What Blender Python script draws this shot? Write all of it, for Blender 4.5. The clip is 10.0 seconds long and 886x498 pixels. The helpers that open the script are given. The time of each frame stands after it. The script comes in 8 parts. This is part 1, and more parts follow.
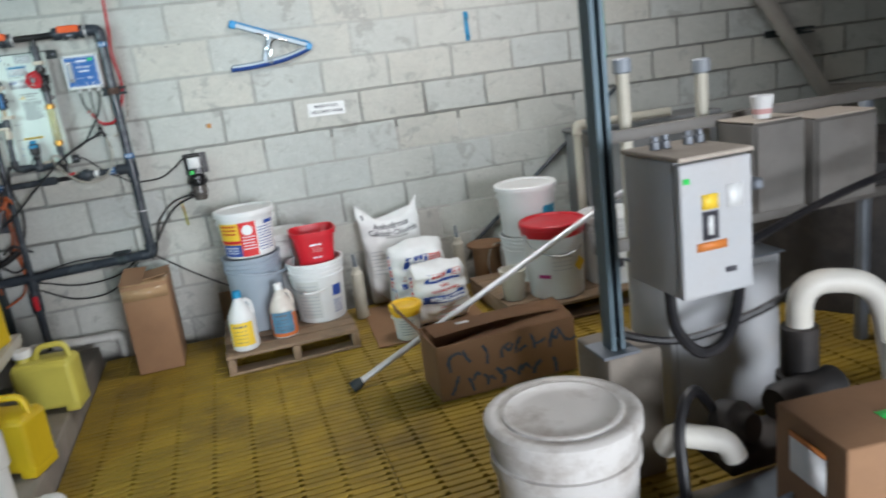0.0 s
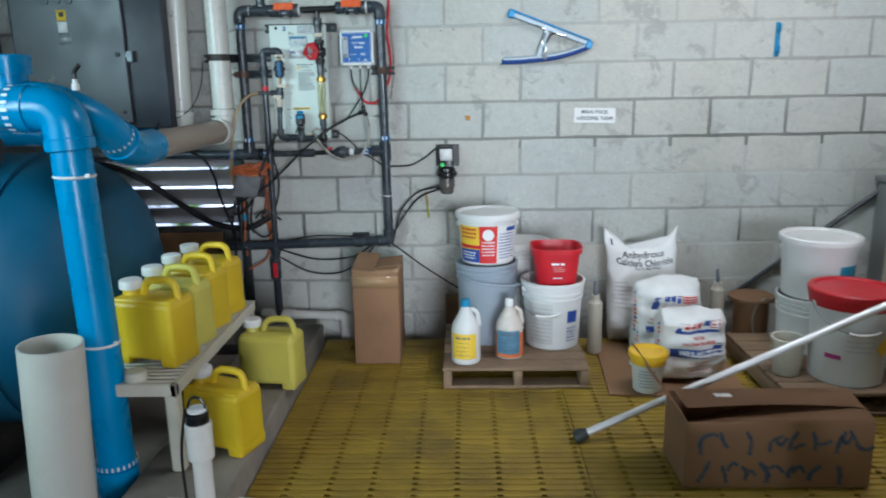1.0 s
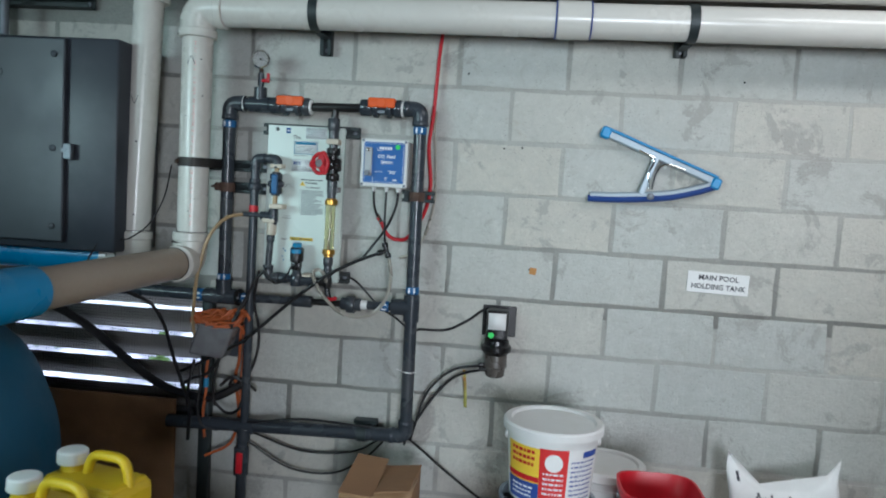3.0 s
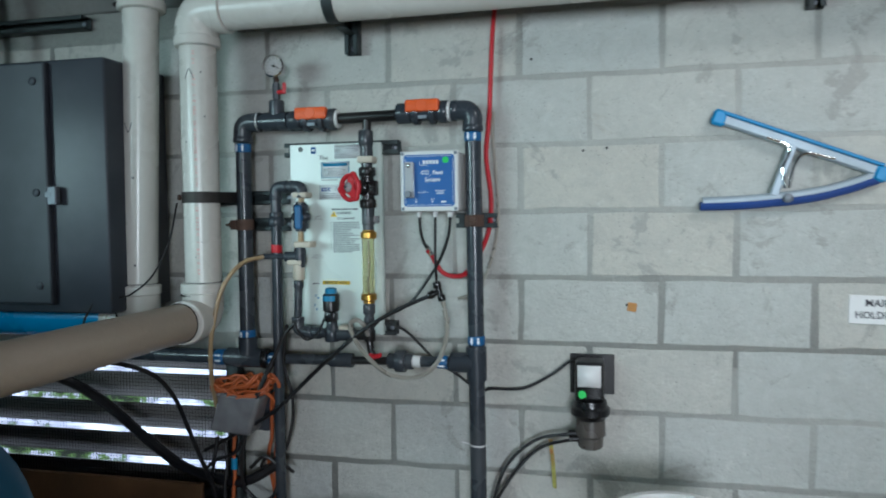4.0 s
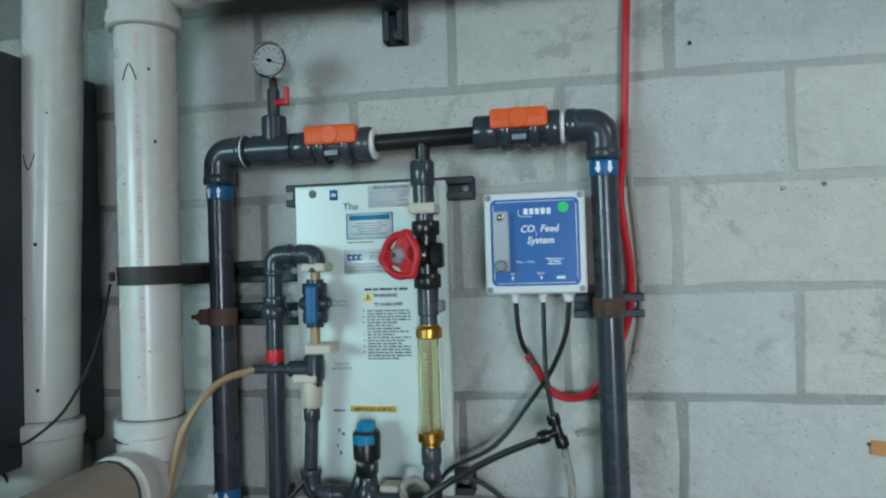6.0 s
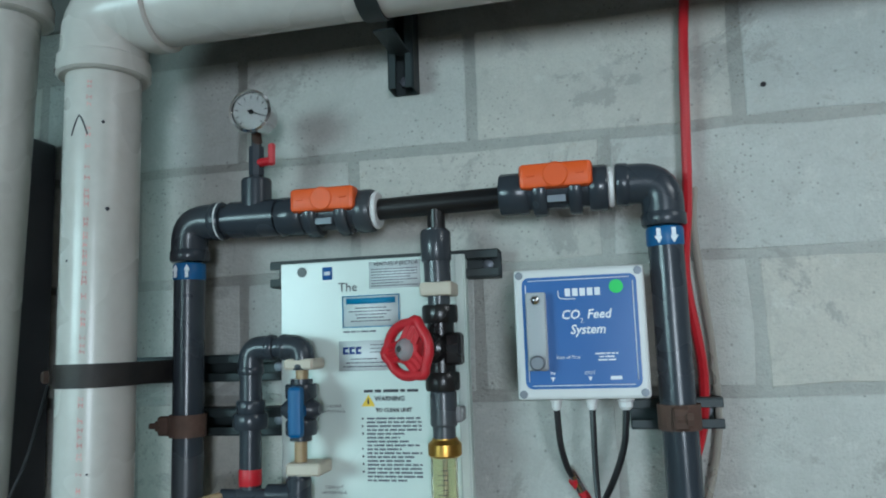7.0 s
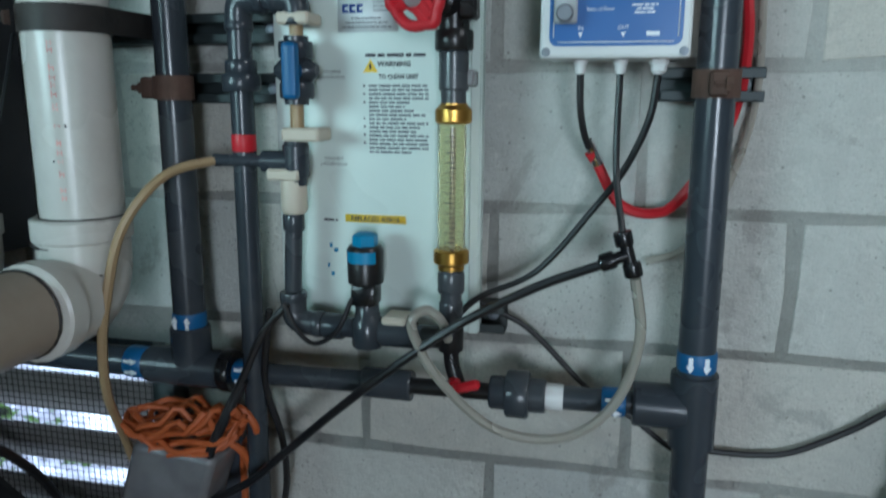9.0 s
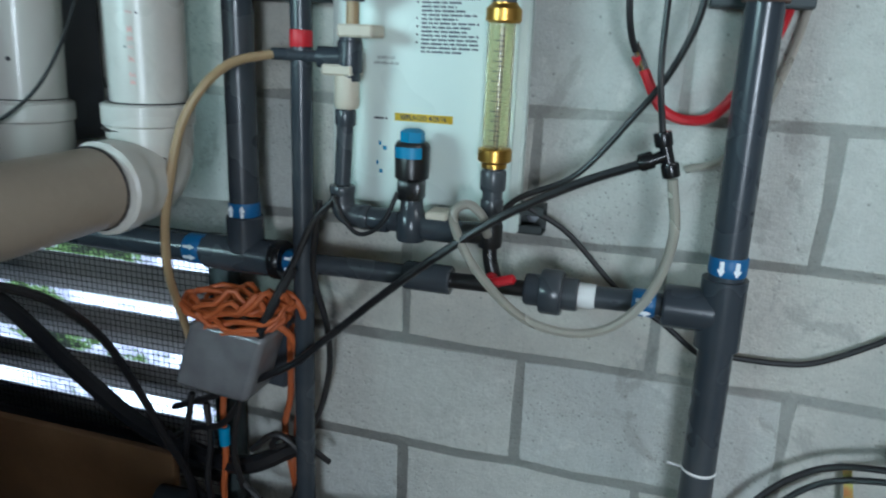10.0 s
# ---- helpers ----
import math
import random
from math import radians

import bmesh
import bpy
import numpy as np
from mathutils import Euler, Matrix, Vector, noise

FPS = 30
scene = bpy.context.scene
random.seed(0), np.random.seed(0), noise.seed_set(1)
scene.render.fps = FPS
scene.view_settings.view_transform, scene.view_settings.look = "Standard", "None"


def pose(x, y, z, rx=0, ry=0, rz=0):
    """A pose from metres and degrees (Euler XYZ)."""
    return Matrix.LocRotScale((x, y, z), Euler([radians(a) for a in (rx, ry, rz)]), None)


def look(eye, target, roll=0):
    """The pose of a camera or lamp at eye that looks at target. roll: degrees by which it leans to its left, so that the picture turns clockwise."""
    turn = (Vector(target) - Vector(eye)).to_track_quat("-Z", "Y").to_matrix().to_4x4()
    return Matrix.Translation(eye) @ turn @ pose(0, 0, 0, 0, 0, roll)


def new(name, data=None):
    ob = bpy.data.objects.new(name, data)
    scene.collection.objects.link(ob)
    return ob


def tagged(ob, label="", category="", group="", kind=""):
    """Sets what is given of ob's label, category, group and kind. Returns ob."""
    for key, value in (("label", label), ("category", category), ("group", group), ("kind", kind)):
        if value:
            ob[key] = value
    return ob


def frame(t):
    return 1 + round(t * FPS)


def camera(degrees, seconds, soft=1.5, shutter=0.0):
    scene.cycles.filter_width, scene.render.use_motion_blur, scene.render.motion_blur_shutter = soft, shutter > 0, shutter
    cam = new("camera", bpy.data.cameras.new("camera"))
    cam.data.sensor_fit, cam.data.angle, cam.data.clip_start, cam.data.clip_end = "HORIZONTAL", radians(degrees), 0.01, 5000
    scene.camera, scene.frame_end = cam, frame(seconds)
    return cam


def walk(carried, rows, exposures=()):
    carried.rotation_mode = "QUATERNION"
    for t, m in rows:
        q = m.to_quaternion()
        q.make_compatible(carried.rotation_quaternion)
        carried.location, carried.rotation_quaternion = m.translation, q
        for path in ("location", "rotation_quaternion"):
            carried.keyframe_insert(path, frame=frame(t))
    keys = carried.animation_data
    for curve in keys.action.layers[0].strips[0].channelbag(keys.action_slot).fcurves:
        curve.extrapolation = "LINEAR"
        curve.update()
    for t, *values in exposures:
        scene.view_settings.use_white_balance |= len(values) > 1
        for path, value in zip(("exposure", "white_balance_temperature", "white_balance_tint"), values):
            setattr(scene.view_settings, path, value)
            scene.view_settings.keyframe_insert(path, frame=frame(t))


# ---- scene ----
# camera and its walk: t, x, y, z, pitch, roll, yaw
cam = camera(62.7, 10.0, soft=1.9, shutter=0.3)
ROWS = [
    (0.0, 0.0084, 0.0186, 1.4076, -14.730, 7.120, -17.293),
    (0.2, -0.0131, 0.0955, 1.4016, -14.642, 6.197, -12.624),
    (0.5, -0.0381, 0.2164, 1.3970, -14.404, 5.606, -5.244),
    (0.7, -0.0474, 0.3044, 1.4024, -14.093, 3.227, -1.815),
    (1.0, -0.0682, 0.4546, 1.4123, -13.227, 1.027, 1.704),
    (1.2, -0.0982, 0.5693, 1.4101, -12.630, 1.643, 3.749),
    (1.5, -0.1517, 0.7467, 1.4046, -8.696, 4.099, 3.271),
    (1.7, -0.1786, 0.8581, 1.4033, -8.607, 2.645, 3.738),
    (2.0, -0.1950, 1.0295, 1.4029, -9.818, -0.273, 3.603),
    (2.2, -0.1724, 1.1584, 1.4290, -8.958, -2.317, 3.609),
    (2.5, -0.1263, 1.3627, 1.4770, -5.633, -2.793, 5.231),
    (2.7, -0.1213, 1.4954, 1.4769, -5.061, -3.495, 6.019),
    (3.8, -0.1147, 2.1697, 1.4745, -2.436, 0.684, 9.686),
    (4.0, -0.1097, 2.2899, 1.4744, -2.703, 0.679, 13.146),
    (4.2, -0.1006, 2.4099, 1.4778, -0.909, -1.281, 15.211),
    (4.5, -0.0906, 2.5693, 1.4841, -0.647, -0.971, 18.324),
    (4.7, -0.1147, 2.6498, 1.4751, -1.465, -0.708, 19.976),
    (5.0, -0.2153, 2.7476, 1.4585, -2.229, 0.155, 18.810),
    (5.2, -0.3018, 2.8117, 1.4635, -1.079, 0.770, 16.142),
    (5.5, -0.4239, 2.9112, 1.4895, 0.144, 1.347, 12.351),
    (5.7, -0.4827, 2.9786, 1.5167, -0.319, 1.269, 10.968),
    (6.0, -0.5356, 3.0778, 1.5473, 0.865, 1.696, 11.427),
    (6.2, -0.5557, 3.1405, 1.5546, 2.506, 1.719, 12.125),
    (7.3, -0.5922, 3.3873, 1.5683, 7.637, 1.895, 12.895),
    (7.5, -0.5941, 3.4066, 1.5683, 6.072, 1.836, 12.943),
    (7.7, -0.5970, 3.4166, 1.5602, 3.900, 1.572, 12.900),
    (8.0, -0.6021, 3.4239, 1.5318, 0.795, 1.149, 12.945),
    (8.3, -0.6070, 3.4324, 1.5045, -3.414, 0.797, 13.219),
    (8.5, -0.6115, 3.4351, 1.4871, -6.038, 0.527, 13.184),
    (8.7, -0.6175, 3.4338, 1.4683, -8.271, 0.254, 13.063),
    (9.0, -0.6231, 3.4313, 1.4384, -11.767, -0.269, 13.069),
    (9.3, -0.6233, 3.4321, 1.4095, -15.330, -0.985, 13.485),
    (9.5, -0.6233, 3.4326, 1.3948, -16.919, -0.990, 13.518),
    (9.7, -0.6192, 3.4207, 1.3860, -17.717, -1.322, 14.030),
    (10.0, -0.6036, 3.3756, 1.3798, -16.014, -2.171, 17.146),
]
walk(cam, [(t, pose(x, y, z, 90 + pitch, roll, yaw)) for t, x, y, z, pitch, roll, yaw in ROWS],
     [(0.0, -0.34, 5620, 11), (1.0, -0.50, 5300, 9), (2.5, -0.72, 5420, 10), (4.5, -0.84, 5270, 6), (7.5, -0.80, 5180, 4), (9.0, -0.88, 5120, 4), (10.0, -0.58, 5140, 4)])

# daylight through the doorway behind, the window at one side and the louvres, plus an added overhead fill
SUN_EL, SUN_AZ = radians(48), radians(200)
world = bpy.data.worlds.new("sky")
scene.world = world
world.use_nodes = True
wn = world.node_tree
sky = wn.nodes.new("ShaderNodeTexSky")
sky.sky_type, sky.sun_disc, sky.sun_elevation, sky.sun_rotation = "NISHITA", False, SUN_EL, SUN_AZ
wn.links.new(sky.outputs[0], wn.nodes["Background"].inputs[0])
wn.nodes["Background"].inputs[1].default_value = 0.12


def area(name, eye, target, sx, sy, watts, colour, spread=180):
    lamp = bpy.data.lights.new(name, "AREA")
    lamp.shape, lamp.size, lamp.size_y, lamp.energy, lamp.color = "RECTANGLE", sx, sy, watts, colour
    lamp.spread = radians(spread)
    ob = new(name, lamp)
    ob.matrix_world = look(eye, target)
    return ob


area("doorway_daylight", (1.75, -5.85, 1.4), (1.75, 4.4, 1.1), 2.7, 2.1, 1000, (1.0, 0.965, 0.90))
area("side_window_daylight", (-3.25, 0.9, 1.95), (-0.75, 4.4, 0.9), 1.5, 0.9, 26, (0.80, 1.0, 0.88), 74)
# fill lamp added under the ceiling to brighten the right wall and floor
area("overhead_fill", (1.40, 3.10, 2.735), (1.40, 3.10, 0.0), 1.0, 0.7, 50, (1.0, 0.90, 0.77))
sun_data = bpy.data.lights.new("sun", "SUN")
sun_data.energy, sun_data.angle, sun_data.color = 3.0, radians(0.5), (1.0, 0.95, 0.88)
sun = new("sun", sun_data)
sun.rotation_euler = (radians(90) - SUN_EL, 0, radians(180) - SUN_AZ)


# ---- materials ----
from mathutils.bvhtree import BVHTree


def mat(name, colour, rough=0.5, metal=0.0, vary=0.12, scale=6.0, dirt=(0.12, 0.10, 0.08), dirt_amount=0.15, dirt_scale=3.0, bump=0.1, bump_scale=120.0, per_object=0.0, coat=0.0, trans=0.0, ior=1.45, alpha=1.0):
    """Base colour with fine and coarse variation, patches of dirt and a fine relief, in metres of the place."""
    m = bpy.data.materials.new(name)
    m.use_nodes = True
    nt = m.node_tree
    b = nt.nodes["Principled BSDF"]
    geo = nt.nodes.new("ShaderNodeNewGeometry")

    def noise_tex(s, detail, ro=0.6):
        n = nt.nodes.new("ShaderNodeTexNoise")
        n.inputs["Scale"].default_value, n.inputs["Detail"].default_value, n.inputs["Roughness"].default_value = s, detail, ro
        nt.links.new(geo.outputs["Position"], n.inputs["Vector"])
        return n

    def ramp(src, a, c):
        r = nt.nodes.new("ShaderNodeMapRange")
        r.inputs["From Min"].default_value, r.inputs["From Max"].default_value = a, c
        nt.links.new(src, r.inputs["Value"])
        return r.outputs["Result"]

    def mix(fac, a, c, kind="MIX"):
        x = nt.nodes.new("ShaderNodeMix")
        x.data_type, x.blend_type = "RGBA", kind
        for sock, v in ((x.inputs["Factor"], fac), (x.inputs["A"], a), (x.inputs["B"], c)):
            if isinstance(v, bpy.types.NodeSocket):
                nt.links.new(v, sock)
            elif isinstance(v, tuple):
                sock.default_value = (*v[:3], 1.0)
            else:
                sock.default_value = v
        return x.outputs["Result"]

    def maths(op, a, c):
        x = nt.nodes.new("ShaderNodeMath")
        x.operation = op
        for sock, v in zip(x.inputs, (a, c)):
            if isinstance(v, bpy.types.NodeSocket):
                nt.links.new(v, sock)
            else:
                sock.default_value = v
        return x.outputs[0]

    col = tuple(colour)
    fine = noise_tex(scale * 8, 4)
    coarse = noise_tex(scale, 3)
    lo, hi = tuple(c * (1 - vary) for c in col), tuple(min(1.0, c * (1 + vary)) for c in col)
    c = mix(ramp(coarse.outputs["Fac"], 0.3, 0.7), lo, hi)
    c = mix(maths("MULTIPLY", ramp(fine.outputs["Fac"], 0.35, 0.75), vary), c, tuple(x * 0.6 for x in col))
    if per_object:
        info = nt.nodes.new("ShaderNodeObjectInfo")
        c = mix(maths("MULTIPLY", info.outputs["Random"], per_object), c, tuple(x * 0.62 for x in col))
    if dirt_amount:
        d = noise_tex(dirt_scale, 6, 0.65)
        c = mix(maths("MULTIPLY", ramp(d.outputs["Fac"], 0.48, 0.72), dirt_amount), c, tuple(dirt))
    nt.links.new(c, b.inputs["Base Color"])
    b.inputs["Metallic"].default_value = metal
    rr = maths("ADD", maths("MULTIPLY", ramp(coarse.outputs["Fac"], 0.3, 0.7), 0.14), max(0.02, rough - 0.07))
    nt.links.new(rr, b.inputs["Roughness"])
    b.inputs["Coat Weight"].default_value = coat
    b.inputs["Transmission Weight"].default_value = trans
    b.inputs["IOR"].default_value = ior
    b.inputs["Alpha"].default_value = alpha
    if bump:
        bn = nt.nodes.new("ShaderNodeBump")
        bn.inputs["Strength"].default_value, bn.inputs["Distance"].default_value = bump, 0.004
        bt = noise_tex(bump_scale, 4)
        nt.links.new(bt.outputs["Fac"], bn.inputs["Height"])
        nt.links.new(bn.outputs["Normal"], b.inputs["Normal"])
    m["nodes_ready"] = True
    return m


def block_paint(name, base, cool, warm, patch, pits=0.5):
    """Old white-grey paint on concrete block: tint per block, worn patches, mortar smears, small pits."""
    m = bpy.data.materials.new(name)
    m.use_nodes = True
    nt = m.node_tree
    L, b = nt.links, nt.nodes["Principled BSDF"]
    geo = nt.nodes.new("ShaderNodeNewGeometry")
    info = nt.nodes.new("ShaderNodeObjectInfo")

    def tex(s, det, ro=0.6, dist=0.0):
        n = nt.nodes.new("ShaderNodeTexNoise")
        n.inputs["Scale"].default_value, n.inputs["Detail"].default_value = s, det
        n.inputs["Roughness"].default_value, n.inputs["Distortion"].default_value = ro, dist
        L.new(geo.outputs["Position"], n.inputs["Vector"])
        return n.outputs["Fac"]

    def rng(src, a, c, lo=0.0, hi=1.0):
        r = nt.nodes.new("ShaderNodeMapRange")
        for k, v in (("From Min", a), ("From Max", c), ("To Min", lo), ("To Max", hi)):
            r.inputs[k].default_value = v
        L.new(src, r.inputs["Value"])
        return r.outputs["Result"]

    def mix(fac, a, c):
        x = nt.nodes.new("ShaderNodeMix")
        x.data_type = "RGBA"
        for sock, v in ((x.inputs["Factor"], fac), (x.inputs["A"], a), (x.inputs["B"], c)):
            if isinstance(v, tuple):
                sock.default_value = (*v, 1.0)
            elif isinstance(v, float):
                sock.default_value = v
            else:
                L.new(v, sock)
        return x.outputs["Result"]

    c = mix(rng(info.outputs["Random"], 0.0, 1.0), cool, warm)
    c = mix(0.5, c, base)
    c = mix(rng(tex(2.2, 4), 0.35, 0.7, 0.0, 0.35), c, tuple(x * 0.80 for x in base))
    c = mix(rng(tex(38, 5, 0.7), 0.4, 0.75, 0.0, 0.24), c, tuple(x * 0.68 for x in base))
    worn = tex(5.5, 7, 0.72, 0.6)
    c = mix(rng(worn, 0.565, 0.61, 0.0, 0.75), c, patch)
    c = mix(rng(tex(210, 3, 0.7), 0.42, 0.72, 0.0, 0.22), c, tuple(x * 0.55 for x in base))
    c = mix(rng(tex(9.0, 7, 0.75, 1.5), 0.56, 0.66, 0.0, 0.42), c, tuple(x * 1.1 for x in patch))
    c = mix(rng(tex(1.3, 6, 0.7, 0.4), 0.60, 0.66, 0.0, 0.45), c, tuple(x * 1.12 for x in base))
    c = mix(rng(tex(3.1, 6, 0.75, 1.2), 0.66, 0.72, 0.0, 0.35), c, (0.33, 0.24, 0.14))
    c = mix(rng(tex(15, 7, 0.78, 0.8), 0.44, 0.64, 0.0, 0.36), c, tuple(x * 0.74 for x in base))
    c = mix(rng(tex(22, 6, 0.75, 0.5), 0.58, 0.68, 0.0, 0.5), c, tuple(x * 1.16 for x in base))
    v = nt.nodes.new("ShaderNodeTexVoronoi")
    v.inputs["Scale"].default_value = 42.0
    L.new(geo.outputs["Position"], v.inputs["Vector"])
    pit = rng(v.outputs["Distance"], 0.05, 0.12, pits, 0.0)
    v2 = nt.nodes.new("ShaderNodeTexVoronoi")
    v2.inputs["Scale"].default_value = 120.0
    L.new(geo.outputs["Position"], v2.inputs["Vector"])
    both = nt.nodes.new("ShaderNodeMath")
    both.operation = "MULTIPLY"
    L.new(rng(v2.outputs["Distance"], 0.12, 0.26, 1.0, 0.0), both.inputs[0])
    L.new(rng(tex(7, 4, 0.6), 0.48, 0.62, 0.0, 0.65), both.inputs[1])
    c = mix(both.outputs[0], c, (0.20, 0.19, 0.17))
    c = mix(pit, c, (0.14, 0.13, 0.12))
    L.new(c, b.inputs["Base Color"])
    b.inputs["Roughness"].default_value = 0.72
    bn = nt.nodes.new("ShaderNodeBump")
    bn.inputs["Strength"].default_value, bn.inputs["Distance"].default_value = 0.55, 0.004
    h = nt.nodes.new("ShaderNodeMath")
    h.operation = "SUBTRACT"
    rough_ = nt.nodes.new("ShaderNodeMath")
    rough_.operation = "ADD"
    L.new(rng(tex(34, 5, 0.75), 0.3, 0.7, 0.0, 1.6), rough_.inputs[0])
    L.new(tex(150, 5, 0.7), rough_.inputs[1])
    dents = nt.nodes.new("ShaderNodeMath")
    dents.operation = "ADD"
    L.new(pit, dents.inputs[0])
    L.new(both.outputs[0], dents.inputs[1])
    L.new(rough_.outputs[0], h.inputs[0])
    L.new(dents.outputs[0], h.inputs[1])
    L.new(h.outputs[0], bn.inputs["Height"])
    L.new(bn.outputs["Normal"], b.inputs["Normal"])
    return m


M_BLOCK = block_paint("block_paint", (0.515, 0.515, 0.475), (0.475, 0.515, 0.51), (0.58, 0.535, 0.45), (0.33, 0.32, 0.295))
M_MORTAR = block_paint("mortar", (0.445, 0.44, 0.405), (0.435, 0.44, 0.42), (0.455, 0.44, 0.395), (0.33, 0.32, 0.295), 0.2)
M_CONC = mat("bare_concrete", (0.20, 0.195, 0.185), 0.9, vary=0.3, scale=3, dirt_amount=0.5, bump=0.6, bump_scale=60)
M_CURB = mat("stained_concrete", (0.24, 0.21, 0.175), 0.85, vary=0.3, scale=4, dirt_amount=0.45, bump=0.5, bump_scale=70)
M_PLAST = mat("plaster", (0.55, 0.55, 0.53), 0.8, dirt_amount=0.2)
M_YGRATE = mat("yellow_grating", (0.33, 0.215, 0.018), 0.6, vary=0.25, scale=5, dirt=(0.075, 0.045, 0.02), dirt_amount=0.65, dirt_scale=2.2, bump=0.25, per_object=0.35)
M_WPVC = mat("white_pvc", (0.63, 0.615, 0.57), 0.26, vary=0.06, scale=3, dirt=(0.30, 0.27, 0.22), dirt_amount=0.34, bump=0.03)
M_TANPVC = mat("sun_aged_pvc", (0.37, 0.305, 0.24), 0.42, vary=0.1, dirt=(0.2, 0.17, 0.13), dirt_amount=0.4, bump=0.05)
M_GPVC = mat("grey_pvc", (0.036, 0.043, 0.053), 0.26, vary=0.12, dirt=(0.2, 0.19, 0.17), dirt_amount=0.18, bump=0.03)
M_BLACK = mat("black_plastic", (0.009, 0.009, 0.010), 0.30, dirt_amount=0.1, bump=0.05)
M_RUBBER = mat("black_cable_jacket", (0.009, 0.009, 0.011), 0.40, dirt_amount=0.15, bump=0.03)
M_BLUE = mat("blue_pipe_paint", (0.012, 0.25, 0.54), 0.3, vary=0.1, dirt=(0.03, 0.12, 0.22), dirt_amount=0.25, bump=0.06)
M_TANK = mat("blue_fibreglass", (0.008, 0.088, 0.175), 0.5, vary=0.15, dirt=(0.03, 0.07, 0.09), dirt_amount=0.4, bump=0.12)
M_PANEL = mat("dark_grey_enamel", (0.036, 0.041, 0.053), 0.42, vary=0.12, dirt=(0.14, 0.14, 0.14), dirt_amount=0.2, bump=0.05)
M_LGREY = mat("light_grey_enamel", (0.27, 0.30, 0.335), 0.45, vary=0.08, dirt=(0.25, 0.2, 0.15), dirt_amount=0.3, bump=0.05)
M_SWITCH = mat("grimy_switch_grey", (0.17, 0.16, 0.145), 0.6, vary=0.2, scale=5, dirt=(0.09, 0.065, 0.05), dirt_amount=0.6, bump=0.1)
M_DISC = mat("pale_grey_enamel", (0.42, 0.43, 0.44), 0.45, vary=0.08, dirt=(0.30, 0.24, 0.18), dirt_amount=0.35, bump=0.05)
M_STEEL = mat("galvanised_strut", (0.20, 0.22, 0.25), 0.5, 0.6, vary=0.2, dirt_amount=0.3)
M_STRUT = mat("dark_green_strut", (0.03, 0.04, 0.042), 0.5, 0.3, vary=0.2, dirt_amount=0.25)
M_RUST = mat("rusty_clamp", (0.10, 0.06, 0.045), 0.8, 0.2, vary=0.4, scale=20, dirt=(0.03, 0.025, 0.02), dirt_amount=0.5, bump=0.4)
M_ALU = mat("aluminium", (0.72, 0.73, 0.74), 0.42, 0.55, vary=0.1, dirt_amount=0.1)
M_DULLALU = mat("dull_aluminium", (0.36, 0.42, 0.47), 0.5, 0.35, vary=0.15, dirt_amount=0.3)
M_CHROME = mat("chrome", (0.8, 0.8, 0.8), 0.12, 1.0, vary=0.03, dirt_amount=0.0, bump=0)
M_BRASS = mat("brass", (0.65, 0.38, 0.08), 0.28, 1.0, vary=0.1, dirt=(0.2, 0.1, 0.03), dirt_amount=0.3)
M_ORANGE = mat("orange_plastic", (0.72, 0.105, 0.012), 0.42, dirt_amount=0.08, bump=0.04)
M_RED = mat("red_plastic", (0.50, 0.012, 0.022), 0.42, dirt_amount=0.1, bump=0.04)
M_REDHOSE = mat("red_rubber_hose", (0.45, 0.012, 0.02), 0.4, dirt_amount=0.1)
M_BOARD = mat("mint_white_board", (0.66, 0.74, 0.69), 0.26, vary=0.03, scale=2, dirt=(0.45, 0.48, 0.44), dirt_amount=0.15, bump=0.02)
M_BOXW = mat("pale_grey_plastic", (0.66, 0.67, 0.66), 0.4, vary=0.04, dirt_amount=0.1, bump=0.04)
M_BLUELAB = mat("blue_label", (0.035, 0.125, 0.37), 0.35, vary=0.05, dirt_amount=0.05, bump=0)
M_INKW = mat("white_ink", (0.75, 0.78, 0.82), 0.5, vary=0.02, dirt_amount=0, bump=0)
M_INK = mat("dark_ink", (0.05, 0.05, 0.06), 0.6, vary=0.05, dirt_amount=0, bump=0)
M_INKBLUE = mat("blue_ink", (0.03, 0.07, 0.30), 0.5, vary=0.05, dirt_amount=0, bump=0)
M_PAPER = mat("white_paper", (0.74, 0.74, 0.73), 0.6, vary=0.03, dirt_amount=0.12, bump=0.02)
M_CARDW = mat("glossy_white_label", (0.72, 0.76, 0.76), 0.26, vary=0.03, dirt_amount=0.08, bump=0.01)
M_SOFTINK = mat("worn_grey_ink", (0.13, 0.135, 0.155), 0.5, vary=0.1, dirt_amount=0, bump=0)
M_YLAB = mat("yellow_label", (0.80, 0.55, 0.04), 0.5, vary=0.04, dirt_amount=0.05, bump=0)
M_GREEN = mat("green_sticker", (0.06, 0.60, 0.10), 0.5, vary=0.03, dirt_amount=0, bump=0)
M_BLUEBAND = mat("blue_band", (0.016, 0.105, 0.27), 0.4, vary=0.1, dirt_amount=0.1, bump=0)
M_BLUECAP = mat("blue_cap", (0.02, 0.22, 0.42), 0.4, vary=0.1, dirt_amount=0.1)
M_BLUEH = mat("blue_valve_handle", (0.012, 0.10, 0.26), 0.42, vary=0.1, dirt_amount=0.1)
M_CREAM = mat("cream_fitting", (0.58, 0.52, 0.42), 0.5, vary=0.08, dirt_amount=0.2)
M_CLEARY = mat("yellowed_clear_tube", (0.94, 0.91, 0.68), 0.10, vary=0.03, dirt_amount=0.0, bump=0, trans=0.92, ior=1.3)
M_CLEARG = mat("clear_grey_cover", (0.45, 0.44, 0.45), 0.2, vary=0.05, dirt_amount=0.1, bump=0, trans=0.45, ior=1.3)
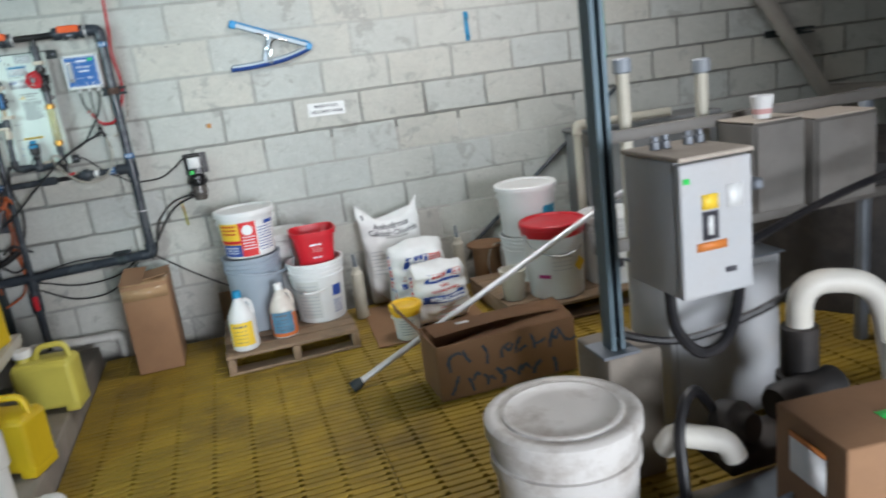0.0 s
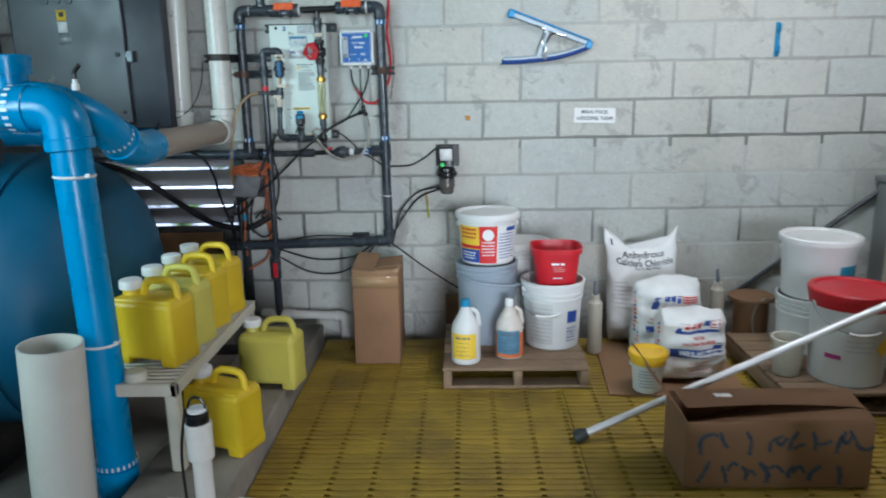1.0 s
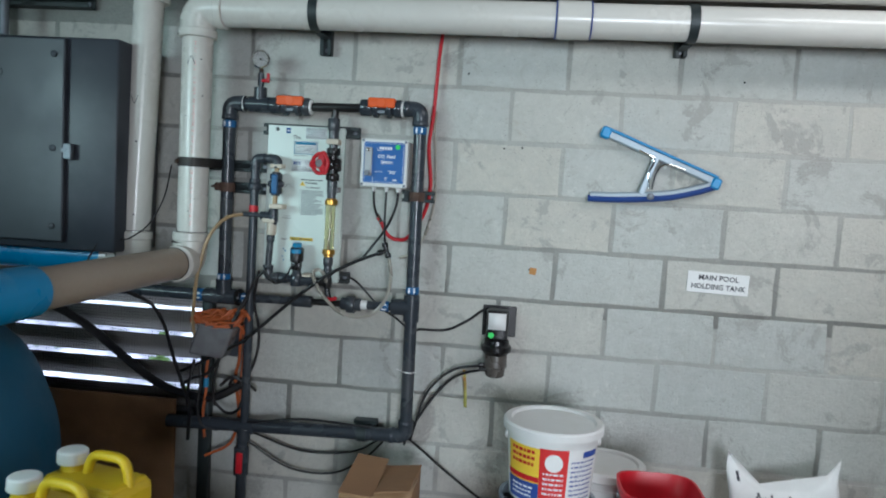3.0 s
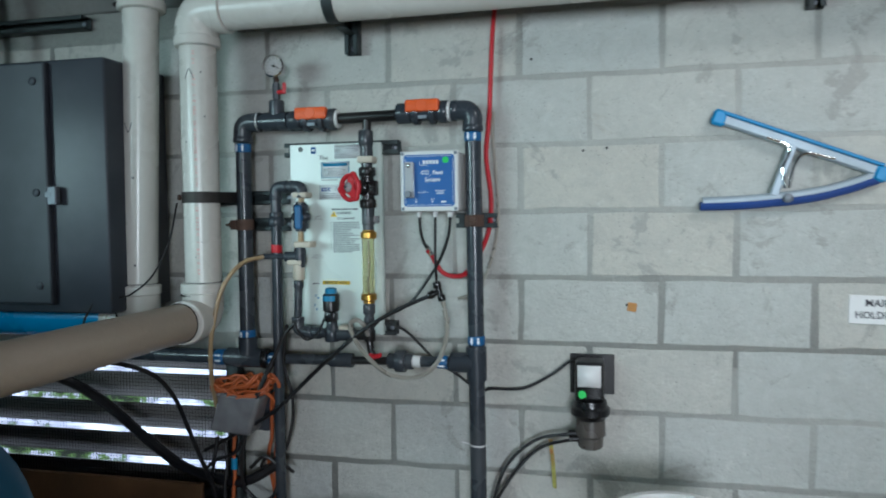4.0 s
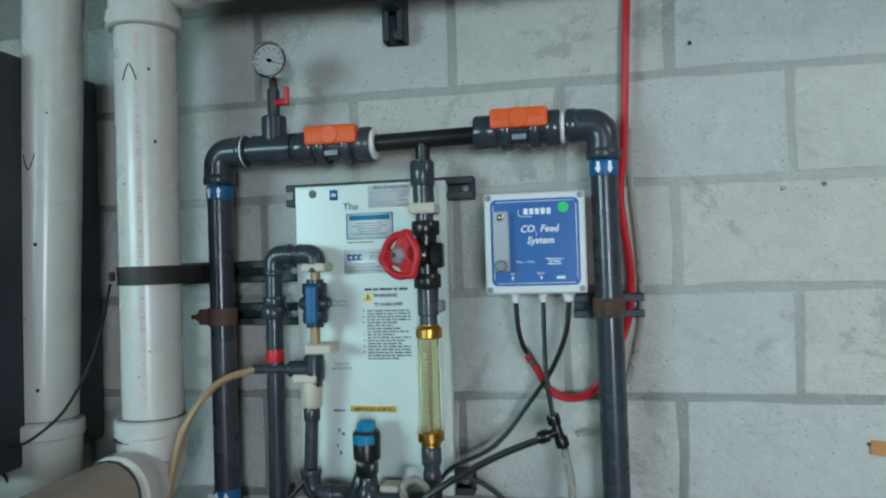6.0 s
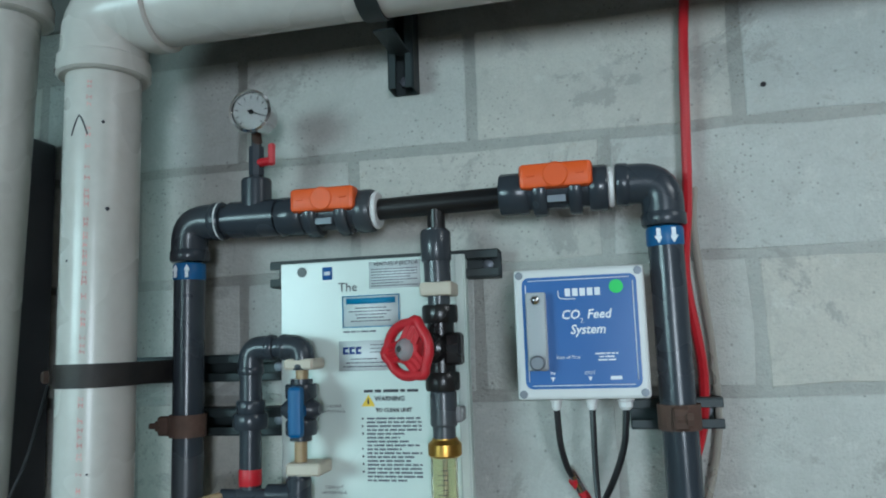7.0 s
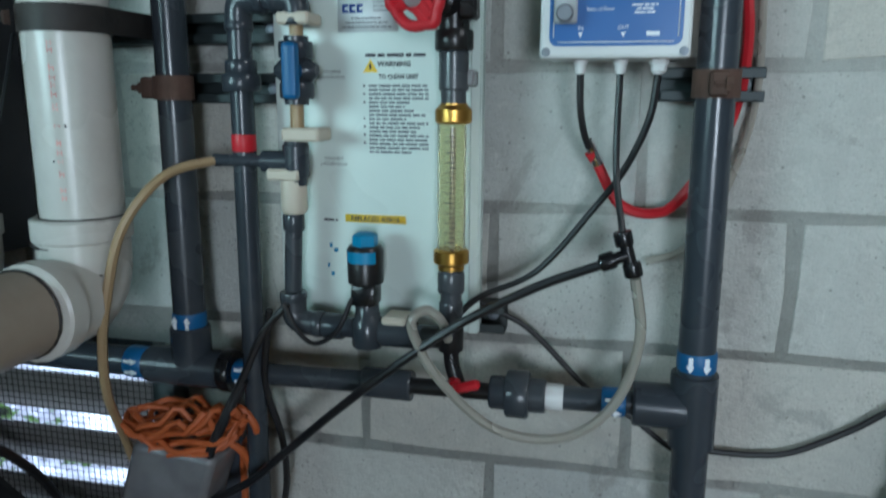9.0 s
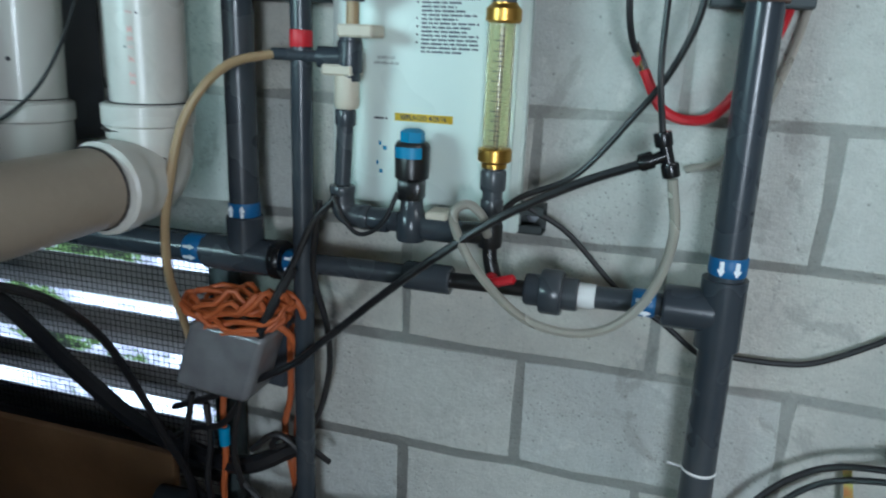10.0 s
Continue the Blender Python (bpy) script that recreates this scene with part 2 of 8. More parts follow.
M_HOSECLR = mat("cloudy_hose", (0.44, 0.42, 0.36), 0.3, vary=0.06, dirt_amount=0.25, bump=0.02, trans=0.35)
M_HOSETAN = mat("amber_hose", (0.42, 0.30, 0.16), 0.35, vary=0.1, dirt_amount=0.2, bump=0.02, trans=0.15)
M_CARD = mat("cardboard", (0.275, 0.155, 0.08), 0.8, vary=0.12, scale=4, dirt=(0.16, 0.09, 0.045), dirt_amount=0.35, bump=0.15)
M_CARDIN = mat("cardboard_inside", (0.22, 0.12, 0.06), 0.85, vary=0.12, scale=4, dirt_amount=0.2, bump=0.15)
M_TAPE = mat("packing_tape", (0.40, 0.26, 0.14), 0.2, vary=0.05, dirt_amount=0.1, bump=0.03)
M_WOOD = mat("weathered_pine", (0.25, 0.17, 0.105), 0.8, vary=0.25, scale=9, dirt=(0.12, 0.09, 0.06), dirt_amount=0.4, bump=0.35, bump_scale=50)
M_DWOOD = mat("dark_plywood", (0.30, 0.17, 0.085), 0.7, vary=0.3, scale=5, dirt_amount=0.4, bump=0.3, bump_scale=40)
M_WBUCK = mat("white_bucket_plastic", (0.70, 0.70, 0.69), 0.42, vary=0.05, scale=4, dirt=(0.42, 0.39, 0.33), dirt_amount=0.3, bump=0.04)
M_GBUCK = mat("grey_bucket_plastic", (0.30, 0.345, 0.40), 0.45, vary=0.08, dirt_amount=0.2, bump=0.04)
M_JUG = mat("yellow_jug_plastic", (0.64, 0.45, 0.008), 0.38, vary=0.08, scale=5, dirt=(0.45, 0.36, 0.03), dirt_amount=0.25, bump=0.05)
M_JUGPALE = mat("pale_yellow_jug_plastic", (0.58, 0.52, 0.09), 0.38, vary=0.1, scale=5, dirt=(0.4, 0.34, 0.06), dirt_amount=0.25, bump=0.05)
M_BENCH = mat("cream_bench_plastic", (0.56, 0.53, 0.44), 0.5, vary=0.08, dirt=(0.25, 0.22, 0.16), dirt_amount=0.35, bump=0.08)
M_BAG = mat("woven_white_sack", (0.76, 0.76, 0.75), 0.45, vary=0.06, scale=8, dirt=(0.42, 0.40, 0.38), dirt_amount=0.25, bump=0.12, bump_scale=300)
M_YLID = mat("yellow_lid", (0.82, 0.50, 0.015), 0.4, vary=0.06, dirt_amount=0.1, bump=0.04)
M_AMBER = mat("orange_fluid_bottle", (0.62, 0.17, 0.05), 0.25, vary=0.06, dirt_amount=0.1, bump=0.02)
M_HAZE = mat("translucent_bottle", (0.62, 0.56, 0.50), 0.3, vary=0.05, dirt_amount=0.1, bump=0.02)
M_EXTCORD = mat("orange_extension_cord", (0.42, 0.10, 0.025), 0.5, vary=0.15, dirt=(0.18, 0.1, 0.06), dirt_amount=0.4, bump=0.05)
M_DARK = mat("oily_dark_metal", (0.03, 0.028, 0.027), 0.55, 0.2, vary=0.3, scale=12, dirt=(0.12, 0.09, 0.07), dirt_amount=0.4, bump=0.2)
M_TAPEG = mat("grey_tank_liner", (0.24, 0.245, 0.25), 0.8, vary=0.2, dirt_amount=0.4, bump=0.2)


# ---- mesh helpers ----
def bm_new():
    return bmesh.new()


def box(bm, c, s, bevel=0.0, rot=None, seg=1):
    """A box of size s centred at c, edges rounded."""
    g = bmesh.ops.create_cube(bm, size=1.0)
    vs = g["verts"]
    bmesh.ops.scale(bm, vec=s, verts=vs)
    if bevel:
        es = list({e for v in vs for e in v.link_edges})
        r = bmesh.ops.bevel(bm, geom=es, offset=bevel, segments=seg, affect="EDGES", profile=0.5)
        vs = list({v for f in r["faces"] for v in f.verts} | {v for v in vs if v.is_valid})
    if rot is not None:
        bmesh.ops.transform(bm, matrix=rot, verts=vs)
    bmesh.ops.translate(bm, vec=c, verts=vs)
    return bm


def frame_of(d):
    d = Vector(d).normalized()
    up = Vector((0, 0, 1)) if abs(d.z) < 0.95 else Vector((1, 0, 0))
    a = d.cross(up).normalized()
    return a, a.cross(d).normalized(), d


def lathe(bm, origin, axis, profile, seg=24, close=True, squash=1.0):
    """Rings of (distance along the axis, radius) turned about the axis at origin."""
    a, b, d = frame_of(axis)
    o = Vector(origin)
    rings = []
    for h, r in profile:
        rings.append([bm.verts.new(o + d * h + (a * math.cos(k * math.tau / seg) + b * squash * math.sin(k * math.tau / seg)) * r) for k in range(seg)])
    for p, q in zip(rings, rings[1:]):
        for k in range(seg):
            bm.faces.new((p[k], p[(k + 1) % seg], q[(k + 1) % seg], q[k]))
    if close:
        bm.faces.new(rings[0][::-1])
        bm.faces.new(rings[-1])
    return bm


def bend(points, r, n=5):
    """Rounds the corners of a line of points with radius r."""
    pts = [Vector(p) for p in points]
    out = [pts[0]]
    for p, q, s in zip(pts, pts[1:], pts[2:]):
        u, v = (p - q), (s - q)
        k = min(r, u.length * 0.49, v.length * 0.49)
        a, b = q + u.normalized() * k, q + v.normalized() * k
        for i in range(n + 1):
            t = i / n
            out.append(a * (1 - t) ** 2 + q * 2 * t * (1 - t) + b * t * t)
    out.append(pts[-1])
    return out


def spline(points, n=8):
    """A smooth line through the points."""
    p = [Vector(x) for x in points]
    p = [p[0] * 2 - p[1]] + p + [p[-1] * 2 - p[-2]]
    out = []
    for a, b, c, d in zip(p, p[1:], p[2:], p[3:]):
        for i in range(n):
            t = i / n
            out.append(0.5 * (2 * b + (c - a) * t + (2 * a - 5 * b + 4 * c - d) * t * t + (3 * b - a - 3 * c + d) * t ** 3))
    out.append(p[-2])
    return out


def tube(bm, pts, r, seg=12, close=True):
    """A tube along a line of points; r is one radius or one for each point."""
    pts = [Vector(p) for p in pts]
    rs = r if isinstance(r, (list, tuple)) else [r] * len(pts)
    a, b, d = frame_of(pts[1] - pts[0])
    rings = []
    for i, p in enumerate(pts):
        t = (pts[min(i + 1, len(pts) - 1)] - pts[max(i - 1, 0)])
        if t.length > 1e-9:
            t.normalize()
            a = (a - t * a.dot(t)).normalized()
            b = t.cross(a).normalized()
        rings.append([bm.verts.new(p + (a * math.cos(k * math.tau / seg) + b * math.sin(k * math.tau / seg)) * rs[i]) for k in range(seg)])
    for p, q in zip(rings, rings[1:]):
        for k in range(seg):
            bm.faces.new((p[k], p[(k + 1) % seg], q[(k + 1) % seg], q[k]))
    if close:
        bm.faces.new(rings[0][::-1])
        bm.faces.new(rings[-1])
    return bm


def hollow(bm, origin, axis, r_out, r_in, length, seg=28):
    return lathe(bm, origin, axis, [(0, r_in), (0, r_out), (length, r_out), (length, r_in), (0.004, r_in)], seg, close=False)


def base_of(ob):
    o = Vector()
    while ob is not None:
        o += ob.location
        ob = ob.parent
    return o


def part(name, bm, material, parent=None, label="", smooth=40):
    """Links a bmesh, drawn in the coordinates of the place, as one mesh object under a thing or a part."""
    if parent is not None:
        bmesh.ops.translate(bm, vec=-base_of(parent), verts=bm.verts)
    bmesh.ops.recalc_face_normals(bm, faces=bm.faces)
    lim = radians(smooth)
    for e in bm.edges:
        e.smooth = len(e.link_faces) == 2 and e.calc_face_angle(0.0) < lim
        if e.smooth and e.calc_face_angle(0.0) > 0.09:
            big, small = sorted((f.calc_area() for f in e.link_faces), reverse=True)
            e.smooth = big < 12 * small
    me = bpy.data.meshes.new(name)
    bm.to_mesh(me)
    bm.free()
    for p in me.polygons:
        p.use_smooth = True
    for m in (material if isinstance(material, (list, tuple)) else [material]):
        me.materials.append(m)
    ob = new(name, me)
    ob.parent = parent
    if label:
        ob["label"] = label
    return ob


def thing(name, at, label, category, group=""):
    ob = new(name)
    ob.location = at
    ob.empty_display_size = 0.05
    return tagged(ob, label, category, group)


def solid(name, bm, material, label, category, kind="", group="", smooth=40):
    """A thing or a piece of the setting of one mesh."""
    return tagged(part(name, bm, material, None, "", smooth), label, category, group, kind)


def words(name, text, size, m, mat_, parent, label="", stretch=1.0, bold=0.0, slant=0.0):
    """Letters of the built-in font as a flat mesh; m is their pose in the place, x along the line and y up it."""
    cu = bpy.data.curves.new(name, "FONT")
    cu.body, cu.size, cu.align_x, cu.align_y, cu.resolution_u, cu.offset = text, size, "CENTER", "CENTER", 2, bold
    tmp = bpy.data.objects.new(name, cu)
    me = bpy.data.meshes.new_from_object(tmp)
    bpy.data.objects.remove(tmp)
    bpy.data.curves.remove(cu)
    me.transform(Matrix(((stretch, slant, 0, 0), (0, 1, 0, 0), (0, 0, 1, 0), (0, 0, 0, 1))))
    me.transform(m)
    me.transform(Matrix.Translation(-base_of(parent)))
    me.materials.clear()
    me.materials.append(mat_)
    ob = new(name, me)
    ob.parent = parent
    if label:
        ob["label"] = label
    return ob


def on_wall(x, y, z, roll=0):
    """A pose on a face that looks towards -y."""
    return pose(x, y, z, 90, 0, 0) @ pose(0, 0, 0, 0, 0, roll)


# ---- the room ----
WALL, TOP = 4.467, 2.75
R0, RH, X0, BW = 1.2828, 0.1983, 0.0257, 0.406
X_L, X_R, Y_B = -3.4, 4.9, -6.0
OPEN_L, OPEN_R, OPEN_B, OPEN_T = -2.75, -1.345, 0.50, 1.03


def slab(name, lo, hi, material, label, category):
    bm = bm_new()
    box(bm, [(a + b) / 2 for a, b in zip(lo, hi)], [b - a for a, b in zip(lo, hi)], 0.004)
    return solid(name, bm, material, label, category, "structure")


# long block wall with the louvred opening through it: the backing is the mortar
wall = bm_new()
for lo, hi in (((X_L, WALL + 0.0022, -0.35), (X_R, WALL + 0.19, OPEN_B)), ((OPEN_R, WALL + 0.0022, OPEN_B), (X_R, WALL + 0.19, OPEN_T)),
               ((X_L, WALL + 0.0022, OPEN_B), (OPEN_L, WALL + 0.19, OPEN_T)), ((X_L, WALL + 0.0022, OPEN_T), (X_R, WALL + 0.19, 2.17))):
    box(wall, [(a + b) / 2 for a, b in zip(lo, hi)], [b - a for a, b in zip(lo, hi)])
wall_north = solid("wall_north", wall, M_MORTAR, "long painted concrete block wall with grey mortar joints", "wall", "structure")
slab("tie_beam", (X_L, WALL - 0.012, 2.17), (X_R, WALL + 0.19, TOP), M_CONC, "rough bare concrete tie beam above the block wall", "beam")
# unseen ceiling opening and panel, added to house the overhead fill lamp
HOLE_L, HOLE_R, HOLE_S, HOLE_N = 0.88, 1.92, 2.73, 3.47
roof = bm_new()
for lo, hi in (((X_L, Y_B), (X_R, HOLE_S)), ((X_L, HOLE_N), (X_R, WALL + 0.19)), ((X_L, HOLE_S), (HOLE_L, HOLE_N)), ((HOLE_R, HOLE_S), (X_R, HOLE_N))):
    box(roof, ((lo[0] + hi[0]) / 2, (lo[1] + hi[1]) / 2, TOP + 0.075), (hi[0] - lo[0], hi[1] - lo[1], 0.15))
solid("ceiling", roof, M_CONC, "dark bare concrete ceiling slab with an opening for the added panel", "ceiling", "structure")
slab("skylight", (HOLE_L, HOLE_S, TOP + 0.03), (HOLE_R, HOLE_N, TOP + 0.05), M_BOXW, "unseen milky plastic panel added above the overhead fill lamp", "skylight")
slab("sunken_floor", (X_L, Y_B, -0.45), (X_R, WALL + 0.004, -0.30), M_CURB, "stained concrete floor under the grating", "floor")


def wall_with_hole(name, axis, at, thick, lo, hi, hole_lo, hole_hi, label):
    """A wall across x or y from (u, z) lo to hi with one opening."""
    bm = bm_new()
    for (u0, z0), (u1, z1) in (((lo[0], lo[1]), (hole_lo[0], hi[1])), ((hole_hi[0], lo[1]), (hi[0], hi[1])),
                               ((hole_lo[0], hole_hi[1]), (hole_hi[0], hi[1])), ((hole_lo[0], lo[1]), (hole_hi[0], hole_lo[1]))):
        if u1 - u0 < 0.01 or z1 - z0 < 0.01:
            continue
        c, s = ((u0 + u1) / 2, (z0 + z1) / 2), (u1 - u0, z1 - z0)
        if axis == "x":
            box(bm, (at, c[0], c[1]), (thick, s[0], s[1]))
        else:
            box(bm, (c[0], at, c[1]), (s[0], thick, s[1]))
    return solid(name, bm, M_PLAST, label, "wall", "structure")


wall_with_hole("wall_south", "y", Y_B - 0.1, 0.2, (X_L, -0.45), (X_R, TOP), (0.3, -0.3), (3.2, 2.5), "plain wall with a wide open doorway")
wall_with_hole("wall_west", "x", X_L - 0.1, 0.2, (Y_B - 0.2, -0.45), (WALL + 0.19, TOP), (0.0, 1.35), (1.8, 2.55), "plain wall with a window opening")
# unseen walls added to block doorway light from the left and far right
slab("wall_return", (X_L, -1.5, -0.45), (0.25, -1.3, TOP), M_PLAST, "unseen plain wall added to shade the left side from the doorway", "wall")
slab("wall_return_east", (2.1, -1.5, -0.45), (X_R, -1.3, TOP), M_PLAST, "unseen plain wall added to shade the far right from the doorway", "wall")
slab("wall_east", (X_R, Y_B - 0.2, -0.45), (X_R + 0.2, WALL + 0.19, TOP), M_PLAST, "plain closed side wall", "wall")
slab("ground", (-40, -40, -0.6), (40, 40, -0.46), M_CURB, "pale ground outside the building", "ground")

# bright overgrown yard outside the louvres: a backdrop board with the daylight put in as glow
yard = bpy.data.materials.new("glowing_yard")
yard.use_nodes = True
yn = yard.node_tree
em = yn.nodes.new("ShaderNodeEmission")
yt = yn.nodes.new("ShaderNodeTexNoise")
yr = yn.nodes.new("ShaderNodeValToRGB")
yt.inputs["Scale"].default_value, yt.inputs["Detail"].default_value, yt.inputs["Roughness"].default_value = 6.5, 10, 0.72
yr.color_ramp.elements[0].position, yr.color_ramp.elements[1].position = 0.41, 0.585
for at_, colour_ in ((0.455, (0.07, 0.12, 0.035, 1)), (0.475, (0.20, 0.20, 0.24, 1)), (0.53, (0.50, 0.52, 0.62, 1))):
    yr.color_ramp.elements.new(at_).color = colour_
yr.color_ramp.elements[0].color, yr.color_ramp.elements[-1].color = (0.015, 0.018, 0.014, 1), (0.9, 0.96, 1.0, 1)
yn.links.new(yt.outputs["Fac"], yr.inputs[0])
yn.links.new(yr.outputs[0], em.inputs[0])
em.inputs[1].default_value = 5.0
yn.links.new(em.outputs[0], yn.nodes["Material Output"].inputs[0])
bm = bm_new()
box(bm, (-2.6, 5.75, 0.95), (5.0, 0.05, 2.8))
solid("backdrop", bm, yard, "glowing backdrop board for the bright overgrown yard outside the louvres", "backdrop", "structure")

# concrete kerb that carries the jugs
bm = bm_new()
box(bm, (-1.03, 3.03, -0.095), (0.34, 2.41, 0.41), 0.012, seg=2)
solid("kerb", bm, M_CURB, "stained concrete kerb beside the yellow grating", "kerb", "structure")
bm = bm_new()
box(bm, (-2.305, 2.0, -0.25), (2.19, 4.9, 0.20), 0.01)
solid("tank_floor", bm, M_CURB, "dark stained concrete floor under the tank", "floor", "structure")


# ---- wall-hung plumbing ----
YL = 4.385


def collar(bm, at, axis, r, length):
    a = Vector(at) - Vector(axis).normalized() * length / 2
    return lathe(bm, a, axis, [(0, r * 0.93), (0.003, r), (length - 0.003, r), (length, r * 0.93)], 20)


def elbow(bm, corner, u, v, r, reach):
    """A socket elbow from direction u to direction v round a corner."""
    c, u, v = Vector(corner), Vector(u).normalized(), Vector(v).normalized()
    tube(bm, bend([c + u * reach, c, c + v * reach], reach * 0.72, 7), r, 18)
    for d in (u, v):
        collar(bm, c + d * reach * 0.86, d, r * 1.07, reach * 0.30)
    return bm


# white drain line: one pipe drops beside the cabinet, one turns along the wall
drain = thing("drain_pipe", (-1.345, 4.29, 1.17), "white plastic drain pipe turning along the top of the block wall", "pipe")
part("pipe_run", tube(bm_new(), [(-1.26, 4.29, 2.092), (4.8, 4.29, 2.118)], 0.060, 28), M_WPVC, drain)
part("elbow", elbow(bm_new(), (-1.333, 4.29, 2.092), (1, 0, 0), (0, 0, -1), 0.064, 0.105), M_WPVC, drain)
part("pipe_drop", tube(bm_new(), [(-1.333, 4.29, 2.02), (-1.333, 4.29, 1.20)], 0.0545, 28), M_WPVC, drain)
part("lower_elbow", elbow(bm_new(), (-1.337, 4.29, 1.165), (0, 0, 1), (0, -1, 0), 0.0615, 0.11), M_WPVC, drain)
part("coupling", collar(bm_new(), (0.02, 4.29, 2.098), (1, 0, 0), 0.066, 0.115), M_WPVC, drain, "white coupling with purple primer edges")
part("aged_pipe", tube(bm_new(), [(-1.345, 4.20, 1.165), (-1.345, 3.28, 1.165)], 0.057, 28), M_TANPVC, drain, "tan sun-aged pipe section")
part("joint_line", collar(bm_new(), (-1.333, 4.29, 1.2775), (0, 0, 1), 0.0562, 0.004), M_DARK, drain, "dark joint line")
part("joint_line", collar(bm_new(), (-1.345, 4.1755, 1.165), (0, 1, 0), 0.0600, 0.005), M_DARK, drain, "dark joint line")
drop = thing("vent_pipe", (-1.545, 4.29, 1.15), "white plastic vertical pipe beside the grey cabinet", "pipe")
part("pipe", tube(bm_new(), [(-1.522, 4.29, 2.16), (-1.558, 4.29, 1.22)], 0.0535, 28), M_WPVC, drop)
part("joint_line", collar(bm_new(), (-1.556, 4.29, 1.2700), (0, 0, 1), 0.0556, 0.004), M_DARK, drop, "dark joint line")
part("upper_elbow", elbow(bm_new(), (-1.522, 4.29, 2.215), (0, 0, -1), (1, 0, 0), 0.067, 0.105), M_WPVC, drop)
part("upper_run", tube(bm_new(), [(-1.46, 4.29, 2.222), (4.8, 4.29, 2.262)], 0.056, 24), M_WPVC, drop)
part("lower_elbow", elbow(bm_new(), (-1.558, 4.29, 1.16), (0, 0, 1), (-1, 0, 0), 0.061, 0.105), M_WPVC, drop)
part("blue_run", tube(bm_new(), [(-1.64, 4.29, 1.16), (-3.0, 4.29, 1.16)], 0.062, 24), M_BLUE, drop, "blue painted pipe section")

# grey pipe loop round the feeder board
loop = thing("feed_loop", (-0.85, YL, 0.53), "dark grey plastic pipe loop with two orange ball valves", "pipe loop")
RL = 0.024
part("left_riser", tube(bm_new(), [(-1.241, YL, 1.70), (-1.241, YL, 1.06)], RL, 20), M_GPVC, loop)
part("right_riser", tube(bm_new(), [(-0.507, YL, 1.71), (-0.499, YL, 0.58)], RL, 20), M_GPVC, loop)
part("upper_elbow", elbow(bm_new(), (-1.241, YL, 1.769), (0, 0, -1), (1, 0, 0), 0.029, 0.062), M_GPVC, loop)
part("upper_elbow", elbow(bm_new(), (-0.507, YL, 1.778), (0, 0, -1), (-1, 0, 0), 0.029, 0.062), M_GPVC, loop)
part("lower_elbow", elbow(bm_new(), (-0.499, YL, 0.540), (0, 0, 1), (-1, 0, 0), 0.029, 0.062), M_GPVC, loop)
part("lower_run", tube(bm_new(), [(-0.55, YL, 0.540), (-1.45, YL, 0.515)], 0.026, 20), M_GPVC, loop)
part("cross_run", tube(bm_new(), [(-1.22, YL, 1.026), (-0.93, YL, 1.030)], 0.0165, 16), M_GPVC, loop)
part("cross_run", tube(bm_new(), [(-0.72, YL, 1.0335), (-0.56, YL, 1.036)], 0.0165, 16), M_GPVC, loop)
part("left_stub", tube(bm_new(), [(-1.24, YL, 1.026), (-1.70, YL, 1.030)], RL, 16), M_GPVC, loop)
part("tee", collar(tube(bm_new(), [(-1.31, YL, 1.027), (-1.175, YL, 1.027)], 0.0305, 20), (-1.241, YL, 1.065), (0, 0, 1), 0.0305, 0.06), M_GPVC, loop)
part("tee", collar(tube(bm_new(), [(-0.503, YL, 1.085), (-0.502, YL, 0.985)], 0.0305, 20), (-0.545, YL, 1.036), (1, 0, 0), 0.0305, 0.07), M_GPVC, loop)
part("reducer", collar(bm_new(), (-1.178, YL, 1.027), (1, 0, 0), 0.033, 0.020), M_BLACK, loop)
for x, z, name in ((-1.241, 1.690, "flow_band"), (-0.507, 1.700, "flow_band"), (-1.241, 1.104, "flow_band"), (-0.502, 1.104, "flow_band")):
    fb = part(name, collar(bm_new(), (x, YL, z), (0, 0, 1), RL + 0.0016, 0.027), M_BLUEBAND, loop, "blue band with white flow arrows")
    up = 1 if x < -1 else -1
    for dx in (-0.010, 0.010):
        a = bm_new()
        yy = YL - math.sqrt((RL + 0.0026) ** 2 - dx * dx)
        vs = [a.verts.new((x + dx + p, yy, z + up * q)) for p, q in ((-0.0028, -0.010), (0.0028, -0.010), (0.0028, 0.001), (0.006, 0.001), (0, 0.011), (-0.006, 0.001), (-0.0028, 0.001))]
        a.faces.new(vs)
        part("arrow", a, M_INKW, fb)
for x, r in ((-1.335, RL), (-1.150, 0.018), (-0.605, 0.018)):
    fb = part("flow_band", collar(bm_new(), (x, YL, 1.027 + (0.008 if x > -1 else 0)), (1, 0, 0), r + 0.0016, 0.032), M_BLUEBAND, loop, "blue band with white flow arrows")
    for dz in (-0.009, 0.009):
        a = bm_new()
        yy = YL - math.sqrt((r + 0.0026) ** 2 - dz * dz)
        zz = 1.027 + (0.008 if x > -1 else 0) + dz
        a.faces.new([a.verts.new((x + q, yy, zz + p)) for p, q in ((-0.0026, -0.011), (0.0026, -0.011), (0.0026, 0.001), (0.0055, 0.001), (0, 0.012), (-0.0055, 0.001), (-0.0026, 0.001))])
        part("arrow", a, M_INKW, fb)
part("coupling", collar(bm_new(), (-0.925, YL, 1.030), (1, 0, 0), 0.0225, 0.075), M_GPVC, loop)
part("black_run", tube(bm_new(), [(-0.89, YL, 1.0305), (-0.76, YL, 1.0325)], 0.0125, 14), M_BLACK, loop, "thin black plastic injector pipe")
un = part("union", collar(collar(bm_new(), (-0.735, YL, 1.033), (1, 0, 0), 0.0335, 0.032), (-0.735, YL, 1.033), (1, 0, 0), 0.024, 0.078), M_GPVC, loop)
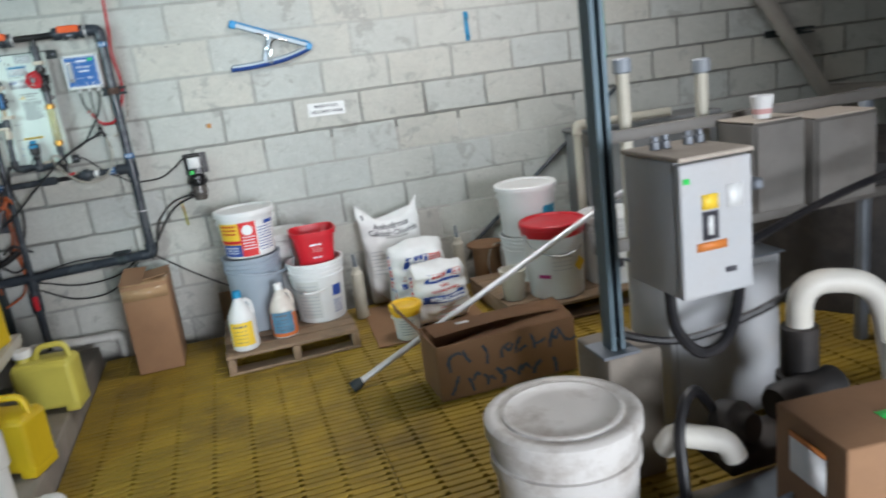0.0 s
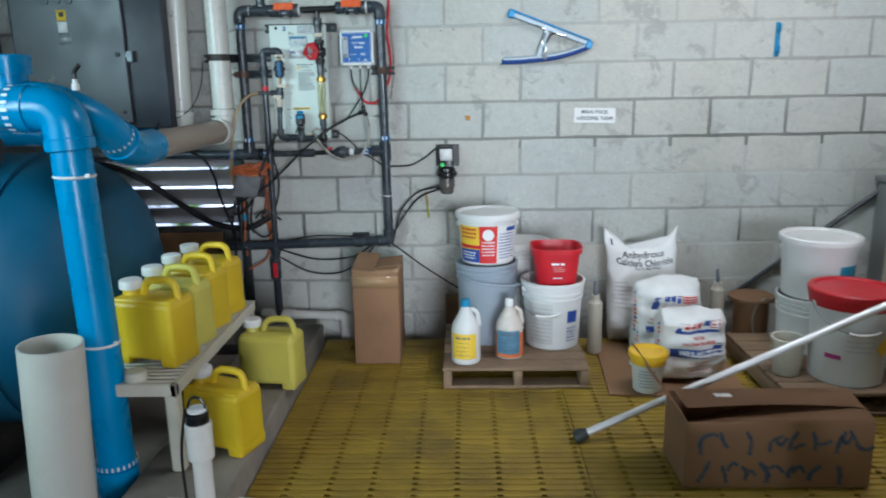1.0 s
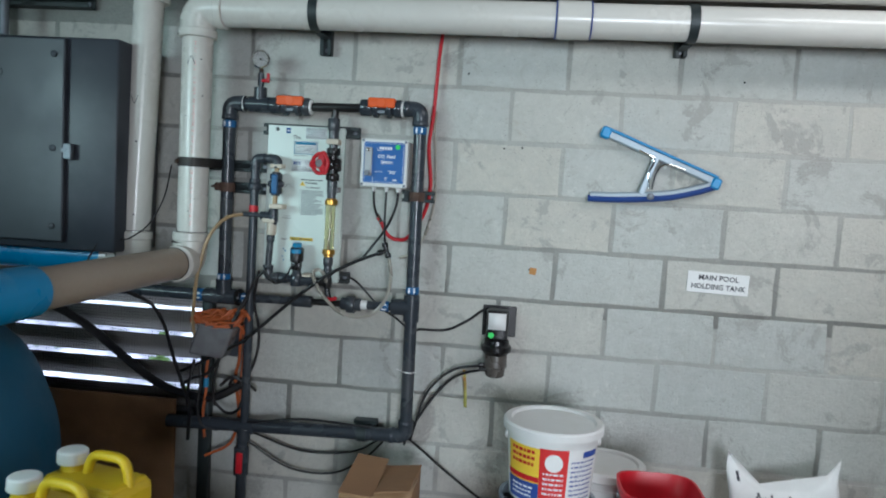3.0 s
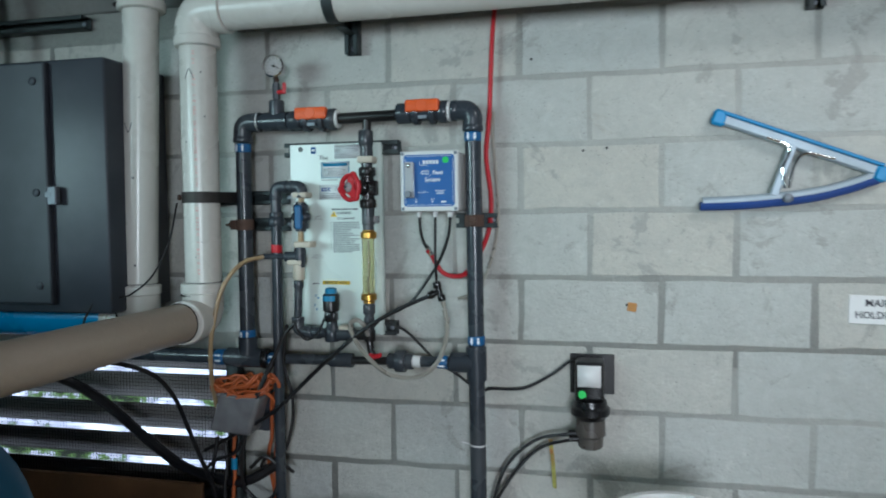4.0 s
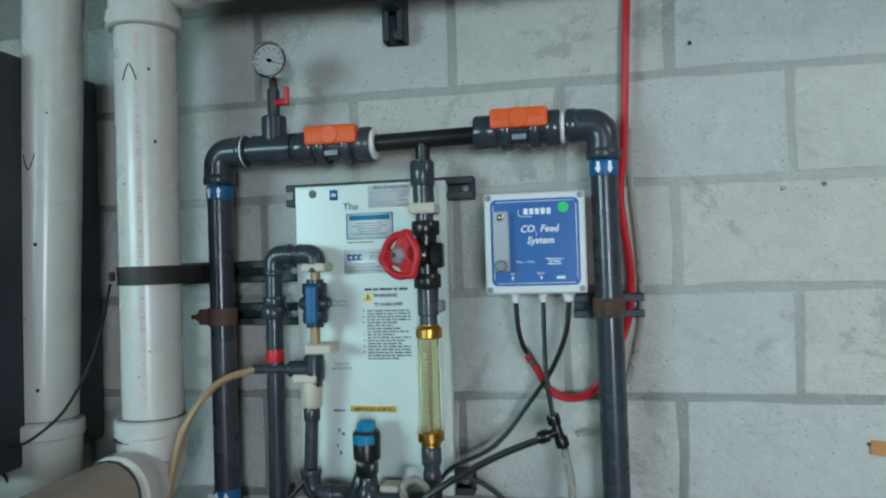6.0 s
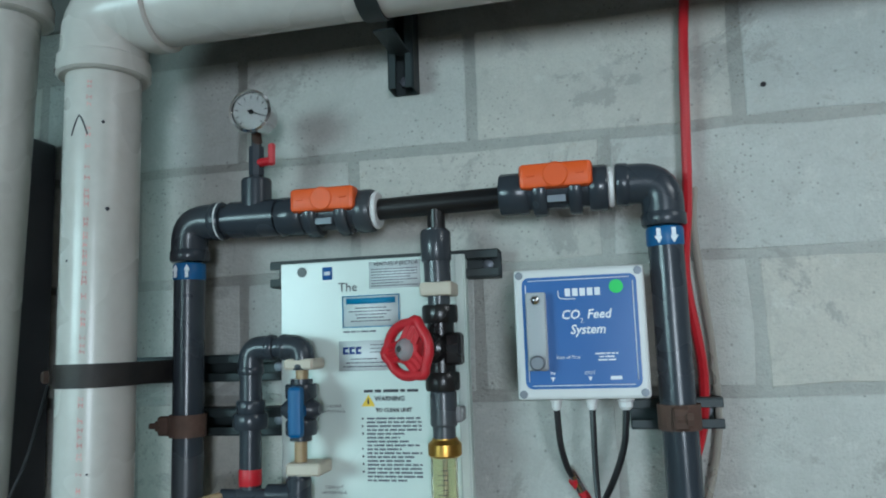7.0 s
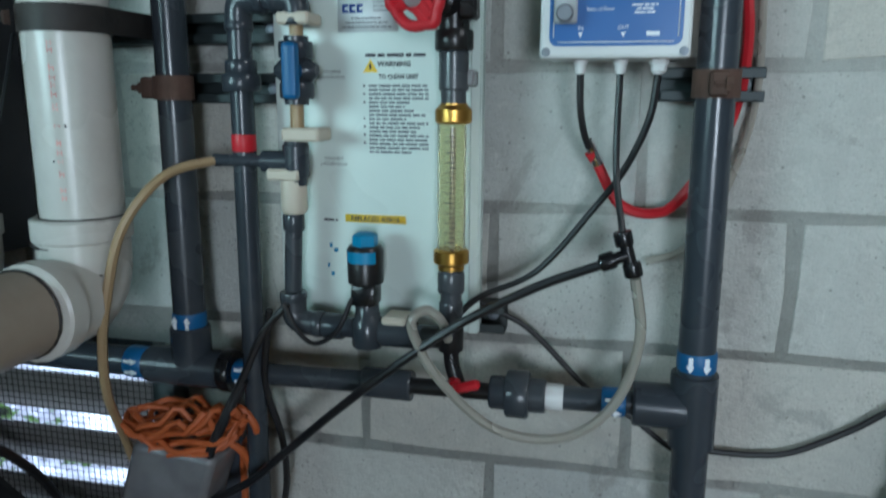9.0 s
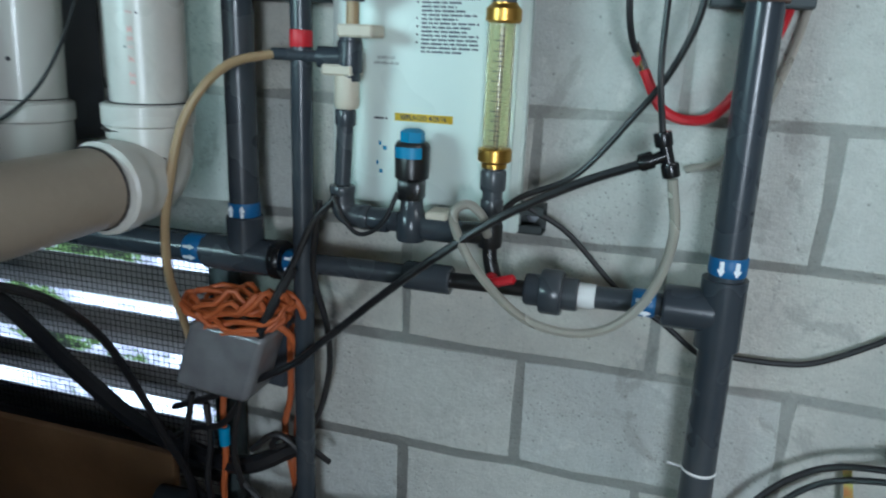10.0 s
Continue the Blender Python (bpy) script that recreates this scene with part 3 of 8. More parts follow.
part("tape_wrap", collar(bm_new(), (-0.685, YL, 1.034), (1, 0, 0), 0.0185, 0.026), M_PAPER, un, "white thread tape")
# top line: elbow, gauge tee, two ball valves, black tube between
part("top_run", tube(bm_new(), [(-1.19, YL, 1.769), (-1.03, YL, 1.770)], RL, 20), M_GPVC, loop)
part("sealant_ring", collar(bm_new(), (-1.183, YL, 1.769), (1, 0, 0), 0.0312, 0.008), M_PAPER, loop, "white sealant smear")
part("gauge_tee", collar(tube(bm_new(), [(-1.165, YL, 1.769), (-1.085, YL, 1.769)], 0.0295, 20), (-1.124, YL, 1.805), (0, 0, 1), 0.024, 0.055), M_GPVC, loop)
part("black_run", tube(bm_new(), [(-0.925, YL, 1.769), (-0.725, YL, 1.773)], 0.0165, 16), M_BLACK, loop, "black tube between the valves")
part("black_run", tube(bm_new(), [(-0.832, YL, 1.765), (-0.832, YL, 1.725)], 0.0135, 14), M_BLACK, loop)


def ball_valve(x, z, handle_mat, flip=1):
    v = part("ball_valve", collar(collar(collar(tube(bm_new(), [(x - 0.075, YL, z), (x + 0.075, YL, z)], 0.026, 20), (x - 0.058, YL, z), (1, 0, 0), 0.031, 0.042), (x - 0.020, YL, z), (1, 0, 0), 0.036, 0.020), (x + 0.030, YL, z), (1, 0, 0), 0.036, 0.018), M_GPVC, loop)
    part("end_nut", collar(bm_new(), (x + 0.062 * flip, YL, z), (1, 0, 0), 0.0335, 0.026), M_GPVC, v)
    part("sealant_ring", collar(bm_new(), (x + 0.079 * flip, YL, z), (1, 0, 0), 0.029, 0.008), M_PAPER, v, "white sealant smear")
    h = bm_new()
    box(h, (x + 0.004, YL - 0.026, z + 0.017), (0.102, 0.028, 0.036), 0.006, seg=2)
    lathe(h, (x + 0.004, YL - 0.030, z + 0.017), (0, -1, 0), [(0, 0.018), (0.010, 0.018), (0.0115, 0.016)], 22)
    for s in (-1, 1):
        box(h, (x + 0.004 + s * 0.034, YL - 0.0405, z + 0.017), (0.012, 0.002, 0.003), 0.001)
    hd = part("lever", h, handle_mat, v, "orange tee handle")
    tag = bm_new()
    box(tag, (x + 0.004, YL - 0.0305, z - 0.016), (0.026, 0.002, 0.010), 0.0005, rot=None)
    part("plate", tag, M_STEEL, v)
    return v


ball_valve(-1.003, 1.768, M_ORANGE, 1)
ball_valve(-0.655, 1.776, M_ORANGE, 1)
# gauge on a small cock
gauge = part("gauge_cock", tube(tube(bm_new(), [(-1.124, YL, 1.825), (-1.124, YL, 1.905)], 0.008, 12), [(-1.124, YL, 1.838), (-1.124, YL, 1.885)], 0.0125, 8), M_GPVC, loop)
lv = bm_new()
tube(lv, [(-1.116, YL - 0.004, 1.858), (-1.094, YL - 0.010, 1.858)], 0.007, 10)
box(lv, (-1.092, YL - 0.012, 1.868), (0.012, 0.008, 0.036), 0.003)
part("cock_lever", lv, M_RED, gauge, "small red lever")
g = thing("pressure_gauge", (-1.117, 4.36, 1.895), "small round steel pressure gauge with a white dial", "gauge")
ax = Vector((0.10, -1, -0.03)).normalized()
c0 = Vector((-1.117, 4.388, 1.932))
part("case", lathe(bm_new(), c0, ax, [(0, 0.020), (0.004, 0.029), (0.036, 0.030), (0.038, 0.034), (0.048, 0.034), (0.050, 0.030), (0.046, 0.0285), (0.044, 0.0285)], 32, close=False), M_CHROME, g)
part("dial", lathe(bm_new(), c0 + ax * 0.041, ax, [(0, 0.0292), (0.001, 0.0292)], 32), M_PAPER, g, "white dial")
a_, b_, _ = frame_of(ax)
dm = bm_new()
for k in range(11):
    t = radians(-45 + 27 * k)
    d = a_ * math.cos(t) + b_ * math.sin(t)
    tube(dm, [c0 + ax * 0.0425 + d * 0.021, c0 + ax * 0.0425 + d * 0.026], 0.0006, 4)
part("scale_marks", dm, M_INK, g)
t = radians(200)
d = a_ * -0.92 - b_ * 0.35
part("needle", lathe(tube(bm_new(), [c0 + ax * 0.0432 - d * 0.006, c0 + ax * 0.0432 + d * 0.022], [0.0014, 0.0005], 5), c0 + ax * 0.042, ax, [(0, 0.004), (0.002, 0.004)], 12), M_BLACK, g)
part("window", lathe(bm_new(), c0 + ax * 0.0465, ax, [(0, 0.0285), (0.001, 0.0285)], 32), mat("gauge_glass", (0.95, 0.95, 0.95), 0.05, vary=0, dirt_amount=0, bump=0, trans=1.0, ior=1.2), g)
part("stem", tube(bm_new(), [(-1.119, 4.372, 1.910), (-1.122, 4.385, 1.892)], 0.008, 10), M_RUST, g)

# pipe straps, struts and clamps fixed to the wall
def strut(name, c, s, label="slotted dark steel strut bracket on the wall"):
    root = thing(name, c, label, "bracket", "pipe brackets on the wall")
    b = bm_new()
    x, y, z = c
    sx, sy, sz = s
    hz = sx > sz
    box(b, (x, WALL - 0.003, z), (sx, 0.004, sz), 0.001)
    for k in (-1, 1):
        box(b, (x, WALL - sy / 2, z + k * sz / 2) if hz else (x + k * sx / 2, WALL - sy / 2, z), (sx, sy, 0.003) if hz else (0.003, sy, sz), 0.001)
        box(b, (x, WALL - sy, z + k * sz * 0.34) if hz else (x + k * sx * 0.34, WALL - sy, z), (sx, 0.003, sz * 0.30) if hz else (sx * 0.30, 0.003, sz), 0.001)
    part("channel", b, M_STRUT, root)
    bb = (c[0] + (sx / 2 - 0.02 if hz else 0), WALL - 0.008, c[2] - (0 if hz else sz / 2 - 0.02))
    part("bolt", lathe(bm_new(), bb, (0, -1, 0), [(0, 0.009), (0.006, 0.009), (0.008, 0.005)], 6), M_STEEL, root)
    return root


strut("pipe_bracket", (-0.935, WALL, 1.683), (0.375, 0.038, 0.040))
strut("pipe_bracket", (-0.915, WALL, 1.125), (0.305, 0.038, 0.040))
s1 = strut("pipe_bracket", (-1.28, WALL, 1.535), (0.36, 0.040, 0.040))
st = bm_new()
hollow(st, (-1.333, 4.29, 1.518), (0, 0, 1), 0.0580, 0.0548, 0.034)
box(st, (-1.389, 4.375, 1.535), (0.004, 0.17, 0.034), 0.001)
box(st, (-1.277, 4.375, 1.535), (0.004, 0.17, 0.034), 0.001)
strap = part("pipe_strap", st, M_DARK, s1, "dark steel strap round the white pipe")
part("bolt", lathe(bm_new(), (-1.372, 4.240, 1.535), (-0.72, -0.69, 0), [(0, 0.010), (0.007, 0.010), (0.010, 0.006)], 6), M_RUST, strap, "rusty bolt")
for x, z, w in ((-1.190, 1.450, 0.18), (-0.505, 1.456, 0.125)):
    s2 = strut("pipe_bracket", (x, WALL, z), (w, 0.045, 0.040))
    cx = -1.241 if x < -1 else -0.505
    cl = bm_new()
    hollow(cl, (cx, YL, z - 0.017), (0, 0, 1), 0.0285, 0.0245, 0.034)
    box(cl, (cx + (-0.034 if x < -1 else 0.0), YL - (0.010 if x < -1 else 0.031), z), (0.022, 0.012, 0.030), 0.003)
    c_ = part("pipe_clamp", cl, M_RUST, s2, "rusty two-part pipe clamp")
    part("bolt", lathe(bm_new(), (cx + (-0.060 if x < -1 else -0.006), YL - (0.010 if x < -1 else 0.036), z), (1, 0, 0), [(0, 0.005), (0.012, 0.005), (0.012, 0.009), (0.020, 0.009)], 6), M_RUST, c_)
for x, zb in ((-0.893, 1.972), (0.420, 2.016)):
    s3 = strut("pipe_bracket", (x, WALL, (zb + 2.17) / 2), (0.040, 0.040, 2.17 - zb), "dark vertical strut with a strap holding the white pipe")
    zc = 2.0935 if x < 0 else 2.0995
    cl = bm_new()
    hollow(cl, (x - 0.016, 4.29, zc), (1, 0, 0), 0.0640, 0.0605, 0.032)
    box(cl, (x, 4.385, zc - 0.062), (0.032, 0.10, 0.004), 0.001)
    box(cl, (x, 4.385, zc + 0.062), (0.032, 0.10, 0.004), 0.001)
    part("pipe_strap", cl, M_STRUT, s3, "black strap")
s4 = strut("pipe_bracket", (-0.665, WALL, 0.552), (0.09, 0.045, 0.040))
part("pipe_clamp", hollow(bm_new(), (-0.685, YL, 0.536), (1, 0, 0), 0.031, 0.0265, 0.036), M_STRUT, s4)

# ---- feeder board ----
YB = 4.418
board = thing("feeder_board", (-0.948, YB + 0.004, 1.115), "mint white feeder board with grey tubing and printed instructions", "feeder board")
b = bm_new()
box(b, (-0.949, YB + 0.003, 1.402), (0.300, 0.006, 0.592), 0.002, seg=2)
box(b, (-0.800, YB + 0.012, 1.402), (0.004, 0.022, 0.590), 0.001)
part("panel", b, M_BOARD, board)
part("edge_strip", box(bm_new(), (-0.806, YB - 0.003, 1.402), (0.013, 0.006, 0.590), 0.001), M_BOARD, board)


def plate(name, c, s, material, parent, label="", lift=0.0):
    """A thin label lying on a face that looks towards -y."""
    return part(name, box(bm_new(), (c[0], c[1] - 0.0008 - lift, c[2]), (s[0], 0.0012, s[1])), material, parent, label)


def bars(name, x0, x1, z0, n, pitch_, thick, material, parent, y, seed, label="", left_align=True):
    """Rows of unreadable small print."""
    rnd_ = random.Random(seed)
    bm_ = bm_new()
    for i in range(n):
        x = x0
        z = z0 - pitch_ * i
        end = x1 - (0 if rnd_.random() < 0.6 else rnd_.uniform(0.1, 0.45) * (x1 - x0))
        if not left_align:
            k = rnd_.uniform(0, 0.2) * (x1 - x0)
            x, end = x0 + k, x1 - k
        while x < end - 0.002:
            w = min(rnd_.uniform(0.9, 3.2) * thick * 2.0, end - x)
            f = [bm_.verts.new((p, y, q)) for p, q in ((x, z - thick / 2), (x + w, z - thick / 2), (x + w, z + thick / 2), (x, z + thick / 2))]
            bm_.faces.new(f)
            x += w + thick * 0.7
    return part(name, bm_, material, parent, label)


yb = YB - 0.0006
part("hole", lathe(bm_new(), (-1.062, YB + 0.001, 1.683), (0, -1, 0), [(0, 0.008), (0.0022, 0.008)], 18), M_BLACK, board, "dark mounting hole")
lb = plate("badge", (-1.019, YB, 1.679), (0.016, 0.020), M_BLUELAB, board, "small dark blue badge")
plate("badge_mark", (-1.019, YB, 1.679), (0.010, 0.006), M_INKW, lb, "", 0.0014)
l1 = plate("warning_card", (-0.909, YB, 1.672), (0.082, 0.042), M_CARDW, board, "white printed card")
words("letters", "VENTURI INJECTOR", 0.0088, on_wall(-0.906, YB - 0.003, 1.689), M_INK, l1, "", 0.92)
bars("small_print", -0.946, -0.872, 1.681, 7, 0.0043, 0.0014, M_SOFTINK, l1, YB - 0.0024, 3)
words("letters", "The", 0.020, on_wall(-0.985, YB - 0.002, 1.655), M_INK, board)
l2 = plate("maker_label", (-0.948, YB, 1.617), (0.094, 0.050), M_CARDW, board, "pale label with a teal border")
fr = bm_new()
for c, s in (((-0.948, 1.641), (0.092, 0.0015)), ((-0.948, 1.593), (0.092, 0.0015)), ((-0.9935, 1.617), (0.0015, 0.049)), ((-0.9025, 1.617), (0.0015, 0.049))):
    box(fr, (c[0], YB - 0.002, c[1]), (s[0], 0.0006, s[1]))
box(fr, (-0.948, YB - 0.002, 1.633), (0.080, 0.0006, 0.009))
part("border", fr, M_BLUECAP, l2)
bars("small_print", -0.985, -0.911, 1.622, 5, 0.0050, 0.0017, M_SOFTINK, l2, YB - 0.0024, 5, "", False)
bars("small_print", -0.993, -0.905, 1.586, 1, 0.005, 0.0026, M_SOFTINK, board, yb - 0.0015, 6)
l3 = plate("maker_label", (-0.958, YB, 1.549), (0.086, 0.046), M_CARDW, board, "white label with a purple logo shape")
lg = bm_new()
for k in range(3):
    box(lg, (-0.990 + 0.0105 * k, YB - 0.002, 1.561), (0.0085, 0.0006, 0.0035), 0.0)
    box(lg, (-0.9925 + 0.0105 * k, YB - 0.002, 1.5575), (0.0035, 0.0006, 0.009), 0.0)
    box(lg, (-0.990 + 0.0105 * k, YB - 0.002, 1.553), (0.0085, 0.0006, 0.0032), 0.0)
part("logo_shape", lg, M_INKBLUE, l3)
bars("small_print", -0.950, -0.920, 1.565, 3, 0.0055, 0.0014, M_SOFTINK, l3, YB - 0.0024, 7)
bars("small_print", -0.996, -0.922, 1.544, 3, 0.0058, 0.0017, M_SOFTINK, l3, YB - 0.0024, 8, "", False)
bars("small_print", -0.962, -0.872, 1.495, 1, 0.005, 0.0042, M_INK, board, yb - 0.001, 9)
wt = bm_new()
wt.faces.new([wt.verts.new((-0.955 + p, YB - 0.001, 1.480 + q)) for p, q in ((-0.011, -0.008), (0.011, -0.008), (0, 0.010))])
tri = part("warning_triangle", wt, M_YLAB, board, "yellow warning triangle")
box_ = bm_new()
box(box_, (-0.955, YB - 0.002, 1.480), (0.0022, 0.0006, 0.008))
part("mark", box_, M_INK, tri)
words("letters", "WARNING", 0.0098, on_wall(-0.921, YB - 0.001, 1.483), M_INK, board, "", 1.0, 0.0003)
words("letters", "TO CLEAN UNIT", 0.0085, on_wall(-0.915, YB - 0.001, 1.466), M_INK, board, "", 0.9, 0.0003)
bars("small_print", -0.958, -0.872, 1.454, 17, 0.0057, 0.0029, M_SOFTINK, board, yb - 0.001, 11)
bars("small_print", -0.966, -0.963, 1.454, 8, 0.0112, 0.0030, M_INK, board, yb - 0.001, 12)
for zz, txt in ((1.469, ("CHLORINE", "SHUTOFF VALVE")), (1.348, ("CLEAN OUT", "LANTERN VALVE"))):
    for k, w in enumerate(txt):
        words("letters", w, 0.0062, on_wall(-1.012, YB - 0.001, zz + 0.004 - 0.008 * k), M_INK, board, "", 0.85)
bars("small_print", -1.030, -1.008, 1.263, 1, 0.005, 0.0032, M_INK, board, yb - 0.001, 14)
l4 = plate("date_label", (-0.951, YB, 1.2665), (0.091, 0.0115), M_YLAB, board, "yellow dated label")
words("letters", "REPLACED 4/29/16", 0.0098, on_wall(-0.951, YB - 0.003, 1.2665), M_INK, l4, "", 0.92, 0.0002)
sm = bm_new()
for k, (x, z, w) in enumerate(((-1.02, 1.225, 0.004), (-1.012, 1.218, 0.006), (-1.024, 1.195, 0.003), (-1.018, 1.182, 0.005))):
    box(sm, (x, yb - 0.0006, z), (w, 0.0005, 0.006), 0.0)
part("stain_marks", sm, M_BLUECAP, board, "faint teal drips")

def wrap_band(c, r, z0, z1, a0, a1, n=10):
    """A thin label band round an upright cylinder between two angles in degrees."""
    bm_ = bm_new()
    cols = [[bm_.verts.new((c[0] + r * math.cos(radians(a0 + (a1 - a0) * i / n)), c[1] + r * math.sin(radians(a0 + (a1 - a0) * i / n)), z)) for z in (z0, z1)] for i in range(n + 1)]
    for p, q in zip(cols, cols[1:]):
        bm_.faces.new((p[0], q[0], q[1], p[1]))
    return bm_


YC = 4.372
# right column: injector line, red handwheel valve, flow tube
col = bm_new()
tube(col, [(-0.832, YC, 1.73), (-0.829, YC, 1.64)], 0.0195, 18)
collar(col, (-0.831, YC, 1.705), (0, 0, 1), 0.0225, 0.045)
tube(col, [(-0.829, YC, 1.64), (-0.827, YC, 1.425)], 0.0165, 16)
part("riser_pipe", col, M_GPVC, board)
part("clip", box(bm_new(), (-0.829, YC + 0.004, 1.642), (0.048, 0.05, 0.020), 0.004, seg=2), M_CREAM, board, "pale plastic pipe clip")
uv = part("union_nut", collar(bm_new(), (-0.828, YC, 1.606), (0, 0, 1), 0.026, 0.026), M_BLACK, board)
part("union_nut", collar(bm_new(), (-0.827, YC, 1.510), (0, 0, 1), 0.025, 0.026), M_BLACK, board)
vb = bm_new()
tube(vb, [(-0.828, YC, 1.595), (-0.827, YC, 1.52)], 0.020, 16)
lathe(vb, (-0.828, YC, 1.558), (-0.45, -1, 0), [(0, 0.022), (0.03, 0.022), (0.034, 0.017), (0.060, 0.015)], 18)
box(vb, (-0.806, YC - 0.012, 1.556), (0.024, 0.030, 0.046), 0.004)
hv = part("diaphragm_valve", vb, M_BLACK, board)
hx = Vector((-0.45, -1, 0.06)).normalized()
hc = Vector((-0.828, YC, 1.553)) + hx * 0.074
ha = Vector((0, 0, 1)).cross(-hx).normalized() * -1
ha = ha if ha.x > 0 else -ha
hb = Vector((0, 0, 1))
hw = bm_new()
ringp = []
for k in range(60):
    t = k * math.tau / 60
    rr = 0.0355 + 0.0070 * max(0.0, math.cos(3 * (t - radians(68)))) ** 6
    ringp.append(hc + (ha * math.cos(t) + hb * math.sin(t)) * rr)
tube(hw, ringp + ringp[:1], 0.0072, 10, close=False)
for k in range(3):
    t = k * math.tau / 3 + radians(68)
    d = ha * math.cos(t) + hb * math.sin(t)
    e = ha * -math.sin(t) + hb * math.cos(t)
    for q in (-0.009, 0.0, 0.009):
        tube(hw, [hc + d * 0.012 + e * q + hx * 0.004, hc + d * 0.034 + e * q], 0.0058, 8)
lathe(hw, hc - hx * 0.010, hx, [(0, 0.019), (0.010, 0.021), (0.016, 0.019), (0.018, 0.016)], 28)
wh = part("handwheel", hw, M_RED, hv, "red handwheel")
part("position_dome", lathe(bm_new(), hc, hx, [(0, 0.016), (0.008, 0.016), (0.014, 0.012), (0.017, 0.003)], 20), M_CLEARG, wh, "clear dome")
part("pin", lathe(bm_new(), hc + hx * 0.001, hx, [(0, 0.005), (0.019, 0.0045)], 10), M_CHROME, wh)
part("socket", collar(bm_new(), (-0.827, YC, 1.472), (0, 0, 1), 0.0195, 0.050), M_GPVC, board)
part("clip", box(bm_new(), (-0.822, YC + 0.012, 1.463), (0.044, 0.034, 0.022), 0.003), M_CLEARG, board, "clear pipe clip")
ft = part("flow_tube", lathe(bm_new(), (-0.829, YC, 1.222), (0, 0, 1), [(0, 0.0165), (0, 0.0190), (0.200, 0.0190), (0.200, 0.0165), (0.001, 0.0165)], 28, close=False), M_CLEARY, board, "yellowed clear flow meter tube")
part("nut", lathe(bm_new(), (-0.827, YC, 1.405), (0, 0, 1), [(0, 0.021), (0.003, 0.024), (0.018, 0.024), (0.024, 0.018), (0.026, 0.018)], 28), M_BRASS, ft, "brass end nut")
part("nut", lathe(bm_new(), (-0.829, YC, 1.210), (0, 0, 1), [(0, 0.018), (0.006, 0.018), (0.010, 0.024), (0.026, 0.024), (0.029, 0.020)], 28), M_BRASS, ft, "brass end nut")
gm = bm_new()
for k in range(22):
    z = 1.250 + 0.0066 * k
    w = 0.008 if k % 2 else 0.013
    box(gm, (-0.828 + (0.004 if k % 2 else 0), YC - 0.0192 + 0.0008, z), (w, 0.0005, 0.0012))
part("graduations", gm, M_INK, ft)
part("float_rod", tube(bm_new(), [(-0.829, YC + 0.003, 1.23), (-0.828, YC + 0.003, 1.40)], 0.004, 8), M_CREAM, ft)
lo = bm_new()
tube(lo, [(-0.829, YC, 1.21), (-0.829, YC, 1.12)], 0.0145, 14)
collar(lo, (-0.829, YC, 1.192), (0, 0, 1), 0.0185, 0.030)
collar(lo, (-0.829, YC, 1.150), (0, 0, 1), 0.0165, 0.030)
part("lower_pipe", lo, M_GPVC, board)
cr = bm_new()
collar(cr, (-0.829, YC, 1.112), (0, 0, 1), 0.018, 0.036)
collar(cr, (-0.845, YC, 1.112), (1, 0, 0), 0.016, 0.05)
tube(cr, bend([(-0.829, YC, 1.10), (-0.827, YC - 0.002, 1.075), (-0.818, YC - 0.004, 1.048), (-0.818, YL, 1.032)], 0.01), 0.011, 12)
part("cross_fitting", cr, M_BLACK, board)
ck = bm_new()
tube(ck, [(-0.822, YC - 0.004, 1.052), (-0.818, YC - 0.024, 1.050)], 0.009, 12)
box(ck, (-0.802, YC - 0.028, 1.053), (0.042, 0.012, 0.014), 0.004, rot=Matrix.Rotation(radians(-18), 4, "Y"))
part("drain_cock_lever", ck, M_RED, board, "small red drain cock lever")

# left column: shutoff valve, tee for the amber hose, solenoid run
lc = bm_new()
elbow(lc, (-1.127, YC, 1.566), (0, 0, -1), (1, 0, 0), 0.0185, 0.040)
elbow(lc, (-1.042, YC, 1.566), (-1, 0, 0), (0, 0, -1), 0.0185, 0.034)
tube(lc, [(-1.09, YC, 1.566), (-1.07, YC, 1.566)], 0.016, 14)
part("elbow_pair", lc, M_GPVC, board)
part("clip", box(bm_new(), (-1.042, YC + 0.006, 1.540), (0.046, 0.05, 0.016), 0.003), M_CREAM, board, "pale plastic pipe clip")
part("clip", box(bm_new(), (-1.036, YC + 0.006, 1.388), (0.054, 0.05, 0.018), 0.003), M_CREAM, board, "pale plastic pipe clip")
part("clip", box(bm_new(), (-1.064, YC + 0.004, 1.333), (0.048, 0.046, 0.016), 0.003), M_CREAM, board, "pale plastic pipe clip")
part("amber_nipple", tube(bm_new(), [(-1.043, YC, 1.54), (-1.044, YC, 1.50)], 0.0095, 12), M_HOSETAN, board)
part("amber_nipple", tube(bm_new(), [(-1.046, YC, 1.43), (-1.047, YC, 1.37)], 0.0095, 12), M_HOSETAN, board)
sv = bm_new()
tube(sv, [(-1.044, YC, 1.518), (-1.046, YC, 1.428)], 0.0165, 16)
for z in (1.500, 1.447):
    collar(sv, (-1.045, YC, z), (0, 0, 1), 0.0235, 0.022)
lathe(sv, (-1.045, YC, 1.473), (1, 0, 0), [(-0.03, 0.008), (-0.02, 0.016), (0.02, 0.016), (0.03, 0.008)], 14)
v2 = part("shutoff_valve", sv, M_GPVC, board)
hb_ = bm_new()
box(hb_, (-1.040, YC - 0.030, 1.472), (0.022, 0.018, 0.074), 0.006, seg=2)
lathe(hb_, (-1.042, YC - 0.012, 1.472), (0, -1, 0), [(0, 0.012), (0.016, 0.012)], 12)
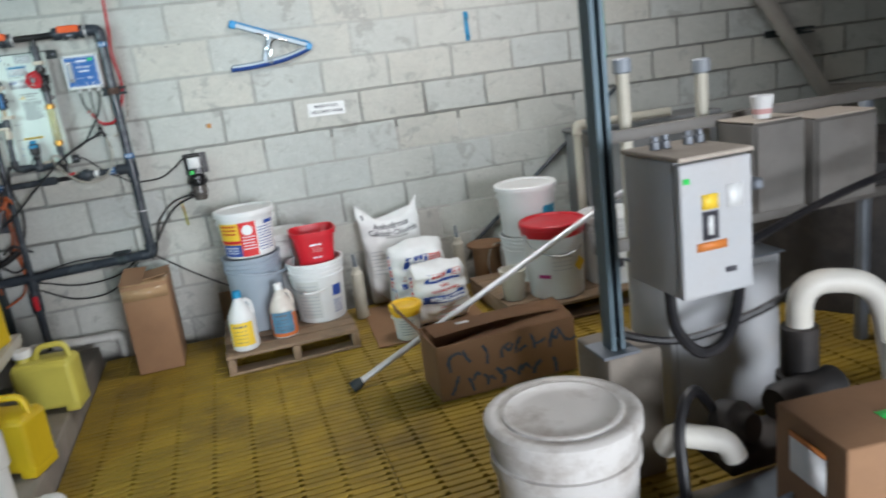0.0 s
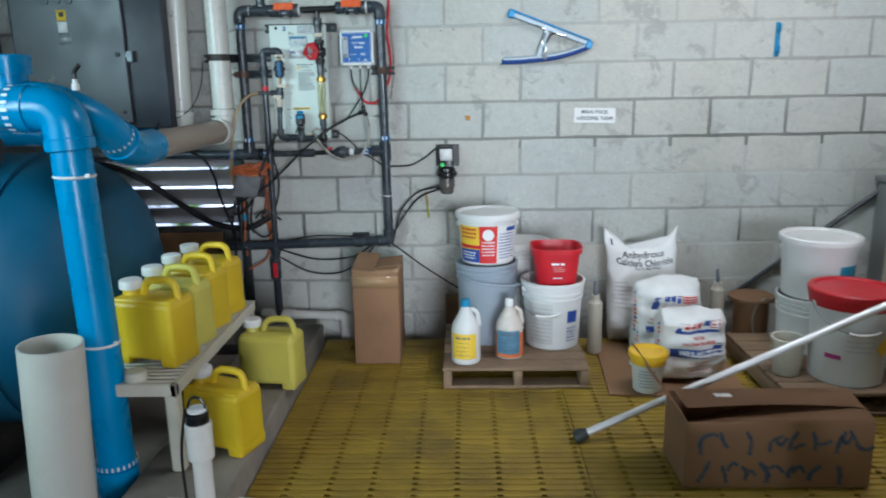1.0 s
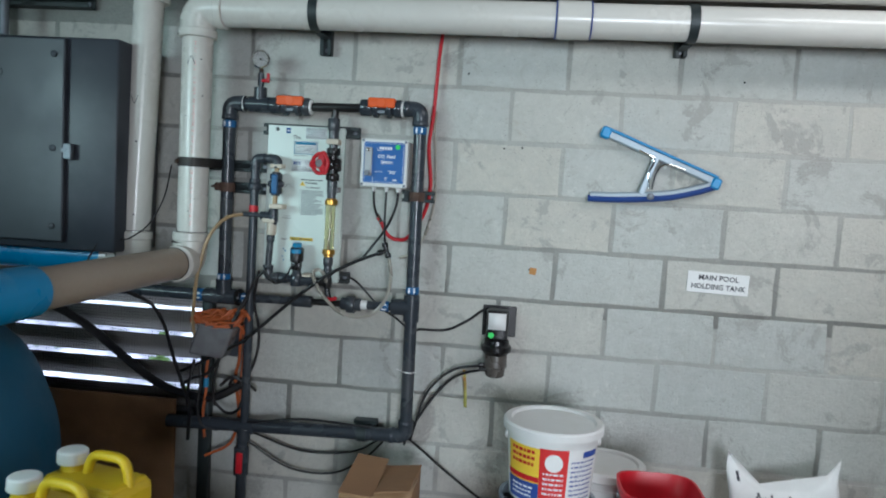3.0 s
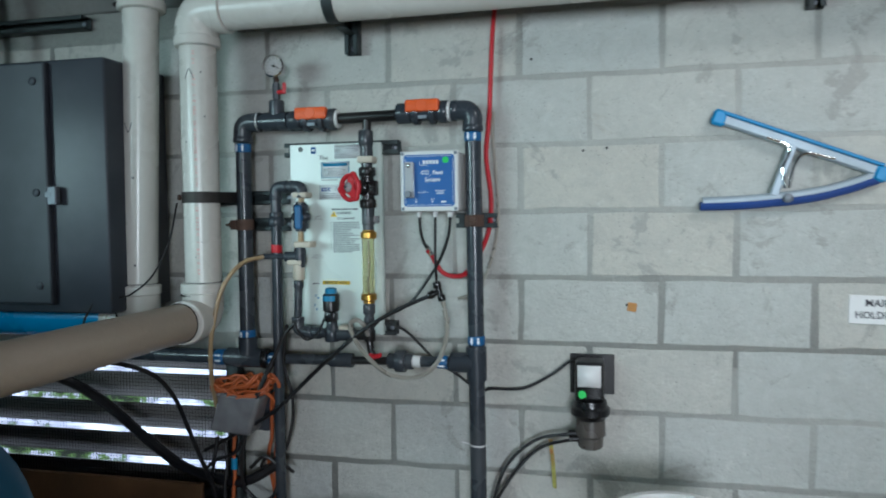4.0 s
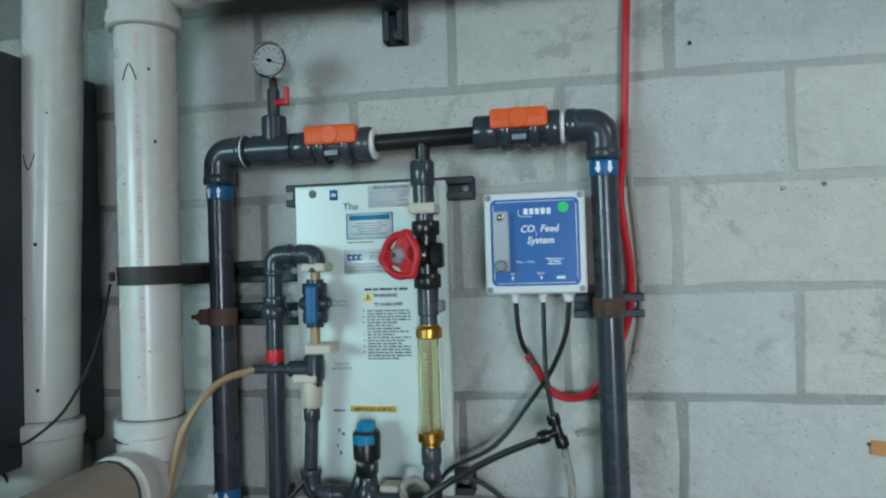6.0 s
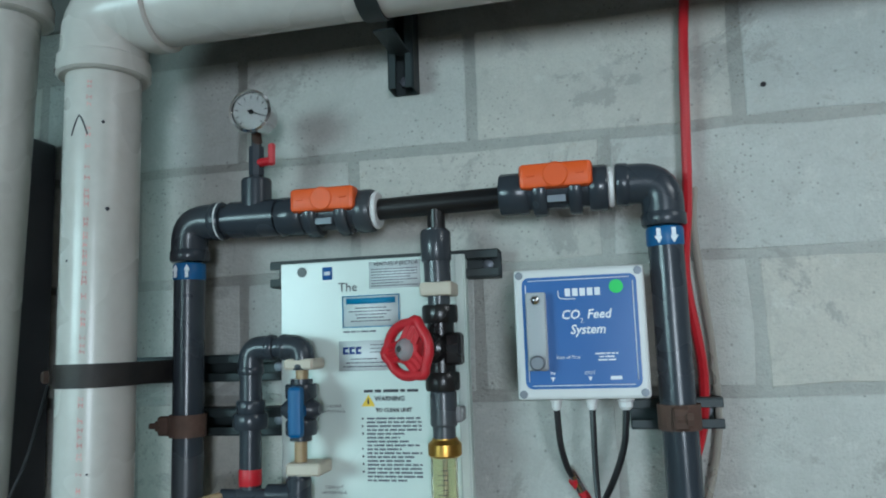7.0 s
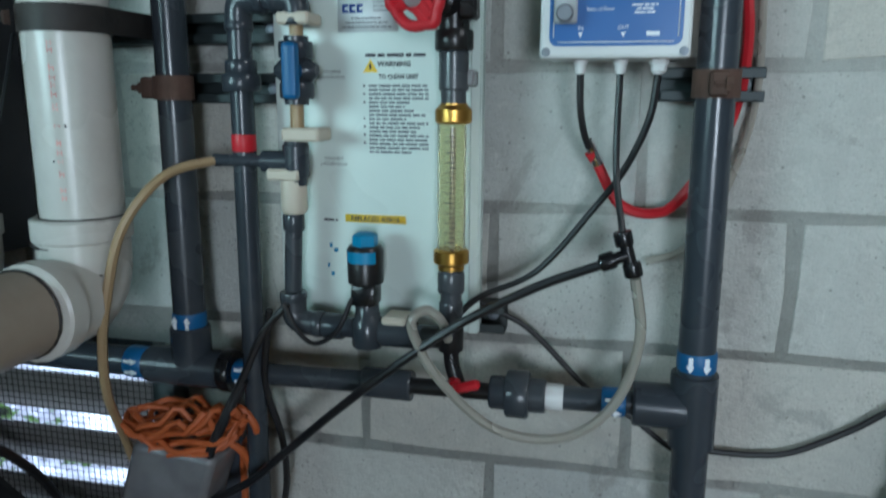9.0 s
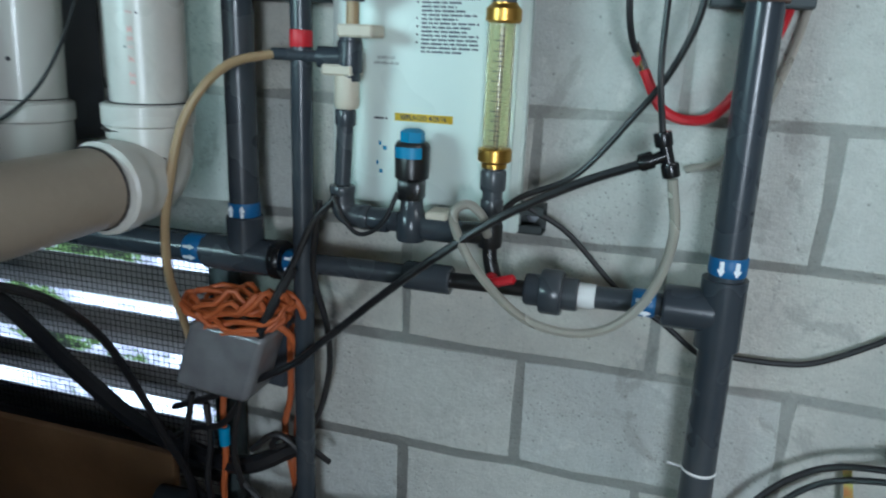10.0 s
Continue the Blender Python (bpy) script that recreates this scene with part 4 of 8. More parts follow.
part("lever", hb_, M_BLUEH, v2, "dark blue lever")
tl = bm_new()
tube(tl, [(-1.049, YC, 1.385), (-1.052, YC, 1.318)], 0.0165, 16)
collar(tl, (-1.050, YC, 1.352), (0, 0, 1), 0.0185, 0.046)
tube(tl, [(-1.05, YC, 1.350), (-1.098, YC - 0.003, 1.350)], 0.0155, 14)
tube(tl, [(-1.095, YC - 0.003, 1.350), (-1.165, YC - 0.02, 1.352)], 0.009, 10)
part("hose_tee", tl, M_GPVC, board)
part("cream_coupling", lathe(bm_new(), (-1.055, YC, 1.278), (0, 0, 1), [(0, 0.0155), (0.006, 0.0185), (0.044, 0.0185), (0.05, 0.0155)], 18), M_CREAM, board, "cream plastic coupling")
lp = bm_new()
tube(lp, [(-1.056, YC, 1.285), (-1.062, YC, 1.165)], 0.0125, 14)
collar(lp, (-1.057, YC, 1.265), (0, 0, 1), 0.0155, 0.024)
elbow(lp, (-1.062, YC, 1.118), (0, 0, 1), (1, 0, -0.02), 0.0185, 0.045)
tube(lp, [(-1.03, YC, 1.117), (-0.85, YC, 1.112)], 0.015, 14)
collar(lp, (-1.000, YC, 1.116), (1, 0, 0), 0.019, 0.03)
collar(lp, (-0.905, YC, 1.113), (1, 0, 0), 0.0205, 0.052)
part("lower_run", lp, M_GPVC, board)
part("clip", box(bm_new(), (-0.908, YC + 0.006, 1.133), (0.034, 0.044, 0.012), 0.003), M_CREAM, board, "pale plastic pipe clip")
sl = bm_new()
lathe(sl, (-0.950, YC, 1.090), (0, 0, 1), [(0, 0.021), (0.004, 0.023), (0.04, 0.023), (0.046, 0.018), (0.07, 0.016)], 20)
so = part("solenoid_body", sl, M_GPVC, board)
part("coil_case", lathe(bm_new(), (-0.950, YC - 0.004, 1.182), (0, 0, 1), [(0, 0.020), (0.004, 0.025), (0.050, 0.026), (0.056, 0.022)], 24), M_BLACK, so, "black round coil case")
part("coil_foot", box(bm_new(), (-0.950, YC - 0.004, 1.168), (0.036, 0.036, 0.032), 0.006, seg=2), M_BLACK, so)
part("brass_collar", lathe(bm_new(), (-0.950, YC, 1.135), (0, 0, 1), [(0, 0.014), (0.022, 0.014)], 16), M_BRASS, so)
part("coil_band", wrap_band((-0.950, YC - 0.004), 0.0266, 1.216, 1.232, -140, -40), M_BLUECAP, so, "blue label band")
part("coil_cap", lathe(bm_new(), (-0.950, YC - 0.004, 1.240), (0, 0, 1), [(-0.002, 0.018), (0.012, 0.018), (0.016, 0.012)], 6), M_BLUECAP, so, "blue hexagonal cap")
part("coil_lead", tube(bm_new(), spline([(-0.965, YC - 0.02, 1.165), (-0.985, YC - 0.03, 1.118), (-1.02, YC - 0.03, 1.098), (-1.048, YC - 0.028, 1.118), (-1.068, YC - 0.022, 1.150)], 8), 0.0035, 8), M_RUBBER, so, "thin black coil lead")

# slim riser beside the board, down to the lower loop and the floor
riser = thing("slim_riser_pipe", (-1.13, YC, 0.0), "slim dark grey plastic riser pipe with a red union", "pipe")
part("pipe", tube(bm_new(), [(-1.127, YC, 1.54), (-1.132, YC, 0.54)], 0.0165, 16), M_GPVC, riser)
part("pipe", tube(bm_new(), [(-1.138, YC, 0.52), (-1.137, YC, 0.10)], 0.0205, 16), M_GPVC, riser)
part("union", collar(collar(bm_new(), (-1.127, YC, 1.457), (0, 0, 1), 0.027, 0.024), (-1.127, YC, 1.478), (0, 0, 1), 0.022, 0.02), M_GPVC, riser)
part("red_mark", collar(bm_new(), (-1.128, YC, 1.375), (0, 0, 1), 0.0172, 0.026), M_RED, riser, "red painted ring")
part("red_union", collar(bm_new(), (-1.140, YC, 0.385), (0, 0, 1), 0.029, 0.11), M_GPVC, riser)
part("red_union", box(bm_new(), (-1.138, YC - 0.026, 0.385), (0.026, 0.018, 0.085), 0.005), M_RED, riser, "red valve lever")
part("tee", collar(collar(bm_new(), (-1.132, YL, 0.522), (1, 0, 0), 0.031, 0.075), (-1.134, YC, 0.49), (0, 0, 1), 0.026, 0.05), M_GPVC, riser)

# ---- gas feed box ----
YF = 4.335
gas = thing("feed_control_box", (-0.628, 4.40, 1.486), "pale grey feed control box with a blue label", "control box")
part("enclosure", box(bm_new(), (-0.628, (YF + 0.012 + WALL) / 2, 1.572), (0.170, WALL - YF - 0.012, 0.172), 0.006, seg=2), M_BOXW, gas)
lidp = part("lid", box(bm_new(), (-0.628, YF + 0.008, 1.572), (0.174, 0.015, 0.176), 0.005, seg=2), M_BOXW, gas)
for sx in (-1, 1):
    for sz in (-1, 1):
        part("screw", lathe(bm_new(), (-0.628 + sx * 0.079, YF + 0.001, 1.572 + sz * 0.080), (0, -1, 0), [(0, 0.0055), (0.0015, 0.0055), (0.0018, 0.003)], 12), M_STEEL, lidp)


def round_rect(bm_, c, w, h, r, y, n=5):
    pts = []
    for qx, qz, a0 in ((1, 1, 0), (-1, 1, 90), (-1, -1, 180), (1, -1, 270)):
        for k in range(n + 1):
            a = radians(a0 + 90 * k / n)
            pts.append(bm_.verts.new((c[0] + qx * (w / 2 - r) + r * math.cos(a), y, c[1] + qz * (h / 2 - r) + r * math.sin(a))))
    return bm_.faces.new(pts)


lab = bm_new()
f = round_rect(lab, (-0.6275, 1.5735), 0.152, 0.150, 0.010, YF - 0.0004)
lab_ = part("label", lab, M_BLUELAB, gas, "blue printed label")
bd = bm_new()
for c, s in (((-0.6275, 1.644), (0.134, 0.0012)), ((-0.6275, 1.503), (0.134, 0.0012)), ((-0.6985, 1.5735), (0.0012, 0.130)), ((-0.5565, 1.5735), (0.0012, 0.130))):
    box(bd, (c[0], YF - 0.001, c[1]), (s[0], 0.0005, s[1]))
part("border", bd, M_INKW, lab_)
words("letters", "CO", 0.0172, on_wall(-0.639, YF - 0.0015, 1.596), M_INKW, lab_, "", 0.94, 0.0004, 0.2)
words("letters", "2", 0.0088, on_wall(-0.6250, YF - 0.0015, 1.588), M_INKW, lab_)
words("letters", "Feed", 0.0172, on_wall(-0.6015, YF - 0.0015, 1.596), M_INKW, lab_, "", 0.94, 0.0004, 0.2)
words("letters", "System", 0.0172, on_wall(-0.617, YF - 0.0015, 1.576), M_INKW, lab_, "", 0.94, 0.0004, 0.2)
lg = bm_new()
for k in range(5):
    box(lg, (-0.642 + 0.0098 * k, YF - 0.0012, 1.6265), (0.0072, 0.0004, 0.0105), rot=None)
tube(lg, spline([(-0.655, YF - 0.0012, 1.629), (-0.652, YF - 0.0012, 1.619), (-0.632, YF - 0.0012, 1.6175)], 6), 0.0008, 4)
part("logo_shape", lg, M_INKW, lab_, "white logo shape")
words("letters", "Rate of Flow", 0.0062, on_wall(-0.645, YF - 0.0015, 1.540), M_INKW, lab_)
bars("small_print", -0.610, -0.580, 1.544, 3, 0.0042, 0.0020, M_INKW, lab_, YF - 0.0012, 22, "", False)
bars("small_print", -0.592, -0.566, 1.512, 1, 0.004, 0.0048, M_INKW, lab_, YF - 0.0012, 23)
words("letters", "IN", 0.0065, on_wall(-0.667, YF - 0.0015, 1.519), M_INKW, lab_)
words("letters", "OUT", 0.0065, on_wall(-0.618, YF - 0.0015, 1.519), M_INKW, lab_)
ar = bm_new()
for x in (-0.667, -0.618):
    ar.faces.new([ar.verts.new((x + p, YF - 0.0012, 1.511 + q)) for p, q in ((-0.0028, 0.003), (0.0028, 0.003), (0, -0.003))])
part("arrow", ar, M_INKW, lab_)
part("sticker", lathe(bm_new(), (-0.578, YF, 1.632), (0, -1, 0), [(0, 0.0092), (0.0012, 0.0092)], 24), M_GREEN, gas, "round green sticker")
fmt = bm_new()
box(fmt, (-0.6845, YF - 0.008, 1.5755), (0.027, 0.016, 0.104), 0.002)
fm_ = part("flow_meter", fmt, mat("clear_acrylic", (0.80, 0.84, 0.86), 0.1, vary=0.02, dirt_amount=0, bump=0, trans=0.55, ior=1.35), gas, "clear acrylic flow meter")
part("backing", box(bm_new(), (-0.6845, YF - 0.0012, 1.5755), (0.024, 0.001, 0.100)), M_ALU, fm_)
part("bore", tube(bm_new(), [(-0.6845, YF - 0.010, 1.545), (-0.6845, YF - 0.010, 1.615)], 0.003, 10), M_STEEL, fm_)
part("knob", lathe(bm_new(), (-0.6845, YF - 0.016, 1.534), (0, -1, 0), [(0, 0.010), (0.010, 0.010), (0.012, 0.008)], 20), M_STEEL, fm_, "dark round knob")
part("plug", lathe(bm_new(), (-0.6845, YF - 0.016, 1.617), (0, -1, 0), [(0, 0.007), (0.003, 0.006)], 6), M_CHROME, fm_)
for x, r in ((-0.667, 0.008), (-0.619, 0.008), (-0.574, 0.011)):
    gl = bm_new()
    lathe(gl, (x, 4.37, 1.487), (0, 0, -1), [(0, r * 1.05), (0.008, r * 1.05), (0.009, r * 0.85), (0.016, r * 0.85), (0.020, r * 0.5)], 8 if r > 0.01 else 12)
    part("cable_gland", gl, M_PAPER, gas, "white cable gland")


# ---- hoses and cables ----
def cable(name, pts, r, material, label, category="cable", n=8, seg=8):
    return solid(name, tube(bm_new(), spline(pts, n), r, seg), material, label, category)


cable("red_hose", [(-0.44, 4.45, 2.16), (-0.456, 4.44, 2.0), (-0.467, 4.44, 1.77), (-0.478, 4.442, 1.65), (-0.464, 4.442, 1.51), (-0.478, 4.444, 1.406), (-0.533, 4.444, 1.306), (-0.573, 4.43, 1.288), (-0.613, 4.42, 1.303), (-0.640, 4.41, 1.351), (-0.652, 4.40, 1.370)], 0.0072, M_REDHOSE, "red rubber gas hose hanging down the block wall", "hose")
solid("hose_barb", tube(bm_new(), [(-0.641, 4.408, 1.354), (-0.650, 4.402, 1.374), (-0.655, 4.395, 1.385)], [0.0085, 0.0075, 0.006], 10), M_CHROME, "steel hose barb joining a cable and the red hose", "fitting")
cable("cloudy_hose", [(-0.455, 4.455, 1.78), (-0.460, 4.455, 1.711), (-0.447, 4.455, 1.534), (-0.449, 4.455, 1.417), (-0.481, 4.455, 1.300), (-0.523, 4.455, 1.236), (-0.571, 4.455, 1.216)], 0.0052, M_HOSECLR, "yellowed clear hose beside the grey riser", "hose")
cable("black_cable", [(-0.667, 4.37, 1.470), (-0.665, 4.375, 1.424), (-0.659, 4.385, 1.392), (-0.653, 4.395, 1.376)], 0.0045, M_RUBBER, "short black gas tube below the control box", "cable")
cable("black_cable", [(-0.619, 4.37, 1.470), (-0.618, 4.36, 1.356), (-0.606, 4.325, 1.275)], 0.0042, M_RUBBER, "straight black tube below the control box", "cable")
cable("black_cable", [(-0.574, 4.37, 1.470), (-0.581, 4.375, 1.414), (-0.607, 4.39, 1.350), (-0.644, 4.41, 1.294), (-0.717, 4.42, 1.203), (-0.795, 4.41, 1.163), (-0.83, 4.40, 1.13)], 0.0046, M_RUBBER, "black power cable curving from the control box", "cable")
ty = thing("tube_tee", (-0.600, 4.325, 1.25), "black push-fit tube tee on the gas line", "fitting")
tt = bm_new()
tube(tt, [(-0.606, 4.325, 1.278), (-0.590, 4.325, 1.226)], 0.008, 12)
collar(tt, (-0.605, 4.325, 1.272), (-0.25, 0, 1), 0.0115, 0.018)
collar(tt, (-0.592, 4.325, 1.234), (-0.25, 0, 1), 0.0115, 0.018)
tube(tt, [(-0.600, 4.325, 1.252), (-0.632, 4.322, 1.238)], 0.008, 12)
collar(tt, (-0.622, 4.323, 1.243), (1, 0, 0.4), 0.0115, 0.018)
part("body", tt, M_BLACK, ty)
cable("black_tube", [(-0.622, 4.32, 1.242), (-0.707, 4.32, 1.206), (-0.799, 4.31, 1.156), (-0.875, 4.31, 1.100), (-0.967, 4.32, 1.022), (-1.069, 4.33, 0.928), (-1.142, 4.335, 0.864), (-1.282, 4.345, 0.784), (-1.40, 4.38, 0.72)], 0.0062, M_RUBBER, "long thick black tube slanting across the wall", "tube")
cable("clear_hose", [(-0.588, 4.325, 1.223), (-0.578, 4.33, 1.145), (-0.599, 4.335, 1.063), (-0.644, 4.335, 1.011), (-0.702, 4.33, 0.995), (-0.769, 4.32, 1.014), (-0.832, 4.31, 1.076), (-0.863, 4.31, 1.128), (-0.867, 4.31, 1.155), (-0.850, 4.32, 1.165), (-0.832, 4.33, 1.148), (-0.829, 4.356, 1.115)], 0.0068, M_HOSECLR, "cloudy clear hose hanging in a loop", "hose")
cable("black_cable", [(-0.80, 4.43, 1.15), (-0.780, 4.43, 1.141), (-0.724, 4.44, 1.108), (-0.641, 4.445, 1.026), (-0.575, 4.448, 0.985), (-0.510, 4.448, 0.940), (-0.47, 4.45, 0.945)], 0.0043, M_RUBBER, "thin black cable running behind the riser", "cable")
cable("black_cable", [(-0.481, 4.452, 0.945), (-0.41, 4.455, 0.945), (-0.357, 4.456, 0.955), (-0.286, 4.456, 0.996), (-0.235, 4.450, 1.036), (-0.20, 4.43, 1.04)], 0.0046, M_RUBBER, "black cable along the wall to the metering pump", "cable")
cable("black_cable", [(-0.481, 4.40, 0.52), (-0.470, 4.40, 0.565), (-0.427, 4.42, 0.710), (-0.335, 4.43, 0.801), (-0.215, 4.40, 0.838)], 0.005, M_RUBBER, "dark tube bowing from the pump to the lower pipe", "tube")
cable("black_cable", [(-0.504, 4.40, 0.50), (-0.490, 4.41, 0.545), (-0.403, 4.435, 0.690), (-0.322, 4.44, 0.775), (-0.214, 4.40, 0.822)], 0.005, M_RUBBER, "dark tube bowing from the pump to the lower pipe", "tube")
cable("black_cable", [(-1.142, 4.42, 0.452), (-0.964, 4.43, 0.353), (-0.786, 4.43, 0.349), (-0.66, 4.42, 0.425), (-0.589, 4.41, 0.500)], 0.0045, M_RUBBER, "slack black cable under the lower pipe", "cable")
cable("black_cable", [(-1.121, 4.43, 0.482), (-0.918, 4.44, 0.423), (-0.716, 4.44, 0.439), (-0.591, 4.42, 0.515)], 0.0045, M_RUBBER, "slack black cable under the lower pipe", "cable")
cable("black_cable", [(-1.20, 4.37, 0.55), (-1.102, 4.365, 0.545), (-0.904, 4.36, 0.577), (-0.70, 4.362, 0.572), (-0.63, 4.37, 0.568)], 0.0045, M_RUBBER, "black cable laid along the lower pipe", "cable")
cable("black_cable", [(-0.54, 4.42, 0.535), (-0.481, 4.44, 0.503), (-0.314, 4.448, 0.373), (-0.097, 4.448, 0.230), (0.08, 4.45, 0.13)], 0.0048, M_RUBBER, "black cable slanting down behind the buckets", "cable")
cable("amber_hose", [(-1.160, 4.352, 1.352), (-1.202, 4.31, 1.339), (-1.231, 4.28, 1.307), (-1.259, 4.26, 1.251), (-1.277, 4.25, 1.171), (-1.291, 4.25, 1.100), (-1.306, 4.27, 1.020), (-1.336, 4.33, 0.937), (-1.34, 4.36, 0.86)], 0.0068, M_HOSETAN, "stiff amber hose arching down from the tee", "hose")

# ---- metering pump, sign and squeegee on the wall ----
pump = thing("metering_pump", (-0.17, WALL, 0.80), "small black metering pump on a wall plate", "pump")
part("wall_plate", box(bm_new(), (-0.170, WALL - 0.004, 1.000), (0.128, 0.008, 0.118), 0.002), M_BLACK, pump)
part("case", box(bm_new(), (-0.176, 4.415, 0.995), (0.082, 0.085, 0.115), 0.010, seg=2), M_BLACK, pump)
plate("rating_label", (-0.176, 4.3725, 1.011), (0.066, 0.062), M_PAPER, pump, "white rating label")
part("sticker", lathe(bm_new(), (-0.196, 4.3725, 0.958), (0, -1, 0), [(0, 0.0115), (0.0014, 0.0115)], 20), M_GREEN, pump, "round green sticker")
part("neck_ring", lathe(bm_new(), (-0.174, 4.41, 0.880), (0, 0, 1), [(0, 0.040), (0.012, 0.052), (0.016, 0.056), (0.034, 0.056), (0.040, 0.048), (0.056, 0.046)], 28), M_BLACK, pump)
part("pump_head", lathe(bm_new(), (-0.174, 4.41, 0.795), (0, 0, 1), [(0, 0.030), (0.006, 0.036), (0.034, 0.038), (0.040, 0.044), (0.085, 0.042)], 28), mat("smoky_plastic", (0.10, 0.09, 0.08), 0.25, vary=0.1, dirt_amount=0.1, bump=0, trans=0.2), pump, "smoky plastic pump head")
part("port", tube(tube(bm_new(), [(-0.20, 4.40, 0.838), (-0.235, 4.398, 0.838)], 0.009, 10), [(-0.20, 4.40, 0.822), (-0.235, 4.398, 0.822)], 0.009, 10), M_BLACK, pump)
tg = thing("paper_tag", (-0.287, 4.45, 0.655), "curled yellow and red paper tag hanging from the tube", "tag")
tgb = bm_new()
pp = [(-0.292, 4.452, 0.80), (-0.287, 4.440, 0.765), (-0.284, 4.446, 0.73), (-0.281, 4.438, 0.69), (-0.279, 4.446, 0.655)]
for a, c in zip(spline(pp, 3), spline(pp, 3)[1:]):
    tgb.faces.new([tgb.verts.new(v) for v in ((a.x - 0.006, a.y, a.z), (a.x + 0.006, a.y - 0.004, a.z), (c.x + 0.006, c.y - 0.004, c.z), (c.x - 0.006, c.y, c.z))])
bmesh.ops.remove_doubles(tgb, verts=tgb.verts, dist=0.0005)
bmesh.ops.solidify(tgb, geom=tgb.faces[:], thickness=0.001)
part("strip", tgb, mat("tag_paper", (0.42, 0.40, 0.10), 0.6, vary=0.5, scale=25, dirt=(0.5, 0.05, 0.03), dirt_amount=0.8, dirt_scale=30), tg)

sign = thing("wall_sign", (0.628, WALL, 1.162), "white wall sign with black capital letters", "sign")
rs = Matrix.Rotation(radians(1.5), 4, "Y")
part("plate", box(bm_new(), (0.628, WALL - 0.002, 1.201), (0.222, 0.004, 0.078), 0.001, rot=rs), M_PAPER, sign)
words("letters", "MAIN POOL", 0.027, on_wall(0.629, WALL - 0.005, 1.219, -1.5), M_INK, sign, "", 1.0, 0.0006)
words("letters", "HOLDING TANK", 0.027, on_wall(0.629, WALL - 0.005, 1.186, -1.5), M_INK, sign, "", 0.96, 0.0006)

sq = thing("pool_vacuum_squeegee", (0.40, WALL, 1.49), "blue and silver folding squeegee frame hung on the wall", "squeegee")


def flat_bar(a, c, w, t):
    a, c = Vector(a), Vector(c)
    m = (a + c) / 2
    ang = math.atan2(c.z - a.z, c.x - a.x)
    return box(bm_new(), m, ((c - a).length, t, w), min(w, t) * 0.25, rot=Matrix.Rotation(-ang, 4, "Y"))


up = part("upper_arm", flat_bar((0.175, 4.445, 1.734), (0.585, 4.445, 1.574), 0.030, 0.022), M_DULLALU, sq)
part("blade", flat_bar((0.19, 4.442, 1.746), (0.59, 4.442, 1.590), 0.010, 0.028), mat("blue_rubber", (0.03, 0.22, 0.46), 0.5), up, "blue rubber blade")
part("end_cap", flat_bar((0.160, 4.444, 1.740), (0.196, 4.444, 1.727), 0.044, 0.028), mat("blue_cap_plastic", (0.02, 0.24, 0.52), 0.4), up, "blue end cap")
lw = part("lower_arm", tube(bm_new(), spline([(0.135, 4.445, 1.502), (0.25, 4.445, 1.506), (0.40, 4.445, 1.520), (0.50, 4.445, 1.542), (0.585, 4.445, 1.570)], 6), 0.013, 10), M_DULLALU, sq)
part("brush_strip", tube(bm_new(), spline([(0.128, 4.443, 1.489), (0.25, 4.443, 1.492), (0.40, 4.443, 1.506), (0.50, 4.443, 1.529), (0.59, 4.443, 1.560)], 6), 0.0125, 8), mat("dark_blue_brush", (0.012, 0.045, 0.20), 0.7, bump=0.4), lw, "dark blue brush strip")
part("hinge", box(bm_new(), (0.583, 4.443, 1.568), (0.034, 0.034, 0.042), 0.006, rot=Matrix.Rotation(radians(20), 4, "Y")), mat("blue_hinge", (0.02, 0.24, 0.52), 0.4), sq, "blue hinge block")
part("brace", flat_bar((0.318, 4.438, 1.515), (0.366, 4.438, 1.652), 0.022, 0.012), M_DULLALU, sq)
part("wire", tube(bm_new(), spline([(0.30, 4.437, 1.675), (0.355, 4.432, 1.645), (0.34, 4.432, 1.59), (0.345, 4.432, 1.535)], 6), 0.004, 8), M_CHROME, sq)
part("wire", tube(bm_new(), spline([(0.47, 4.437, 1.612), (0.40, 4.432, 1.628), (0.37, 4.432, 1.600), (0.355, 4.432, 1.535)], 6), 0.004, 8), M_CHROME, sq)
part("knob", lathe(bm_new(), (0.352, 4.432, 1.508), (0, -1, 0), [(0, 0.013), (0.012, 0.013), (0.016, 0.008)], 14), M_STEEL, sq)

hook = thing("hook_strip", (1.568, WALL, 1.49), "narrow teal hook strip on the wall", "hook")
part("strip", box(bm_new(), (1.568, WALL - 0.004, 1.578), (0.026, 0.008, 0.175), 0.003), M_BLUECAP, hook)
for z in (1.625, 1.515):
    part("hook", tube(bm_new(), bend([(1.568, WALL - 0.006, z), (1.568, WALL - 0.035, z - 0.01), (1.568, WALL - 0.035, z + 0.03)], 0.01), 0.006, 8), M_BLUECAP, hook)
solid("orange_chip", box(bm_new(), (-0.056, WALL - 0.0015, 1.199), (0.026, 0.003, 0.026), 0.001, rot=Matrix.Rotation(radians(8), 4, "Y")), mat("orange_paper", (0.45, 0.22, 0.06), 0.7), "small faded orange sticker on the block wall", "sticker")

